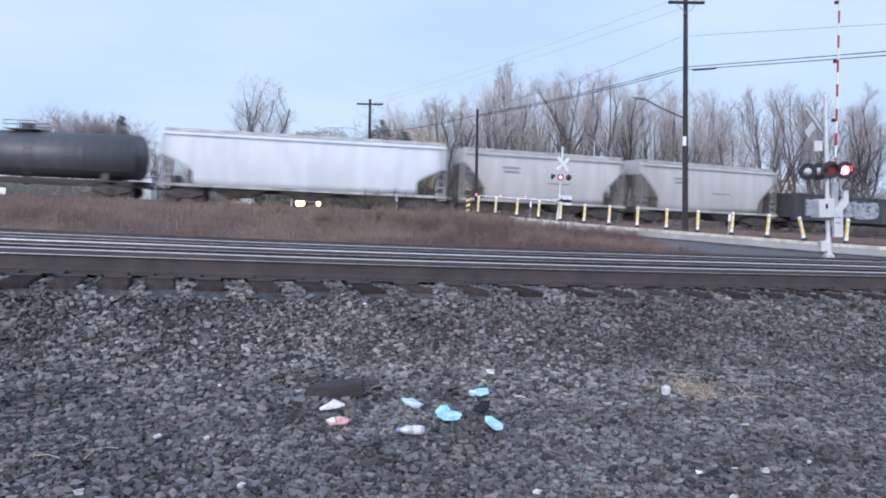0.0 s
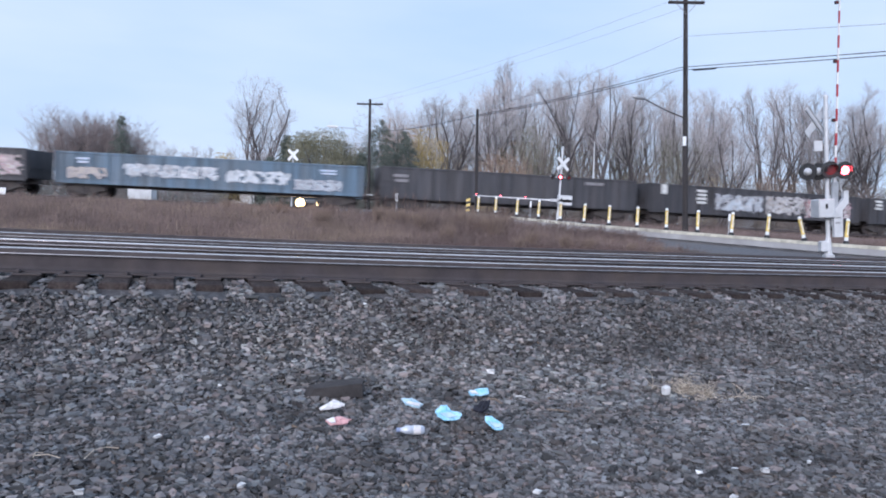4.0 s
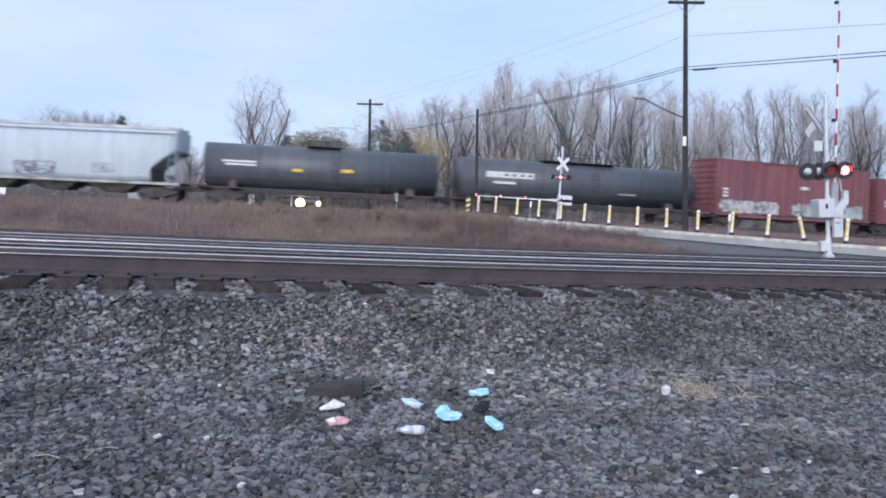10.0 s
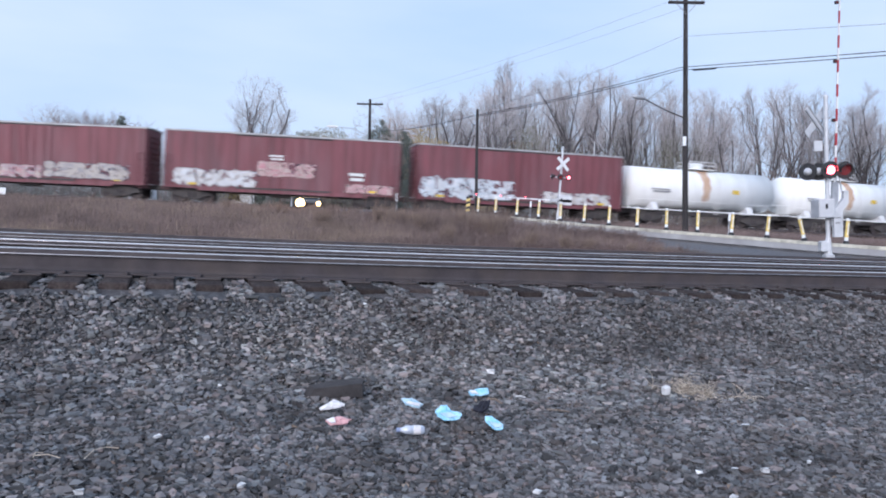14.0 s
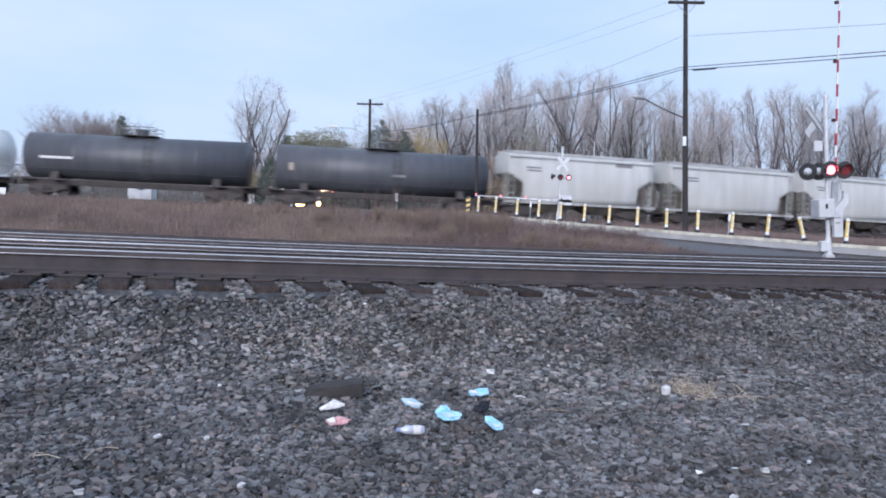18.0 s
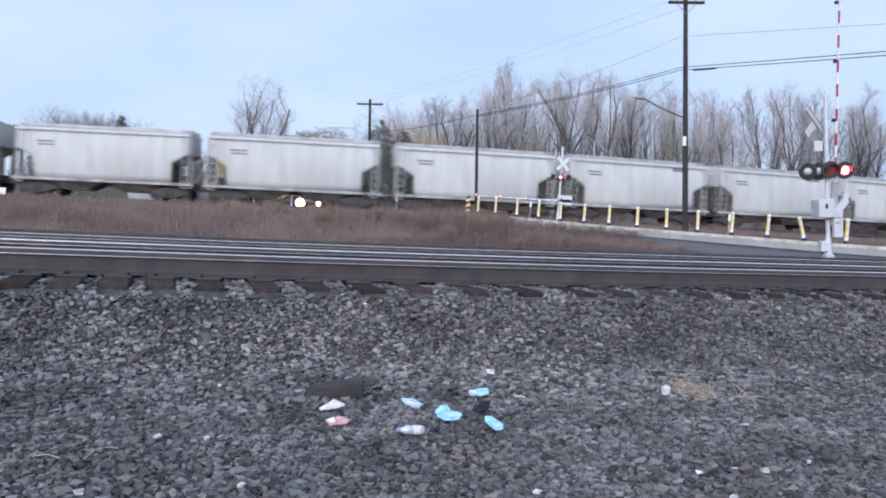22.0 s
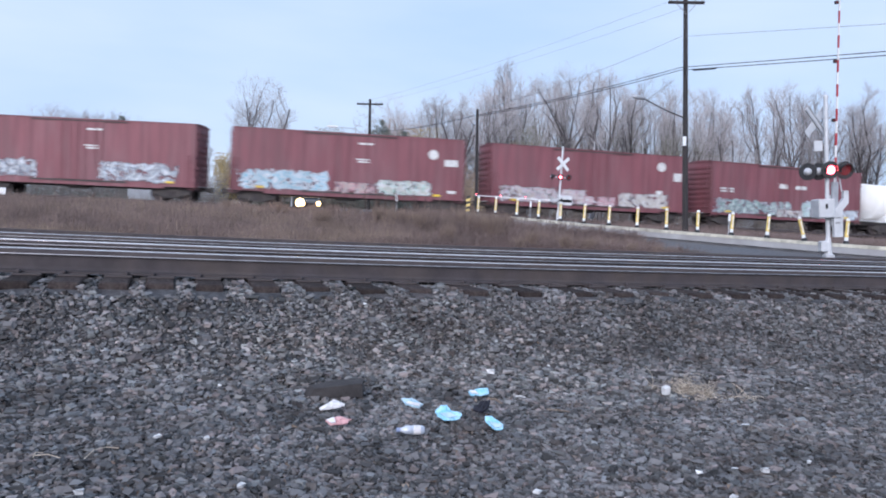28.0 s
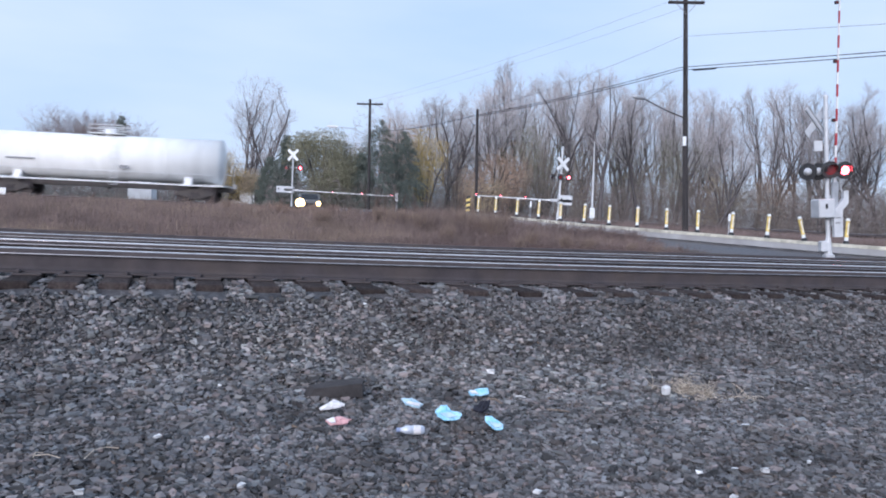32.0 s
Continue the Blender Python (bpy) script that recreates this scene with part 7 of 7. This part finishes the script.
L_DARK = mat("dark_cloth", (0.015, 0.017, 0.028), (0.02, 0.02, 0.03), 20, 0.9)
star = slab("face_mask", 0.06, 4.06, 32, ((-0.064, 0.007), (-0.037, 0.049), (-0.007, 0.056), (0.026, 0.011), (0.075, 0.0), (0.067, -0.039), (-0.007, -0.058), (-0.052, -0.025)), 0.005, L_BLUE, "crumpled light blue face mask on the stones", "litter", 0.008)
fold(star, ((-0.045, -0.015), (0.0, -0.045), (0.05, -0.034), (0.02, -0.008)), 0.010, L_BLUE_PALE, "pale folded edge")
right_mask = slab("face_mask", 0.29, 3.91, 32, ((-0.042, 0.042), (-0.009, 0.045), (0.049, -0.011), (0.041, -0.04), (0.001, -0.045), (-0.04, 0.009)), 0.006, L_BLUE, "folded light blue face mask on the stones", "litter", 0.005)
fold(right_mask, ((-0.03, 0.004), (0.004, -0.038), (0.038, -0.034), (0.044, -0.016)), 0.008, L_BLUE_PALE, "pale folded edge")
top_mask = slab("face_mask", 0.25, 4.72, 26, ((-0.059, -0.001), (-0.019, 0.027), (0.056, 0.046), (0.065, -0.01), (0.004, -0.033), (-0.046, -0.029)), 0.008, L_BLUE, "light blue face mask lying flat", "litter", 0.006)
fold(top_mask, ((-0.055, -0.004), (-0.042, -0.026), (0.0, -0.03), (-0.02, 0.004)), 0.012, L_WHITE, "white lining")
low_mask = slab("face_mask", -0.13, 4.29, 22, ((-0.063, 0.033), (-0.004, 0.042), (0.061, -0.009), (0.04, -0.044), (-0.035, -0.022)), 0.006, L_BLUE_PALE, "pale blue folded mask among the stones", "litter", 0.006)
fold(low_mask, ((-0.032, -0.018), (0.038, -0.04), (0.05, -0.02), (-0.02, 0.0)), 0.009, L_WHITE, "white lining")
slab("wrapper", -0.55, 4.18, 30, ((-0.067, -0.023), (0.005, 0.049), (0.067, 0.017), (0.046, -0.008), (-0.05, -0.035)), 0.006, L_WHITE, "white plastic wrapper on the stones", "litter", 0.008)
pink = slab("wrapper", -0.48, 3.89, 30, ((-0.062, -0.003), (-0.013, 0.032), (0.066, 0.018), (0.042, -0.017), (-0.033, -0.03)), 0.006, L_PINK, "pink paper wrapper on the stones", "litter", 0.007)
fold(pink, ((-0.056, -0.004), (-0.03, -0.026), (-0.008, -0.02), (-0.02, 0.016)), 0.010, L_WHITE, "white torn end")
slab("dark_cloth", 0.25, 4.24, 24, ((-0.052, -0.029), (-0.013, 0.031), (0.044, 0.056), (0.035, -0.003), (-0.013, -0.055)), 0.012, L_DARK, "dark cloth scrap on the stones", "litter", 0.010)
bottle = thing("bottle", pose(-0.115, 3.775, 0.044, 0, 0, 10), "clear whitish plastic bottle lying on the ballast", "bottle", "litter on the ballast")
part("body", Mesh().tube([(-0.052, 0, 0), (-0.040, 0, 0), (-0.022, 0, 0), (0.0, 0, 0), (0.004, 0, 0), (0.008, 0, 0), (0.056, 0, 0), (0.066, 0, 0)], [0.010, 0.013, 0.021, 0.022, 0.020, 0.022, 0.022, 0.017], 16), L_BOTTLE, bottle, smooth=True)
part("label", Mesh().tube([(0.012, 0, 0), (0.046, 0, 0)], 0.0226, 16, False), L_WHITE, bottle, "white paper label", smooth=True)
part("cap", Mesh().tube([(-0.070, 0, 0), (-0.052, 0, 0)], 0.011, 12), mat("blue_cap", (0.28, 0.34, 0.52), None, 5, 0.4), bottle, "bluish cap")
board = thing("board", pose(-0.56, 4.50, 0.03, 7, -3, 4), "broken dark board lying on the ballast", "board", "litter on the ballast")
part("plank", Mesh().add([(-0.16, -0.035, 0), (0.14, -0.04, 0), (0.145, 0.05, 0), (0.0, 0.06, 0), (-0.20, 0.03, 0), (-0.13, -0.035, 0.055), (0.14, -0.038, 0.080), (0.143, 0.05, 0.080), (0.0, 0.058, 0.075), (-0.16, 0.018, 0.06)],
                         [(4, 3, 2, 1, 0), (5, 6, 7, 8, 9), (0, 1, 6, 5), (1, 2, 7, 6), (2, 3, 8, 7), (3, 4, 9, 8), (4, 0, 5, 9)]), L_WOOD, board)
# pale stones that stand out
shapes, stris = stone_shapes(5, 31)
pale_data = [array_mesh("pale_stone", s * 0.03, stris, STONE_PALE) for s in shapes]
for i, (x, y, k) in enumerate(((0.363, 5.37, 0.95), (1.655, 4.20, 0.8), (-1.26, 4.58, 0.42), (-1.23, 3.49, 0.5), (-1.015, 3.51, 0.55), (1.45, 3.43, 0.6), (1.32, 3.44, 0.5), (1.14, 3.37, 0.5),
                               (1.72, 3.60, 0.4), (1.18, 3.07, 0.5), (-1.25, 2.78, 0.55), (0.63, 6.20, 0.5), (0.80, 5.70, 0.4), (-0.71, 2.92, 0.5), (0.40, 2.99, 0.5), (-2.03, 2.95, 0.5), (2.51, 5.36, 0.45), (-0.57, 5.97, 0.5))):
    ob = new("pale_stone", pale_data[i % 5])
    ob.matrix_basis = Matrix.Translation((x, y, ground_z(x, y) + (0.045 if k > 0.9 else 0.032))) @ Matrix.Rotation(i * 1.3, 4, "Z") @ Matrix.Scale(k, 4)
    tagged(ob, "pale whitish stone lying on the ballast", "stone", "pale stones")
block = new("pale_stone", Mesh().box(-0.024, 0.024, -0.02, 0.02, 0, 0.055, bevel=0.006).data("pale_stone", STONE_PALE))
block.matrix_basis = pose(1.455, 5.0, 0.018, 6, -9, 24)
tagged(block, "blocky white stone beside the dry straw", "stone", "pale stones")
# dry grass tufts
def tuft(x, y, n, spread, height, seed):
    """A flattened nest of curled dry straw."""
    rr = random.Random(seed)
    m = Mesh()
    for _ in range(n):
        px, py = x + rr.gauss(0, spread), y + rr.gauss(0, spread * 1.3)
        z = ground_z(px, py) + 0.02 + abs(rr.gauss(0, height)) * math.exp(-((px - x) ** 2 + (py - y) ** 2) / (2 * spread ** 2))
        a, turn, step, rise = rr.uniform(0, 6.283), rr.gauss(0, 0.5), rr.uniform(0.014, 0.034), rr.gauss(0.3, 0.5)
        pts = []
        for k in range(5):
            pts.append((px, py, max(z, ground_z(px, py) + 0.012)))
            px, py, z = px + step * math.cos(a), py + step * math.sin(a), z + step * rise
            a, rise = a + turn, rise - 0.28
        m.tube(pts, [0.0015, 0.0018, 0.0016, 0.0013, 0.0008], 3, False)
    tagged(new("grass_tuft", m.data("grass_tuft", DRYGRASS)), "flattened tuft of dry straw in the ballast", "grass", kind="stuff")


tuft(1.61, 5.10, 190, 0.042, 0.05, 61)
tuft(1.71, 5.00, 120, 0.028, 0.032, 64)
tuft(1.45, 5.12, 22, 0.06, 0.014, 66)
tuft(1.94, 5.02, 26, 0.035, 0.016, 62)


# fallen leaf scraps and bits of straw over the stones
LEAF_SCRAP = mat("brown_leaf_scraps", (0.145, 0.105, 0.088), (0.24, 0.195, 0.155), 30, 0.9, island=0.5, spec=0.1)
rr = random.Random(91)
scraps = []
for _ in range(900):
    y = 2.7 + 4.2 * rr.random() ** 1.3
    x = rr.uniform(-0.58, 0.58) * y
    if near_sn(x, y)[1] < -0.7 and noise.noise((x * 0.9, y * 0.9, 7)) > -0.12:
        scraps.append((x, y, ground_z(x, y) + 0.022))
tagged(new("leaf_litter", leaf_scatter("leaf_litter", scraps, 0.020, LEAF_SCRAP, 92)), "brown leaf scraps and straw between the stones", "leaf litter", kind="stuff")
def straw(pts, r0, material, label):
    base = Vector((pts[0][0], pts[0][1], ground_z(pts[0][0], pts[0][1]) + 0.02))
    t = thing("stick", Matrix.Translation(base), label, "stick", "litter on the ballast")
    part("stem", Mesh().tube([Vector((x, y, ground_z(x, y) + 0.025 + dz)) - base for x, y, dz in pts], r0, 5), material, t)


straw(((-1.62, 3.18, 0.0), (-1.56, 3.175, 0.010), (-1.50, 3.16, 0.004)), 0.0022, DRYGRASS, "pale straw stalk lying on the stones")
straw(((-1.41, 3.165, 0.0), (-1.405, 3.25, 0.014), (-1.38, 3.31, 0.008), (-1.335, 3.33, 0.0)), 0.0026, DRYGRASS, "bent pale straw stalk lying on the stones")
straw(((-1.60, 3.22, 0.0), (-1.62, 3.20, 0.008), (-1.61, 3.16, 0.0)), 0.002, DRYGRASS, "short straw stalk lying on the stones")
straw(((-2.08, 5.56, 0.0), (-1.97, 5.46, 0.015), (-1.86, 5.37, 0.0)), 0.009, L_WOOD, "dark twig lying on the ballast slope")
straw(((0.62, 4.40, 0.0), (0.70, 4.33, 0.012), (0.74, 4.36, 0.0)), 0.004, LEAF_SCRAP, "brown twig lying on the stones")
straw(((0.478, 4.75, 0.0), (0.505, 4.742, 0.006), (0.535, 4.73, 0.0)), 0.005, STONE_PALE, "pale stick lying on the stones")
straw(((0.30, 4.63, 0.0), (0.345, 4.57, 0.012), (0.375, 4.50, 0.0)), 0.007, LEAF_SCRAP, "brown stick lying on the stones")


# ---- motion ----
SPEEDS = ((0, 18.769), (4, 18.068), (8, 18.089), (12, 18.091), (16, 17.424), (20, 17.468), (24, 17.189), (28, 17.022), (32, 16.509))


def along(t):
    """Metres that the train has run since the start."""
    run = 0.0
    for (a, va), (b, vb) in zip(SPEEDS, SPEEDS[1:]):
        if t <= a:
            break
        e = min(t, b)
        ve = va + (vb - va) * (e - a) / (b - a)
        run += (va + ve) / 2 * (e - a)
    return run


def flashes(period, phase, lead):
    """Times at which a flasher pair changes over, and whether the added lens cover is open after each."""
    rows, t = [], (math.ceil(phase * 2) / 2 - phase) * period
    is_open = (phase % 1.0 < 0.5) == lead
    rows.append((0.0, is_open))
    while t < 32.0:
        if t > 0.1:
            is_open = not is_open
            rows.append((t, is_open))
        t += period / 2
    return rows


def key_lens_cover(vane, period, phase, lead):
    """Swings a lamp's added lens cover between closed (across the lens) and open (edge on)."""
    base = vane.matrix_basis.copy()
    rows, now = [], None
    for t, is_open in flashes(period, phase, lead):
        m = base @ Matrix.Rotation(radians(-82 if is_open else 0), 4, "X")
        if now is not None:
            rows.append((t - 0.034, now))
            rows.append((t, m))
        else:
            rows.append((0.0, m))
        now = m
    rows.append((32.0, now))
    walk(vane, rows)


def motions():
    times = [float(k) for k in range(33)]
    for car, q in TRAIN:
        rows = []
        for t in times:
            s = q - along(t)
            ax, ay, _ = far(s - 5.0)
            bx, by, _ = far(s + 5.0)
            rows.append((t, Matrix.Translation(((ax + bx) / 2, (ay + by) / 2, FAR_RAIL)) @ Matrix.Rotation(math.atan2(by - ay, bx - ax), 4, "Z")))
        walk(car, rows)
    for vane, period, phase, lead in LENS_COVERS:
        key_lens_cover(vane, period, phase, lead)


motions()
